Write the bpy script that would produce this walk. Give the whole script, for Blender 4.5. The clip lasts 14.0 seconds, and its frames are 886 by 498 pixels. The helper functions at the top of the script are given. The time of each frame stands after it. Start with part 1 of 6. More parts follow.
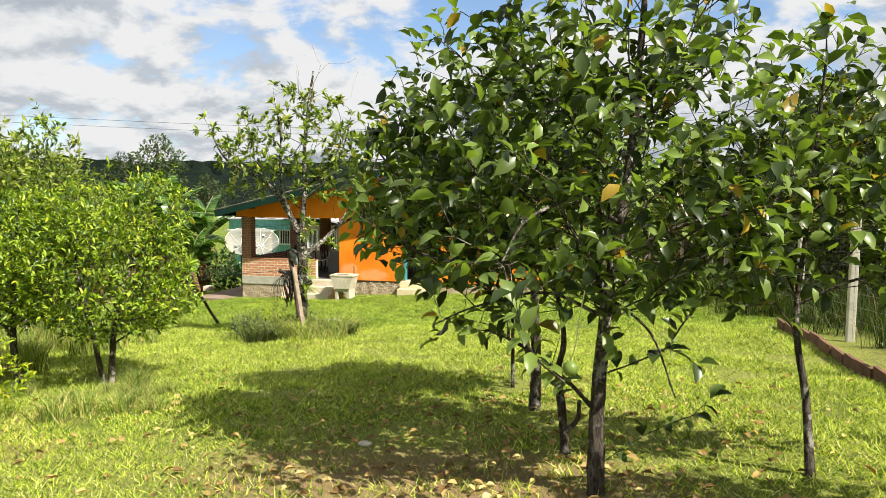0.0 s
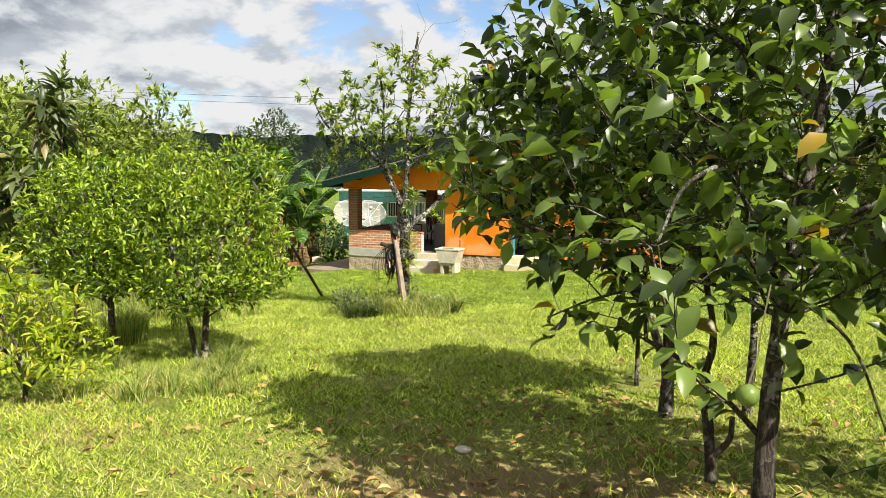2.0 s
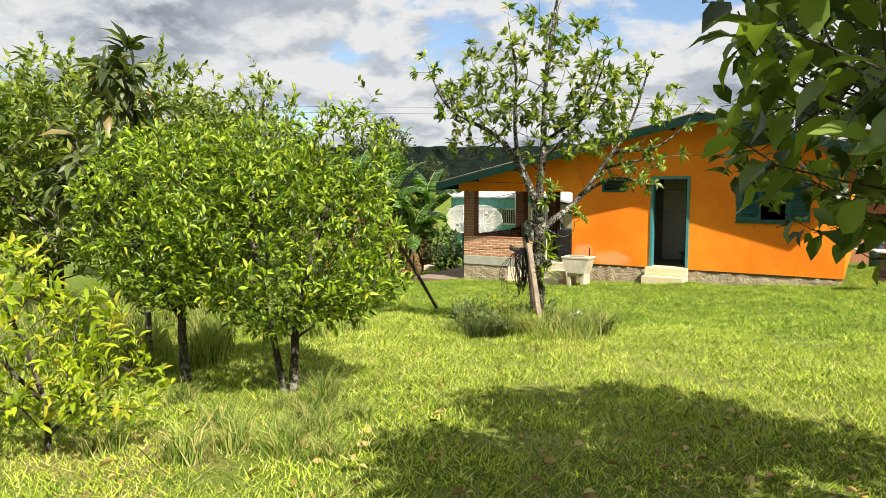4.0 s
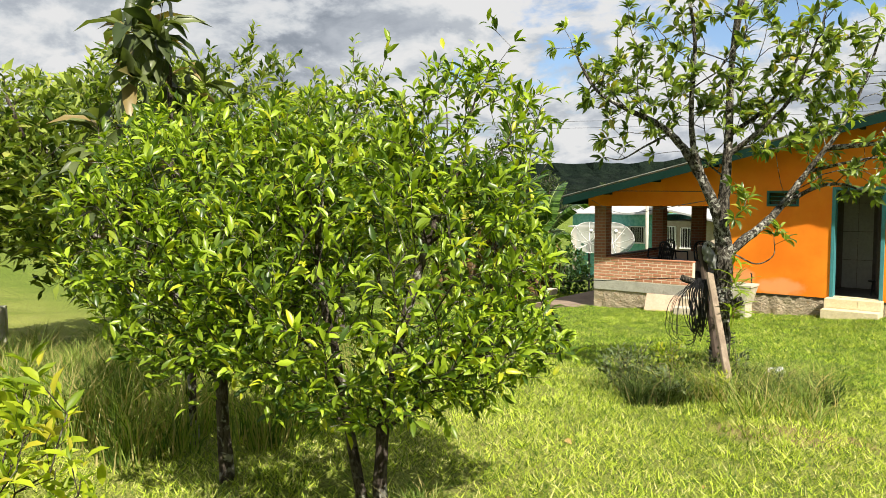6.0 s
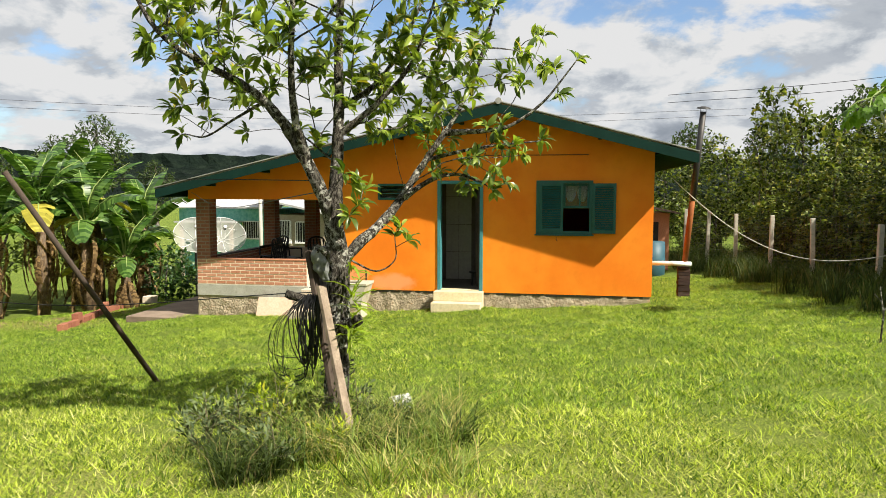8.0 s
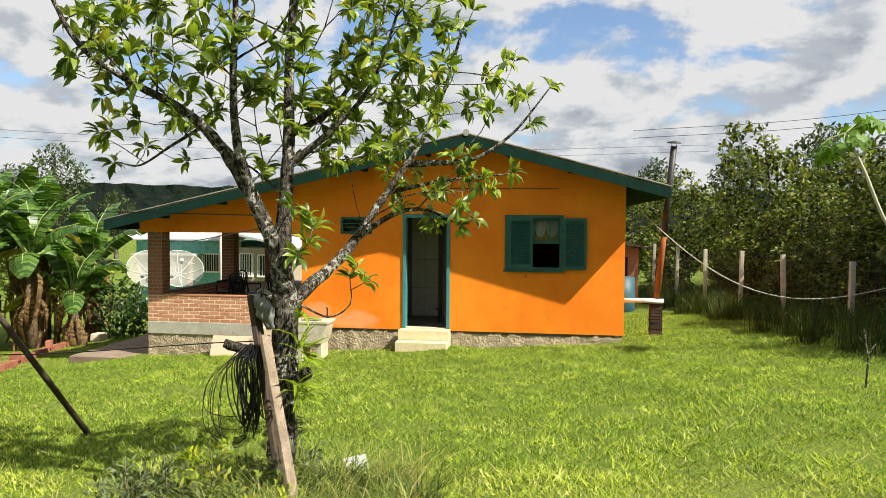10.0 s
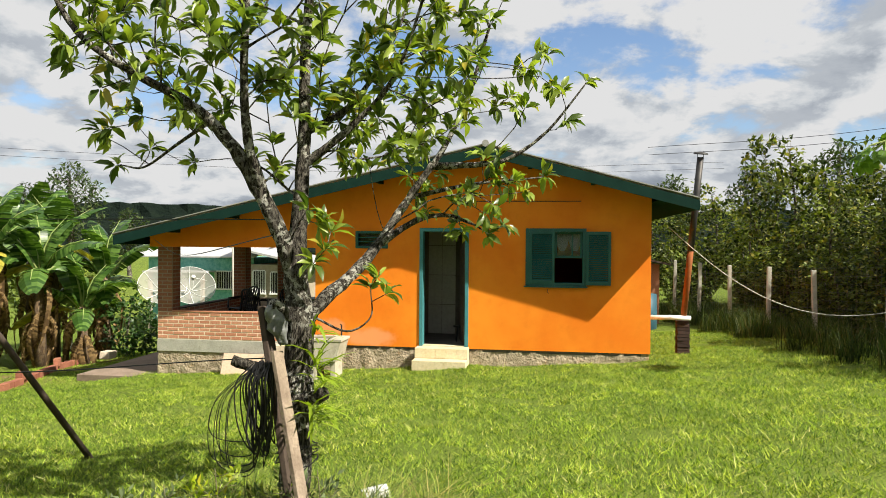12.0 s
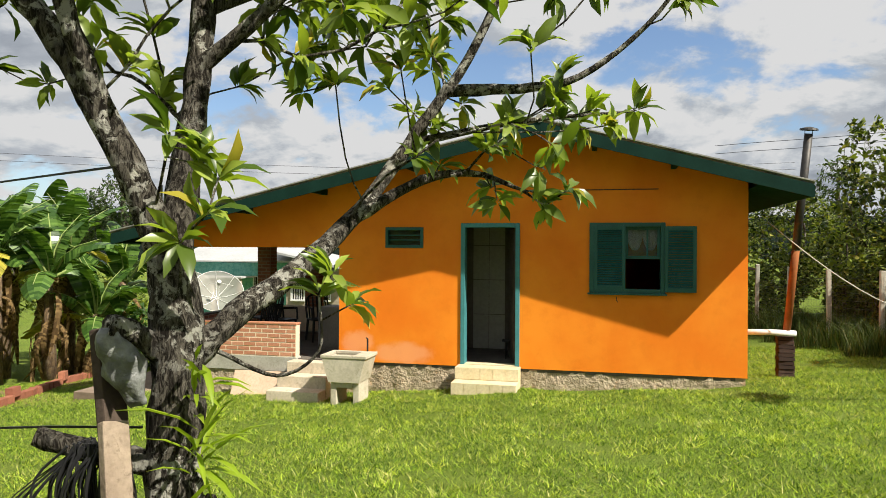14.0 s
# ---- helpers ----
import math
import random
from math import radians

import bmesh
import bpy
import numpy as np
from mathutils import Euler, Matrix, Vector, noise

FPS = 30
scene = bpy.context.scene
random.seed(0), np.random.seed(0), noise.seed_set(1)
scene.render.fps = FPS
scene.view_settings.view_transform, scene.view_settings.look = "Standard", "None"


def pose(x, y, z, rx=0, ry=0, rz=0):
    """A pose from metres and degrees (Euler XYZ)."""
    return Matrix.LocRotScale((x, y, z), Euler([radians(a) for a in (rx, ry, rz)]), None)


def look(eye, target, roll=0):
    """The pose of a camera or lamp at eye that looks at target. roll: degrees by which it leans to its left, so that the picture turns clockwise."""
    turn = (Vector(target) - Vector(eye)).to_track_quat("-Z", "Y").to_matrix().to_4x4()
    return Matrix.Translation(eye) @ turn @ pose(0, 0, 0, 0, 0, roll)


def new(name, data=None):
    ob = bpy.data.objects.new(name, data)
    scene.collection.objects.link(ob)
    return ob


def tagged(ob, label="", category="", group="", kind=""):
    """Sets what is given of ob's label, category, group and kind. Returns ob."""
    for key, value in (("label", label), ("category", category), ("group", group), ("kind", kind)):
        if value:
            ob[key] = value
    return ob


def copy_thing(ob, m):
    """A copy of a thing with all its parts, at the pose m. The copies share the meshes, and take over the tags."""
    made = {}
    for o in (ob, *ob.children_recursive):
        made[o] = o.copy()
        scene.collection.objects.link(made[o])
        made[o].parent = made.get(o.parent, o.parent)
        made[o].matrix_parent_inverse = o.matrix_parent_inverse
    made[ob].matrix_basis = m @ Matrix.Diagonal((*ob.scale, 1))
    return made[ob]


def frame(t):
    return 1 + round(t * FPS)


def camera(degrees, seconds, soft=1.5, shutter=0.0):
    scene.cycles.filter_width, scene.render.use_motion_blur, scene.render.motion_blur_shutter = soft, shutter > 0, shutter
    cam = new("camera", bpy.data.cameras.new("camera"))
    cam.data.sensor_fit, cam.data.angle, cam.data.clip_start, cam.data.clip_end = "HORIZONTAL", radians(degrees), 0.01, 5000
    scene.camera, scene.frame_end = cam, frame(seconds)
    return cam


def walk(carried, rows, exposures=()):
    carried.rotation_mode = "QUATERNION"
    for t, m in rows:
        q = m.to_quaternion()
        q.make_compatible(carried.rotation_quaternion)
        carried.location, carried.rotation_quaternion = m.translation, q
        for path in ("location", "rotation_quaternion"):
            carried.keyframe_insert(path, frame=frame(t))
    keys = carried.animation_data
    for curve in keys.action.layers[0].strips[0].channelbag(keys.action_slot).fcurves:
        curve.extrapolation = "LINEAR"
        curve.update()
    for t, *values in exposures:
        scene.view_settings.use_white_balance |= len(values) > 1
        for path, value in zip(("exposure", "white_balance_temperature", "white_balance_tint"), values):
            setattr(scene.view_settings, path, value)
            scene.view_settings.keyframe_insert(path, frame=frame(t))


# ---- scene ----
cam = camera(64.8, 14.0, soft=0.65)
PATH = [
    (0, (1.766, -19.150, 2.442), (1.292, -17.213, 2.293), 0.2),
    (0.5, (1.716, -19.099, 2.429), (1.295, -17.152, 2.253), 0.2),
    (1, (1.687, -18.928, 2.396), (1.235, -16.990, 2.193), 0.4),
    (1.5, (1.649, -18.673, 2.371), (1.049, -16.778, 2.152), 0.5),
    (2, (1.536, -18.405, 2.380), (0.772, -16.570, 2.155), 0.3),
    (2.5, (1.442, -18.091, 2.298), (0.587, -16.297, 2.076), 0.1),
    (3, (1.159, -17.711, 2.221), (0.258, -15.939, 2.002), -0.1),
    (3.5, (0.826, -17.311, 2.181), (-0.136, -15.571, 1.965), 0.3),
    (4, (0.415, -16.861, 2.090), (-0.625, -15.164, 1.895), -0.1),
    (4.2, (0.202, -16.679, 2.073), (-0.870, -15.001, 1.888), 0.1),
    (6.3, (-1.1, -14.995, 1.995), (-2.41, -13.491, 1.852), -0.4),
    (6.5, (-1.21, -14.808, 1.995), (-2.422, -13.224, 1.849), -0.4),
    (7, (-1.292, -14.366, 1.978), (-2.185, -12.583, 1.826), -0.3),
    (7.1, (-1.311, -14.278, 1.976), (-2.127, -12.458, 1.83), -0.6),
    (7.5, (-1.398, -13.919, 1.959), (-1.969, -12.009, 1.799), -0.2),
    (8, (-1.543, -13.469, 1.974), (-1.897, -11.508, 1.809), 0.1),
    (8.5, (-1.551, -13.097, 1.989), (-1.823, -11.122, 1.83), 0.2),
    (9, (-1.601, -12.974, 2.008), (-1.863, -10.995, 1.875), 0.3),
    (11.3, (-1.574, -12.884, 1.975), (-1.848, -10.903, 1.95), 0.5),
    (11.5, (-1.62, -12.806, 1.953), (-1.897, -10.826, 1.931), 0.4),
    (12, (-1.757, -12.52, 1.92), (-2.057, -10.542, 1.901), 0.4),
    (12.5, (-1.787, -12.098, 1.89), (-2.123, -10.127, 1.873), 0.4),
    (13, (-1.893, -11.6, 1.827), (-2.274, -9.636, 1.812), 0.3),
    (13.3, (-1.939, -11.287, 1.819), (-2.347, -9.329, 1.81), 0.4),
    (13.5, (-1.941, -11.069, 1.771), (-2.364, -9.114, 1.762), 0.3),
    (14, (-1.934, -10.443, 1.785), (-2.388, -8.495, 1.785), 0.3),
]
walk(cam, [(t, look(eye, target, roll)) for t, eye, target, roll in PATH], [(0.0, 1.12), (4.2, 1.06), (7.0, 1.0), (11.3, 0.97), (14.0, 0.84)])

# ---- world, sun ----
SUN_TO = Vector((1.75, -0.77, 2.0)).normalized()
world = bpy.data.worlds.new("sky_world")
scene.world = world
world.use_nodes = True


class Tree:
    """Small helper to write node trees."""

    def __init__(self, nt):
        self.nt = nt

    def node(self, kind, **kw):
        n = self.nt.nodes.new(kind)
        for k, v in kw.items():
            if k == "operation":
                n.operation = v
            elif k == "data_type":
                n.data_type = v
            elif k == "blend_type":
                n.blend_type = v
            elif k == "feature":
                n.feature = v
            elif k == "clamp":
                n.clamp_factor = v
        return n

    def link(self, a, b):
        self.nt.links.new(a, b)

    def put(self, sock, v):
        if isinstance(v, bpy.types.NodeSocket):
            self.link(v, sock)
        else:
            sock.default_value = v

    def math(self, op, a, b=0.0, c=0.0, clamp=False):
        n = self.node("ShaderNodeMath", operation=op)
        n.use_clamp = clamp
        self.put(n.inputs[0], a), self.put(n.inputs[1], b), self.put(n.inputs[2], c)
        return n.outputs[0]

    def noise(self, vec, scale, detail=4.0, rough=0.55, dist=0.0):
        n = self.node("ShaderNodeTexNoise")
        if vec is not None:
            self.link(vec, n.inputs["Vector"])
        n.inputs["Scale"].default_value, n.inputs["Detail"].default_value = scale, detail
        n.inputs["Roughness"].default_value, n.inputs["Distortion"].default_value = rough, dist
        return n.outputs["Fac"]

    def ramp(self, fac, stops):
        n = self.node("ShaderNodeValToRGB")
        while len(n.color_ramp.elements) < len(stops):
            n.color_ramp.elements.new(0.5)
        for e, (p, c) in zip(n.color_ramp.elements, stops):
            e.position, e.color = p, (c if len(c) == 4 else (*c, 1.0))
        self.put(n.inputs[0], fac)
        return n.outputs[0]

    def smooth(self, v, lo, hi):
        n = self.node("ShaderNodeMapRange")
        n.interpolation_type = "SMOOTHSTEP"
        self.put(n.inputs[0], v)
        n.inputs[1].default_value, n.inputs[2].default_value = lo, hi
        return n.outputs[0]

    def mix(self, fac, a, b, blend="MIX"):
        n = self.node("ShaderNodeMix", data_type="RGBA", blend_type=blend)
        self.put(n.inputs[0], fac)
        for s, v in ((n.inputs[6], a), (n.inputs[7], b)):
            self.put(s, v if isinstance(v, bpy.types.NodeSocket) or len(v) == 4 else (*v, 1.0))
        return n.outputs[2]

    def bump(self, height, strength, distance=0.02):
        n = self.node("ShaderNodeBump")
        n.inputs["Strength"].default_value, n.inputs["Distance"].default_value = strength, distance
        self.link(height, n.inputs["Height"])
        return n.outputs[0]


def build_sky():
    t = Tree(world.node_tree)
    bg = world.node_tree.nodes["Background"]
    sky = t.node("ShaderNodeTexSky")
    sky.sky_type, sky.sun_disc = "NISHITA", False
    sky.sun_elevation = math.asin(SUN_TO.z)
    sky.sun_rotation = math.atan2(SUN_TO.x, SUN_TO.y)
    sky.dust_density, sky.air_density = 1.0, 1.1
    co = t.node("ShaderNodeTexCoord").outputs["Generated"]
    sep = t.node("ShaderNodeSeparateXYZ")
    t.link(co, sep.inputs[0])
    up = t.math("ADD", t.math("MAXIMUM", sep.outputs[2], 0.0), 0.38)
    flat = t.node("ShaderNodeCombineXYZ")
    t.link(t.math("DIVIDE", sep.outputs[0], up), flat.inputs[0])
    t.link(t.math("DIVIDE", sep.outputs[1], up), flat.inputs[1])
    flat.inputs[2].default_value = 5.3
    p = flat.outputs[0]
    side = t.node("ShaderNodeVectorMath", operation="ADD")
    t.link(p, side.inputs[0])
    side.inputs[1].default_value = (0.085, -0.05, 0.03)
    broad = t.noise(p, 1.1, 3.0, 0.5, 0.1)
    lumps = t.noise(p, 4.2, 10.0, 0.58, 0.2)
    lumps_by_sun = t.noise(side.outputs[0], 4.2, 10.0, 0.58, 0.2)
    body = t.math("ADD", t.math("MULTIPLY", broad, 0.5), t.math("MULTIPLY", lumps, 0.5))
    cover = t.smooth(body, 0.385, 0.455)
    lit = t.smooth(t.math("SUBTRACT", lumps, lumps_by_sun), -0.13, 0.13)
    deep = t.smooth(body, 0.46, 0.60)
    tone = t.math("SUBTRACT", t.math("ADD", t.math("MULTIPLY", lit, 0.82), 0.40), t.math("MULTIPLY", deep, 0.40))
    shade = t.ramp(tone, [(0.10, (0.40, 0.45, 0.52)), (0.34, (0.62, 0.67, 0.74)), (0.60, (0.88, 0.92, 0.96)), (0.92, (1.10, 1.10, 1.10))])
    blue = t.mix(1.0, sky.outputs[0], (0.185, 0.20, 0.225), "MULTIPLY")
    col = t.mix(cover, blue, shade)
    t.link(col, bg.inputs[0])
    bg.inputs[1].default_value = 0.36


build_sky()
sun = new("sun", bpy.data.lights.new("sun", "SUN"))
sun.data.energy, sun.data.angle, sun.data.color = 5.0, radians(0.55), (1.0, 0.93, 0.80)
sun.matrix_world = look(SUN_TO * 60, (0, 0, 0))
scene.view_settings.exposure = 1.2

# ---- materials ----


def material(name, build, rough=0.8, metal=0.0, spec=0.3):
    m = bpy.data.materials.new(name)
    m.use_nodes = True
    b = m.node_tree.nodes["Principled BSDF"]
    b.inputs["Roughness"].default_value, b.inputs["Metallic"].default_value = rough, metal
    b.inputs["Specular IOR Level"].default_value = spec
    t = Tree(m.node_tree)
    t.co = t.node("ShaderNodeTexCoord").outputs["Object"]
    t.pos = t.node("ShaderNodeNewGeometry").outputs["Position"]
    t.island = t.node("ShaderNodeNewGeometry").outputs["Random Per Island"]
    t.rnd = t.node("ShaderNodeObjectInfo").outputs["Random"]
    t.bsdf = b
    build(t, b)
    return m


def two_tone(a, b, scale=3.0, fine=40.0, bump=0.25, dist=0.01, spread=0.25, stain=None, world_space=True):
    """A base colour that drifts between a and b, with fine grain, relief and perhaps stains."""

    def build(t, p):
        v = t.pos if world_space else t.co
        n1 = t.noise(v, scale, 5.0)
        n2 = t.noise(v, fine, 4.0)
        c = t.mix(t.smooth(n1, 0.5 - spread, 0.5 + spread), a, b)
        c = t.mix(t.math("MULTIPLY", t.smooth(n2, 0.3, 0.75), 0.35), c, tuple(x * 0.55 for x in a))
        if stain:
            n3 = t.noise(v, scale * 2.3, 6.0, 0.7, 0.6)
            c = t.mix(t.math("MULTIPLY", t.smooth(n3, 0.55, 0.7), 0.7), c, stain)
        t.link(c, p.inputs["Base Color"])
        t.link(t.bump(n2, bump, dist), p.inputs["Normal"])

    return build


def leafy(a, b, yellow=None, gloss=0.45, glow=0.45, share=0.06):
    """Leaves: colour by island, light passing through the blade."""

    def build(t, p):
        c = t.mix(t.smooth(t.island, 0.15, 0.85), tuple(x * 0.8 for x in a), tuple(x * 1.06 for x in b))
        if yellow:
            pick = t.smooth(t.math("FRACT", t.math("MULTIPLY", t.island, 37.0)), 1.0 - share, 1.0 - share * 0.6)
            c = t.mix(pick, c, yellow)
        n = t.noise(t.pos, 2.2, 3.0)
        c = t.mix(t.math("MULTIPLY", t.smooth(n, 0.35, 0.7), 0.4), c, tuple(x * 0.6 for x in a))
        t.link(c, p.inputs["Base Color"])
        p.inputs["Roughness"].default_value = gloss
        tr = t.node("ShaderNodeBsdfTranslucent")
        warm = t.mix(1.0, c, (1.25, 1.35, 0.45), "MULTIPLY")
        t.link(warm, tr.inputs[0])
        mix = t.node("ShaderNodeMixShader")
        mix.inputs[0].default_value = glow
        t.link(p.outputs[0], mix.inputs[1]), t.link(tr.outputs[0], mix.inputs[2])
        out = t.nt.nodes["Material Output"]
        t.link(mix.outputs[0], out.inputs[0])

    return build


def plaster(a, b):
    """Painted plaster: brush-wide drift, hairline marks, a paler patched area low down where the paint was mended."""

    def build(t, p):
        n1 = t.noise(t.pos, 0.9, 5.0)
        n2 = t.noise(t.pos, 55.0, 3.0)
        n3 = t.noise(t.pos, 4.0, 6.0, 0.65)
        c = t.mix(t.smooth(n1, 0.3, 0.7), a, b)
        c = t.mix(t.math("MULTIPLY", t.smooth(n3, 0.45, 0.75), 0.3), c, tuple(x * 0.82 for x in a))
        sep = t.node("ShaderNodeSeparateXYZ")
        t.link(t.pos, sep.inputs[0])
        for x, z, rx, rz in ((-5.0, 0.16, 0.55, 0.20), (-5.75, 0.30, 0.30, 0.22)):
            dx = t.math("DIVIDE", t.math("SUBTRACT", sep.outputs[0], x), rx)
            dz = t.math("DIVIDE", t.math("SUBTRACT", sep.outputs[2], z), rz)
            d = t.math("ADD", t.math("ADD", t.math("MULTIPLY", dx, dx), t.math("MULTIPLY", dz, dz)), t.math("MULTIPLY", n3, 1.6))
            c = t.mix(t.math("MULTIPLY", t.math("SUBTRACT", 1.0, t.smooth(d, 1.0, 1.9)), 0.55), c, (0.86, 0.40, 0.20))
        t.link(c, p.inputs["Base Color"])
        t.link(t.bump(n2, 0.3, 0.004), p.inputs["Normal"])

    return build


def ground_look(t, p):
    n1 = t.noise(t.pos, 0.55, 6.0, 0.6)
    n2 = t.noise(t.pos, 7.0, 6.0, 0.65)
    n3 = t.noise(t.pos, 75.0, 6.0, 0.65)
    c = t.mix(t.smooth(n1, 0.35, 0.65), (0.17, 0.22, 0.030), (0.34, 0.36, 0.085))
    c = t.mix(t.math("MULTIPLY", t.smooth(n2, 0.42, 0.7), 0.55), c, (0.28, 0.24, 0.11))
    # fine dark specks paint the shade between grass blades into the ground
    c = t.mix(t.math("MULTIPLY", t.smooth(n3, 0.42, 0.62), 0.75), c, (0.040, 0.058, 0.012))
    sep = t.node("ShaderNodeSeparateXYZ")
    t.link(t.pos, sep.inputs[0])
    lush = t.math("MULTIPLY", t.smooth(t.math("ADD", sep.outputs[1], t.math("MULTIPLY", n1, 3.0)), -9.5, -5.0), 0.8)
    # lusher green by the house, with the same painted gaps of shade
    c = t.mix(lush, c, t.mix(t.smooth(n3, 0.40, 0.62), (0.17, 0.25, 0.030), (0.035, 0.055, 0.010)))
    soil = None
    for x, y, rx, ry in ((0.8, -15.4, 1.8, 0.9), (-12.4, -0.6, 2.4, 1.0), (-12.6, 2.0, 0.9, 3.0), (-2.2, -10.2, 0.7, 0.35), (-3.2, -14.6, 0.9, 0.5), (-2.3, -15.2, 0.5, 0.4)):
        dx = t.math("DIVIDE", t.math("SUBTRACT", sep.outputs[0], x), rx)
        dy = t.math("DIVIDE", t.math("SUBTRACT", sep.outputs[1], y), ry)
        d = t.math("ADD", t.math("MULTIPLY", dx, dx), t.math("MULTIPLY", dy, dy))
        d = t.math("ADD", d, t.math("MULTIPLY", n2, 1.4))
        one = t.math("SUBTRACT", 1.0, t.smooth(d, 0.9, 1.7))
        soil = one if soil is None else t.math("MAXIMUM", soil, one)
    earth = t.mix(n3, (0.20, 0.12, 0.07), (0.36, 0.23, 0.14))
    c = t.mix(t.math("MULTIPLY", soil, 0.75), c, earth)
    t.link(c, p.inputs["Base Color"])
    t.link(t.bump(n3, 0.7, 0.03), p.inputs["Normal"])


def bark_look(dark, pale, lichen=0.5, scale=9.0):
    def build(t, p):
        st = t.node("ShaderNodeMapping")
        st.inputs["Scale"].default_value = (1.0, 1.0, 0.28)
        t.link(t.pos, st.inputs[0])
        n1 = t.noise(st.outputs[0], scale * 5, 7.0, 0.72, 0.8)
        n2 = t.noise(t.pos, scale * 1.8, 7.0, 0.68, 0.4)
        n4 = t.noise(t.pos, scale * 0.35, 3.0)
        c = t.mix(t.smooth(n1, 0.43, 0.60), dark, pale)
        spots = t.math("MULTIPLY", t.smooth(n2, 0.50, 0.57), t.smooth(n4, 0.38, 0.56))
        c = t.mix(t.math("MULTIPLY", spots, lichen), c, (0.50, 0.49, 0.43))
        t.link(c, p.inputs["Base Color"])
        t.link(t.bump(n1, 1.0, 0.035), p.inputs["Normal"])

    return build


def roof_look(t, p):
    n1 = t.noise(t.pos, 2.0, 5.0)
    n2 = t.noise(t.pos, 25.0, 4.0)
    c = t.mix(t.smooth(n1, 0.3, 0.7), (0.18, 0.18, 0.165), (0.36, 0.35, 0.32))
    c = t.mix(t.math("MULTIPLY", t.smooth(n2, 0.5, 0.7), 0.6), c, (0.09, 0.09, 0.08))
    t.link(c, p.inputs["Base Color"])
    t.link(t.bump(n2, 0.4, 0.01), p.inputs["Normal"])


def brick_look(a, b):
    def build(t, p):
        n = t.noise(t.pos, 30.0, 4.0)
        c = t.mix(t.rnd, a, b)
        c = t.mix(t.math("MULTIPLY", t.smooth(n, 0.35, 0.7), 0.4), c, tuple(x * 0.6 for x in a))
        t.link(c, p.inputs["Base Color"])
        t.link(t.bump(n, 0.4, 0.004), p.inputs["Normal"])

    return build


M = {}
M["ground"] = material("lawn_soil", ground_look, 0.95, spec=0.1)
M["orange"] = material("orange_paint", plaster((0.79, 0.190, 0.009), (0.87, 0.270, 0.018)), 0.75, spec=0.2)
M["green_paint"] = material("green_paint", two_tone((0.018, 0.085, 0.075), (0.028, 0.115, 0.10), 4, 60, 0.2, 0.003), 0.45)
M["teal_frame"] = material("teal_frame", two_tone((0.05, 0.20, 0.22), (0.07, 0.26, 0.28), 4, 60, 0.2, 0.003), 0.45)
# trim green darkened so the roof-edge boards hold their shade in the colour
M["fascia_green"] = material("shaded_green_board", two_tone((0.006, 0.026, 0.019), (0.009, 0.036, 0.027), 4, 60, 0.2, 0.003), 0.8, spec=0.1)
# similar darkened green for the eave's underside, nearly without gloss
M["soffit"] = material("soffit_board", two_tone((0.008, 0.030, 0.025), (0.012, 0.042, 0.035), 4, 60, 0.2, 0.003), 0.95, spec=0.02)
M["roof"] = material("fibre_cement", roof_look, 0.9)
M["mortar"] = material("mortar", two_tone((0.70, 0.58, 0.42), (0.80, 0.68, 0.52), 6, 60, 0.4, 0.006), 0.95)
M["brick"] = material("fired_brick", brick_look((0.48, 0.21, 0.125), (0.60, 0.30, 0.19)), 0.9, spec=0.15)
M["concrete"] = material("grey_concrete", two_tone((0.36, 0.35, 0.29), (0.50, 0.48, 0.42), 3, 40, 0.4, 0.008, stain=(0.22, 0.21, 0.16)), 0.95)
M["rough_plinth"] = material("roughcast", two_tone((0.36, 0.29, 0.20), (0.52, 0.43, 0.31), 5, 22, 1.0, 0.05, stain=(0.40, 0.22, 0.10)), 0.98)
M["cream"] = material("cream_tile", two_tone((0.66, 0.55, 0.34), (0.74, 0.64, 0.44), 5, 30, 0.1, 0.002), 0.5)
M["slab"] = material("pinkish_slab", two_tone((0.60, 0.42, 0.30), (0.68, 0.50, 0.37), 4, 30, 0.3, 0.004), 0.9)
# room shade is put into this colour; porch floor and a cap reuse it
M["dark_in"] = material("dim_interior", two_tone((0.10, 0.085, 0.07), (0.16, 0.14, 0.12), 2, 20, 0.1, 0.004), 0.9)
M["room_wall"] = material("room_wall", two_tone((0.50, 0.50, 0.47), (0.58, 0.57, 0.54), 2, 20, 0.1, 0.004), 0.8)
M["white"] = material("white_plastic", two_tone((0.74, 0.74, 0.72), (0.80, 0.80, 0.78), 5, 30, 0.1, 0.002), 0.5)
M["black"] = material("black_rubber", two_tone((0.012, 0.012, 0.013), (0.022, 0.022, 0.024), 8, 60, 0.2, 0.002), 0.5)
M["weathered"] = material("weathered_wood", two_tone((0.20, 0.15, 0.11), (0.34, 0.27, 0.20), 9, 50, 0.6, 0.008, stain=(0.10, 0.07, 0.05)), 0.9)
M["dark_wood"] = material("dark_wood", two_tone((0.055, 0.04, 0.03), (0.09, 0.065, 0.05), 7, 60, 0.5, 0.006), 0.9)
M["bark"] = material("avocado_bark", bark_look((0.018, 0.015, 0.012), (0.15, 0.135, 0.11), 0.92, 13.0), 0.95, spec=0.1)
M["bark_dark"] = material("dark_bark", bark_look((0.045, 0.035, 0.028), (0.12, 0.10, 0.08), 0.55, 9.0), 0.95, spec=0.1)
M["twig"] = material("green_twig", two_tone((0.12, 0.11, 0.05), (0.19, 0.18, 0.09), 4, 40, 0.2, 0.003), 0.8)
M["leaf_broad"] = material("broad_leaf", leafy((0.038, 0.066, 0.016), (0.20, 0.285, 0.058), (0.42, 0.28, 0.03), 0.36, 0.40, 0.02), spec=0.5)
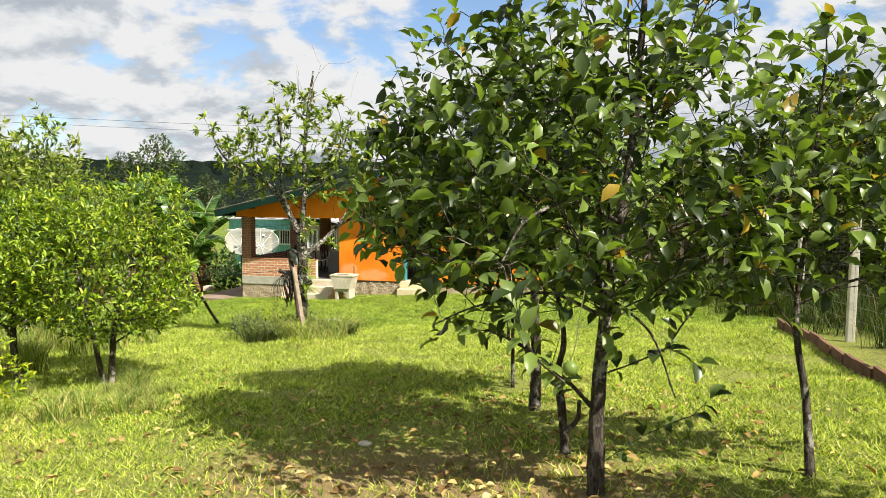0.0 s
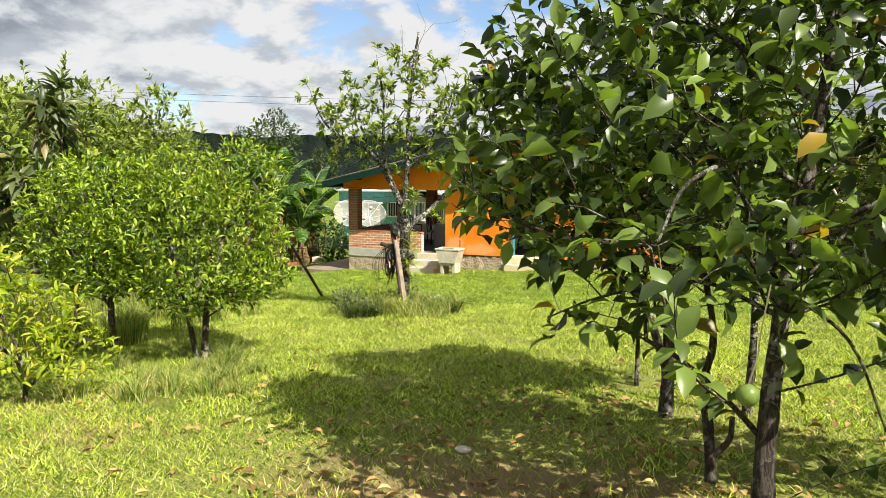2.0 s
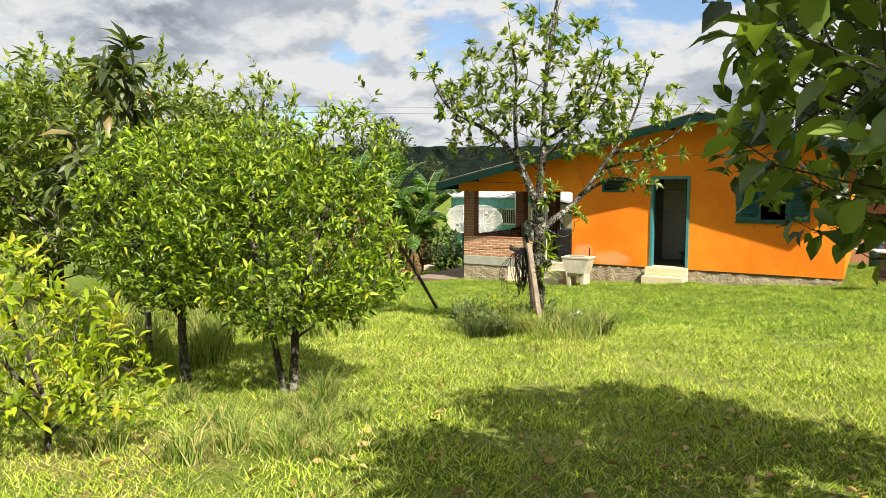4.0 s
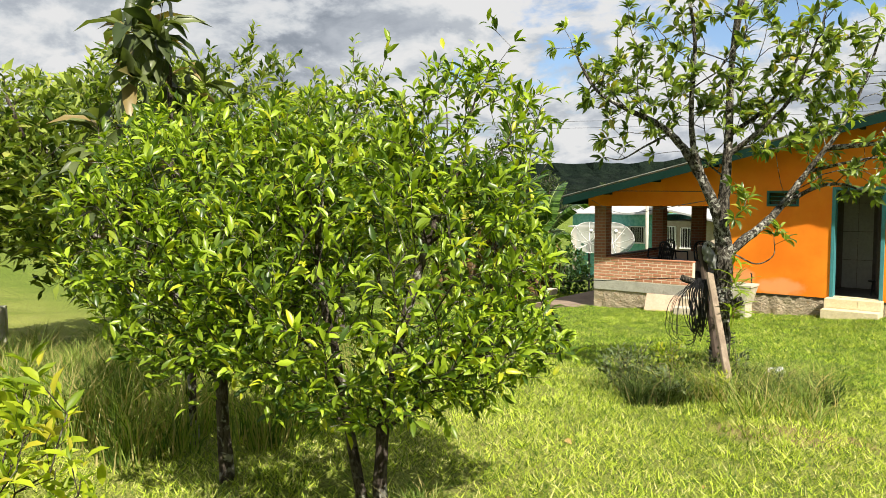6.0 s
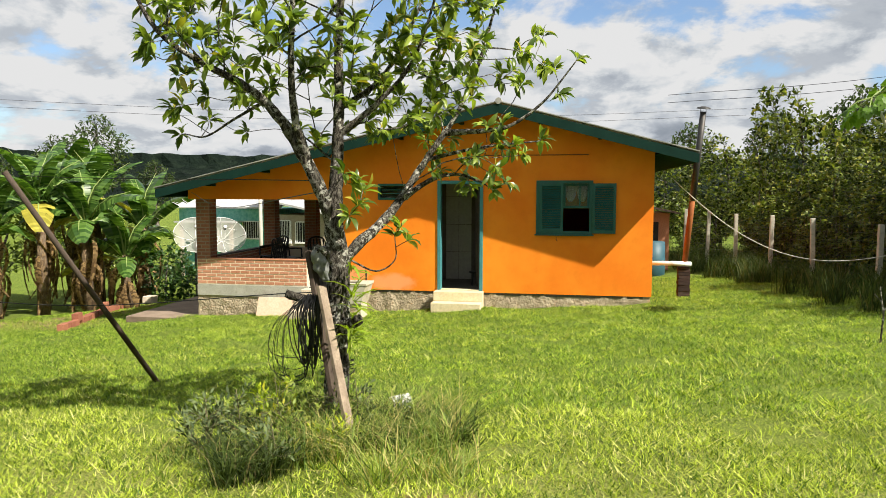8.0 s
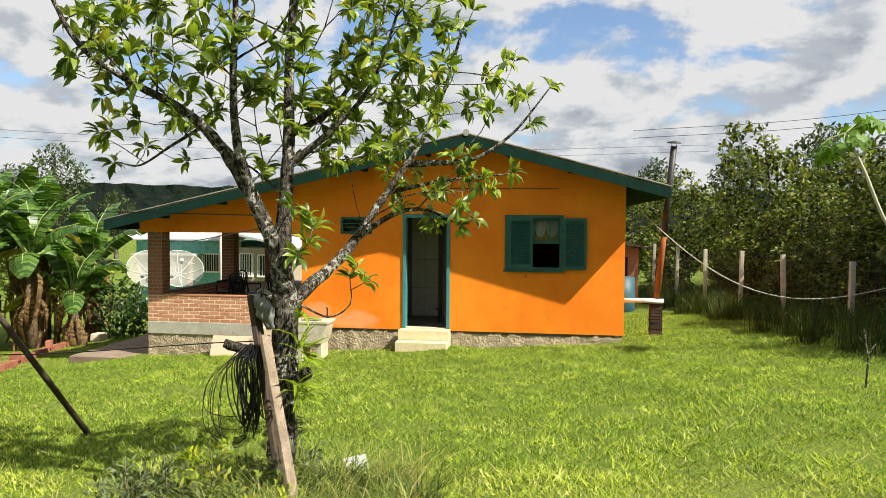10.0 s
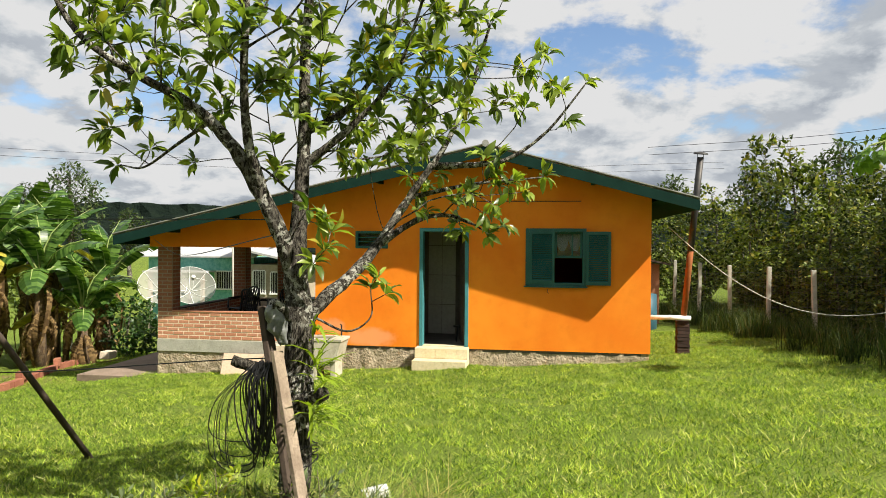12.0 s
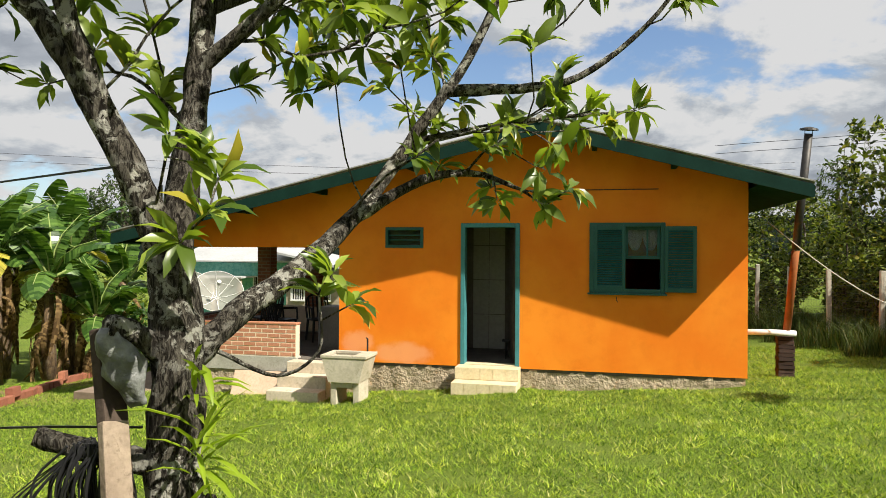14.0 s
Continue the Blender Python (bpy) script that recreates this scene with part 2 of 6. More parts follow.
M["leaf_citrus"] = material("citrus_leaf", leafy((0.065, 0.13, 0.012), (0.35, 0.47, 0.032), (0.52, 0.54, 0.03), 0.36, 0.40, 0.07), spec=0.5)
M["leaf_yellow"] = material("yellow_citrus_leaf", leafy((0.20, 0.30, 0.015), (0.44, 0.52, 0.028), (0.5, 0.45, 0.04), 0.45, 0.45, 0.2), spec=0.3)
M["leaf_avocado"] = material("avocado_leaf", leafy((0.08, 0.14, 0.022), (0.32, 0.40, 0.065), (0.46, 0.38, 0.05), 0.34, 0.42, 0.06), spec=0.5)
M["leaf_dark"] = material("dark_leaf", leafy((0.075, 0.13, 0.020), (0.31, 0.38, 0.065), (0.38, 0.40, 0.09), 0.40, 0.4, 0.10), spec=0.3)
M["leaf_wood"] = material("woodland_leaf", leafy((0.030, 0.050, 0.012), (0.19, 0.235, 0.042), (0.36, 0.34, 0.08), 0.42, 0.32, 0.10), spec=0.2)
M["leaf_far"] = material("far_leaf", leafy((0.045, 0.075, 0.03), (0.085, 0.12, 0.045), None, 0.7, 0.3), spec=0.1)
M["banana"] = material("banana_leaf", leafy((0.045, 0.105, 0.020), (0.125, 0.22, 0.045), None, 0.26, 0.30, 0.06), spec=0.35)
M["leaf_loquat"] = material("loquat_leaf", leafy((0.045, 0.070, 0.020), (0.14, 0.17, 0.06), (0.24, 0.18, 0.07), 0.4, 0.28, 0.12), spec=0.35)
M["banana_yellow"] = material("yellowing_banana_leaf", leafy((0.40, 0.36, 0.05), (0.55, 0.48, 0.08), None, 0.45, 0.4), spec=0.3)
M["banana_dry"] = material("dry_banana_leaf", leafy((0.12, 0.075, 0.035), (0.30, 0.20, 0.09), None, 0.8, 0.3), spec=0.1)
M["grass"] = material("grass_blade", leafy((0.085, 0.165, 0.014), (0.56, 0.65, 0.085), (0.72, 0.68, 0.30), 0.45, 0.36, 0.16), spec=0.2)
M["grass_lush"] = material("lush_grass_blade", leafy((0.060, 0.135, 0.012), (0.36, 0.50, 0.050), (0.56, 0.58, 0.16), 0.42, 0.36, 0.12), spec=0.25)
M["grass_tall"] = material("tall_grass", leafy((0.10, 0.18, 0.030), (0.36, 0.44, 0.10), (0.56, 0.46, 0.20), 0.55, 0.4, 0.30), spec=0.2)
# weeds with the trees' shade put into a darker green
M["grass_shade"] = material("shaded_weeds", leafy((0.024, 0.044, 0.009), (0.085, 0.12, 0.026), (0.20, 0.17, 0.07), 0.6, 0.28, 0.10), spec=0.15)
M["dead_leaf"] = material("fallen_leaf", leafy((0.22, 0.13, 0.05), (0.48, 0.33, 0.13), (0.62, 0.50, 0.22), 0.8, 0.2, 0.2), spec=0.15)

# ---- geometry helpers ----


def mesh_of(name, verts, faces, mat, smooth=False):
    me = bpy.data.meshes.new(name)
    me.from_pydata(verts, [], faces)
    if smooth:
        me.polygons.foreach_set("use_smooth", [True] * len(me.polygons))
    me.materials.append(mat)
    return me


def tri_mesh(name, verts, tris, mat, smooth=False):
    """A mesh from numpy arrays of corners and triangles."""
    me = bpy.data.meshes.new(name)
    me.vertices.add(len(verts))
    me.vertices.foreach_set("co", np.asarray(verts, dtype=np.float32).ravel())
    me.loops.add(len(tris) * 3)
    me.loops.foreach_set("vertex_index", np.asarray(tris, dtype=np.int32).ravel())
    me.polygons.add(len(tris))
    me.polygons.foreach_set("loop_start", np.arange(0, len(tris) * 3, 3, dtype=np.int32))
    if smooth:
        me.polygons.foreach_set("use_smooth", np.ones(len(tris), dtype=bool))
    me.update(calc_edges=True)
    me.materials.append(mat)
    return me


def part(name, bm, mat, parent, label="", smooth=False):
    """Links a bmesh as one mesh object under a thing or a part."""
    me = bpy.data.meshes.new(name)
    bm.to_mesh(me)
    bm.free()
    if smooth:
        me.polygons.foreach_set("use_smooth", [True] * len(me.polygons))
    me.materials.append(mat)
    ob = new(name, me)
    if parent is not None:
        ob.parent = parent
    return tagged(ob, label)


def child(name, me, parent, label="", m=None):
    ob = new(name, me)
    ob.parent = parent
    if m is not None:
        ob.matrix_basis = m
    return tagged(ob, label)


def base(name, x, y, z, rz, label, category, group="", kind=""):
    ob = new(name)
    ob.matrix_basis = pose(x, y, z, 0, 0, rz)
    ob.empty_display_size = 0.1
    return tagged(ob, label, category, group, kind)


def box(bm, x0, x1, y0, y1, z0, z1, bevel=0.0, m=None):
    """Adds a box, with rounded edges where bevel is given."""
    b2 = bmesh.new() if bevel else bm
    vs = [b2.verts.new((x, y, z)) for z in (z0, z1) for y in (y0, y1) for x in (x0, x1)]
    if m is not None:
        for v in vs:
            v.co = m @ v.co
    for f in ((0, 2, 3, 1), (4, 5, 7, 6), (0, 1, 5, 4), (2, 6, 7, 3), (0, 4, 6, 2), (1, 3, 7, 5)):
        b2.faces.new([vs[i] for i in f])
    if bevel:
        bmesh.ops.bevel(b2, geom=b2.edges[:], offset=bevel, segments=2, affect="EDGES", profile=0.6)
        me = bpy.data.meshes.new("tmp")
        b2.to_mesh(me)
        b2.free()
        bm.from_mesh(me)
        bpy.data.meshes.remove(me)
    return bm


def boxes(*args, bevel=0.0):
    bm = bmesh.new()
    for a in args:
        box(bm, *a, bevel=bevel)
    return bm


def prism(bm, outline, y0, y1):
    """A flat outline in x and z, drawn out from y0 to y1."""
    a = [bm.verts.new((x, y0, z)) for x, z in outline]
    b = [bm.verts.new((x, y1, z)) for x, z in outline]
    n = len(outline)
    bm.faces.new(a)
    bm.faces.new(b[::-1])
    for i in range(n):
        bm.faces.new((a[i], b[i], b[(i + 1) % n], a[(i + 1) % n]))
    bmesh.ops.recalc_face_normals(bm, faces=bm.faces[:])
    return bm


def tube_data(points, radii, sides=6, rough=0.0, seed=0, cap=True):
    """Corners and faces of a tube along points; rough makes the girth uneven."""
    rnd = random.Random(seed)
    pts = [Vector(p) for p in points]
    verts, faces = [], []
    u = None
    for i, p in enumerate(pts):
        d = (pts[min(i + 1, len(pts) - 1)] - pts[max(i - 1, 0)])
        d = d.normalized() if d.length > 1e-6 else Vector((0, 0, 1))
        if u is None:
            u = d.orthogonal().normalized()
        else:
            u = (u - d * u.dot(d))
            u = u.normalized() if u.length > 1e-5 else d.orthogonal().normalized()
        w = d.cross(u)
        for k in range(sides):
            a = math.tau * k / sides
            r = radii[i] * (1 + (rnd.uniform(-rough, rough) if rough else 0))
            verts.append(tuple(p + (u * math.cos(a) + w * math.sin(a)) * r))
    for i in range(len(pts) - 1):
        for k in range(sides):
            a, b = i * sides + k, i * sides + (k + 1) % sides
            faces.append((a, b, b + sides, a + sides))
    if cap:
        faces.append(tuple(range(sides))[::-1])
        faces.append(tuple(range((len(pts) - 1) * sides, len(pts) * sides)))
    return verts, faces


def tube(bm, points, radii, sides=8, rough=0.0, seed=0):
    if not hasattr(radii, "__len__"):
        radii = [radii] * len(points)
    v, f = tube_data(points, radii, sides, rough, seed)
    vs = [bm.verts.new(c) for c in v]
    for q in f:
        bm.faces.new([vs[i] for i in q])
    return bm


def tubes(*runs, sides=8):
    bm = bmesh.new()
    for pts, r in runs:
        tube(bm, pts, r, sides)
    return bm


def curve_points(pts, steps=6):
    """A smooth line through the points."""
    p = [Vector(q) for q in pts]
    p = [2 * p[0] - p[1]] + p + [2 * p[-1] - p[-2]]
    out = []
    for i in range(1, len(p) - 2):
        for s in range(steps):
            t = s / steps
            out.append(0.5 * ((2 * p[i]) + (p[i + 1] - p[i - 1]) * t + (2 * p[i - 1] - 5 * p[i] + 4 * p[i + 1] - p[i + 2]) * t * t
                              + (3 * p[i] - p[i - 1] - 3 * p[i + 1] + p[i + 2]) * t ** 3))
    return out + [p[-2]]


def smoothstep(x, a, b):
    t = np.clip((np.asarray(x, dtype=float) - a) / (b - a), 0, 1)
    return t * t * (3 - 2 * t)


def ground_z(x, y):
    """The height of the sloping garden: it falls towards the house and, near the house, to its porch side."""
    x, y = np.asarray(x, dtype=float), np.asarray(y, dtype=float)
    xs, ys = np.clip(x, -16, 7), np.clip(y, -26, 11)
    away = smoothstep(-y, 5.0, 13.0)
    z = -0.12 + (0.062 - 0.012 * away) * xs + 0.125 * away - 0.05 * ys
    z = z + 0.035 * np.sin(x * 1.3 + 0.4) * np.sin(y * 1.1 + 1.7) + 0.02 * np.sin(x * 3.1 + y * 2.3)
    return z


def gz(x, y):
    return float(ground_z(x, y))


# ---- growing plants ----


def leaf_blade(length, width, fold=0.22, droop=0.15, petiole=0.12):
    """One leaf along +x, its upper face to +z: corners and triangles."""
    p, s = petiole * length, length * (1 - petiole)
    v = [(0, 0, 0), (p + 0.30 * s, width * 0.46, fold * width), (p + 0.30 * s, -width * 0.46, fold * width), (p + 0.34 * s, 0, 0),
         (p + 0.68 * s, width * 0.40, fold * width - droop * length * 0.35), (p + 0.68 * s, -width * 0.40, fold * width - droop * length * 0.35),
         (p + 0.70 * s, 0, -droop * length * 0.35), (p + s, 0, -droop * length)]
    f = [(0, 3, 1), (0, 2, 3), (3, 6, 1), (1, 6, 4), (3, 2, 6), (2, 5, 6), (6, 7, 4), (6, 5, 7)]
    return np.array(v, dtype=float), np.array(f)


def slim_blade(length, width):
    """A simpler leaf for what stays farther off."""
    v = [(0, 0, 0), (0.45 * length, width * 0.5, 0.18 * width), (0.45 * length, -width * 0.5, 0.18 * width), (length, 0, -0.12 * length)]
    return np.array(v, dtype=float), np.array([(0, 2, 1), (1, 2, 3)])


def scatter_blades(blade, at, along, up, size):
    """Copies of a blade: place, direction, upper side and size of each. Returns corners and triangles."""
    v, f = blade
    a = along / np.maximum(np.linalg.norm(along, axis=1, keepdims=True), 1e-6)
    s = np.cross(up, a)
    s /= np.maximum(np.linalg.norm(s, axis=1, keepdims=True), 1e-6)
    n = np.cross(a, s)
    w = (at[:, None, :] + size[:, None, None] * (v[None, :, 0, None] * a[:, None, :] + v[None, :, 1, None] * s[:, None, :] + v[None, :, 2, None] * n[:, None, :]))
    tris = f[None, :, :] + (np.arange(len(at)) * len(v))[:, None, None]
    return w.reshape(-1, 3), tris.reshape(-1, 3)


def in_blobs(rng, blobs, n, hollow=0.0):
    """Points inside a set of ellipsoids (x, y, z, rx, ry, rz), by volume."""
    vol = np.array([b[3] * b[4] * b[5] for b in blobs])
    pick = rng.choice(len(blobs), n, p=vol / vol.sum())
    d = rng.normal(size=(n, 3))
    d /= np.linalg.norm(d, axis=1, keepdims=True)
    r = (hollow + (1 - hollow) * rng.random(n)) ** (1 / 3)
    b = np.array(blobs)[pick]
    return b[:, :3] + d * r[:, None] * b[:, 3:]


def grow(limbs, targets, step=0.16, reach=0.55, bend=0.1, seed=1, lift=0.0):
    """Twigs grow from the given limbs (polylines with girths) to the targets, each from the near part of what has grown before.
    Returns nodes, parents and girths."""
    rng = np.random.default_rng(seed)
    P, par, R, depth = [], [], [], []
    for pts, r0, r1, root in limbs:
        c = curve_points(pts, 5)
        for i, p in enumerate(c):
            P.append(np.array(p)), R.append(r0 + (r1 - r0) * (i / (len(c) - 1)) ** 0.8)
            if i == 0:
                j = -1 if not root else int(np.argmin([np.linalg.norm(q - P[-1]) for q in P[:-1]]))
                par.append(j)
            else:
                par.append(len(P) - 2)
            depth.append(0.0 if par[-1] < 0 else depth[par[-1]] + np.linalg.norm(P[-1] - P[par[-1]]))
    fixed = len(P)
    arr = np.zeros((fixed + len(targets) * 24, 3))
    dep = np.zeros(len(arr))
    arr[:fixed], dep[:fixed] = np.array(P), depth
    n = fixed
    order = np.argsort([np.min(np.linalg.norm(arr[:fixed] - t, axis=1)) for t in targets])
    tips = []
    for k in order:
        t = targets[k]
        d = np.linalg.norm(arr[:n] - t, axis=1)
        j = int(np.argmin(d + reach * dep[:n]))
        start, length = arr[j].copy(), d[j]
        steps = int(min(23, max(1, round(length / step))))
        sag = rng.normal(size=3) * bend * length + np.array((0, 0, lift * length))
        last = j
        for s in range(1, steps + 1):
            u = s / steps
            p = start + (t - start) * u + sag * math.sin(math.pi * u) * 0.5
            if n >= len(arr):
                break
            arr[n] = p
            dep[n] = dep[last] + np.linalg.norm(p - arr[last])
            par.append(last), R.append(0.0)
            last = n
            n += 1
        tips.append(last)
    return arr[:n], np.array(par), np.array(R), fixed, tips


def girths(par, R, fixed, tip_r, power=2.4, most=0.03):
    n = len(par)
    acc = np.zeros(n)
    for i in range(n - 1, fixed - 1, -1):
        r = max(acc[i], tip_r ** power)
        R[i] = min(r ** (1 / power), most)
        if par[i] >= 0:
            acc[par[i]] += r * 0.96
    return R


def wood_mesh(name, arr, par, R, mat, sides=5, thick=8, seed=0, rough=0.0, least=0.0):
    """All limbs and twigs as one mesh: each run of nodes a tapered tube."""
    n = len(arr)
    kids = [[] for _ in range(n)]
    for i, p in enumerate(par):
        if p >= 0:
            kids[p].append(i)
    verts, faces = [], []
    starts = [i for i in range(n) if par[i] < 0]
    runs = [[i] for i in starts]
    while runs:
        run = runs.pop()
        i = run[-1]
        while kids[i]:
            ks = sorted(kids[i], key=lambda q: -R[q])
            runs.extend([[i, q] for q in ks[1:]])
            run.append(ks[0])
            i = ks[0]
        if len(run) < 2:
            continue
        rr = [R[q] for q in run]
        rr[0] = min(rr[0], rr[1] * 1.3)
        if max(rr) < least:
            continue
        v, f = tube_data([arr[q] for q in run], rr, thick if max(rr) > 0.03 else sides if max(rr) > 0.006 else 4, rough if max(rr) > 0.03 else 0, seed + i)
        o = len(verts)
        verts += v
        faces += [tuple(a + o for a in q) for q in f]
    return mesh_of(name, verts, faces, mat, True)


def leaves_on(arr, par, R, fixed, rng, per, blade, out=0.6, rise=0.2, size=(0.7, 1.15), limit=0.02, jitter=0.05, whorl=False, tips=(), up=0.8):
    """Leaves along the thin twigs, or in whorls at their ends."""
    if whorl:
        idx = np.repeat(np.array(tips), per)
    else:
        idx = np.arange(fixed, len(arr))
        idx = np.repeat(idx[R[idx] < limit], per)
    ax = arr[idx] - arr[np.maximum(par[idx], 0)]
    ax /= np.maximum(np.linalg.norm(ax, axis=1, keepdims=True), 1e-6)
    side = rng.normal(size=(len(idx), 3))
    side -= ax * np.sum(side * ax, axis=1, keepdims=True)
    side /= np.maximum(np.linalg.norm(side, axis=1, keepdims=True), 1e-6)
    along = ax * (1 - out) + side * out + np.array((0, 0, rise)) + rng.normal(size=side.shape) * 0.15
    at = arr[idx] + (rng.random((len(idx), 1)) - 0.5) * ax * jitter * 2 + side * 0.004
    upv = np.array((0, 0, up)) + rng.normal(size=side.shape) * 0.45 + SUN_TO_NP * 0.25
    return scatter_blades(blade, at, along, upv, rng.uniform(size[0], size[1], len(idx)))


SUN_TO_NP = np.array(SUN_TO)


def plant(name, label, category, limbs, blobs, n, leaf, leaf_mat, bark, seed, tip_r=0.0022, per=3, group="", whorl=False, hollow=0.25,
          step=0.15, out=0.6, rise=0.15, size=(0.7, 1.15), reach=0.5, bend=0.12, limit=0.012, most=0.03, rough=0.12, extra=(), jitter=0.06, least=0.0, lift=0.0):
    """A tree or bush: trunk and limbs given, twigs grown into the crown's blobs, leaves on the twigs."""
    rng = np.random.default_rng(seed)
    targets = in_blobs(rng, blobs, n, hollow)
    if len(extra):
        targets = np.vstack([targets, np.array(extra)])
    arr, par, R, fixed, tips = grow(limbs, targets, step, reach, bend, seed, lift)
    R = girths(par, R, fixed, tip_r, most=most)
    x, y, z = limbs[0][0][0]
    root = base(name, x, y, z, 0, label, category, group)
    off = np.array((x, y, z))
    child("trunk", wood_mesh("trunk", arr - off, par, R, bark, 5, 10, seed, rough, least), root)
    v, f = leaves_on(arr - off, par, R, fixed, rng, per, leaf, out, rise, size, limit, jitter, whorl, tips)
    child("crown", tri_mesh("crown", v, f, leaf_mat), root)
    return root

# ---- the ground ----


def spread(lo, hi, step, far):
    inner = list(np.arange(lo, hi + 1e-6, step))
    a, d, left, right = step, step, [], []
    while lo - a > -far:
        left.append(lo - a)
        right.append(hi + a)
        d *= 1.35
        a += d
    return np.array(left[::-1] + inner + right)


def build_ground():
    xs, ys = spread(-17, 8, 0.25, 1500), spread(-27, 12, 0.25, 1500)
    X, Y = np.meshgrid(xs, ys)
    Z = ground_z(X, Y)
    v = np.stack([X, Y, Z], -1).reshape(-1, 3)
    w = len(xs)
    i = (np.arange(len(ys) - 1)[:, None] * w + np.arange(w - 1)[None, :]).ravel()
    t = np.concatenate([np.stack([i, i + 1, i + w + 1], -1), np.stack([i, i + w + 1, i + w], -1)])
    ob = new("ground", tri_mesh("ground", v, t, M["ground"], True))
    return tagged(ob, "sloping garden lawn with bare reddish soil patches", "ground", kind="structure")


ground = build_ground()

# ---- the orange house ----
RIDGE_X, RIDGE_Z = -2.83, 3.60
SLOPE_R, SLOPE_L = 0.265, 0.227
HOUSE_L, HOUSE_BACK = -6.06, 6.6
PORCH_L, PORCH_BACK = -9.40, 3.45


def roof_z(x):
    return RIDGE_Z - (SLOPE_R * (x - RIDGE_X) if x > RIDGE_X else SLOPE_L * (RIDGE_X - x))


house = base("house", HOUSE_L, 0, 0, 0, "orange plastered gable house with green trim and a brick porch", "house")
house.matrix_basis = Matrix()


def wall_piece(bm, x0, x1, z0, z1, y0, y1):
    """A stretch of wall; z1 None runs up to the roof."""
    if z1 is not None:
        box(bm, x0, x1, y0, y1, z0, z1)
        return
    top = [(x1, roof_z(x1) - 0.06)]
    if x0 < RIDGE_X < x1:
        top.append((RIDGE_X, RIDGE_Z - 0.06))
    top.append((x0, roof_z(x0) - 0.06))
    prism(bm, [(x0, z0), (x1, z0)] + top, y0, y1)


def build_walls():
    bm = bmesh.new()
    for x0, x1, z0, z1 in ((PORCH_L, HOUSE_L, 1.80, None), (HOUSE_L, -5.28, 0, None), (-5.28, -4.69, 0, 1.81), (-5.28, -4.69, 2.11, None), (-4.69, -4.06, 0, None),
                           (-4.06, -3.21, 2.16, None), (-3.21, -2.14, 0, None), (-2.14, -1.13, 0, 1.18), (-2.14, -1.13, 2.16, None), (-1.13, 0, 0, None)):
        wall_piece(bm, x0, x1, z0, z1, 0.0, 0.15)
    bmesh.ops.remove_doubles(bm, verts=bm.verts[:], dist=0.0005)
    part("front_wall", bm, M["orange"], house, "orange painted plaster gable wall")
    # a thin ledge marks the foot of the gable
    part("gable_seam", boxes((-3.18, -1.2, -0.012, 0.0, 2.655, 2.668)), M["dark_wood"], house)
    bm = bmesh.new()
    box(bm, -0.15, 0.0, 0.153, HOUSE_BACK, 0, 2.8)
    part("side_wall", bm, M["orange"], house)
    bm = bmesh.new()
    box(bm, HOUSE_L, HOUSE_L + 0.15, 0.153, HOUSE_BACK, 0, 2.8)
    part("side_wall", bm, M["orange"], house)
    bm = bmesh.new()
    wall_piece(bm, HOUSE_L + 0.153, -0.153, 0, None, HOUSE_BACK - 0.15, HOUSE_BACK)
    part("back_wall", bm, M["orange"], house)
    part("plinth", plinth(HOUSE_L + 0.02, -0.02, 0.025), M["rough_plinth"], house, "rough cast foundation wall", True)
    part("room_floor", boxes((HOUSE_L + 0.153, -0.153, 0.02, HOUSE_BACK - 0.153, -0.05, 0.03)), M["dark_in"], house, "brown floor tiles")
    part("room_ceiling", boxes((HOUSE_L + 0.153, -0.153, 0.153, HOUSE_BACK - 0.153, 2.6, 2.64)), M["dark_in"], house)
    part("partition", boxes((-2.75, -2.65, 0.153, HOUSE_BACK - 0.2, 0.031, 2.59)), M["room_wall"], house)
    # walls seen through the door: the room's dimness is in their colour
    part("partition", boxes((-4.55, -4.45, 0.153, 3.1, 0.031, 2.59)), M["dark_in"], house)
    room = part("partition", boxes((-4.44, -3.40, 1.7, 1.8, 0.031, 2.59)), M["dark_in"], house, "inner wall, room shade in its colour, with a strip of pale tiles")
    me = mesh_of("wall_tile", *box_data(0.275, 0.012, 0.595), M["tile"])
    for i in range(2):
        for k in range(4):
            child("wall_tile", me, room, m=pose(-4.07 + 0.285 * i, 1.693, 0.34 + 0.605 * k))


def box_data(w, d, h):
    v = [(x, y, z) for z in (-h / 2, h / 2) for y in (-d / 2, d / 2) for x in (-w / 2, w / 2)]
    return v, [(0, 2, 3, 1), (4, 5, 7, 6), (0, 1, 5, 4), (2, 6, 7, 3), (0, 4, 6, 2), (1, 3, 7, 5)]


def plinth(x0, x1, y0, z1=-0.001, z0=-1.3, step=0.06):
    """A rough stone-and-mortar face, uneven, with a thick body behind it."""
    bm = bmesh.new()
    nx, nz = int((x1 - x0) / step), int((z1 - z0) / step)
    rows = []
    for k in range(nz + 1):
        row = []
        for i in range(nx + 1):
            x, z = x0 + (x1 - x0) * i / nx, z0 + (z1 - z0) * k / nz
            dy = 0.035 * noise.noise((x * 7, 3.1, z * 7)) + 0.02 * noise.noise((x * 17, 1.1, z * 17))
            row.append(bm.verts.new((x, y0 - (dy if 0 < k < nz else 0) - 0.0, z)))
        rows.append(row)
    for k in range(nz):
        for i in range(nx):
            bm.faces.new((rows[k][i], rows[k][i + 1], rows[k + 1][i + 1], rows[k + 1][i]))
    box(bm, x0, x1, y0 + 0.03, y0 + 0.2, z0, z1)
    return bm


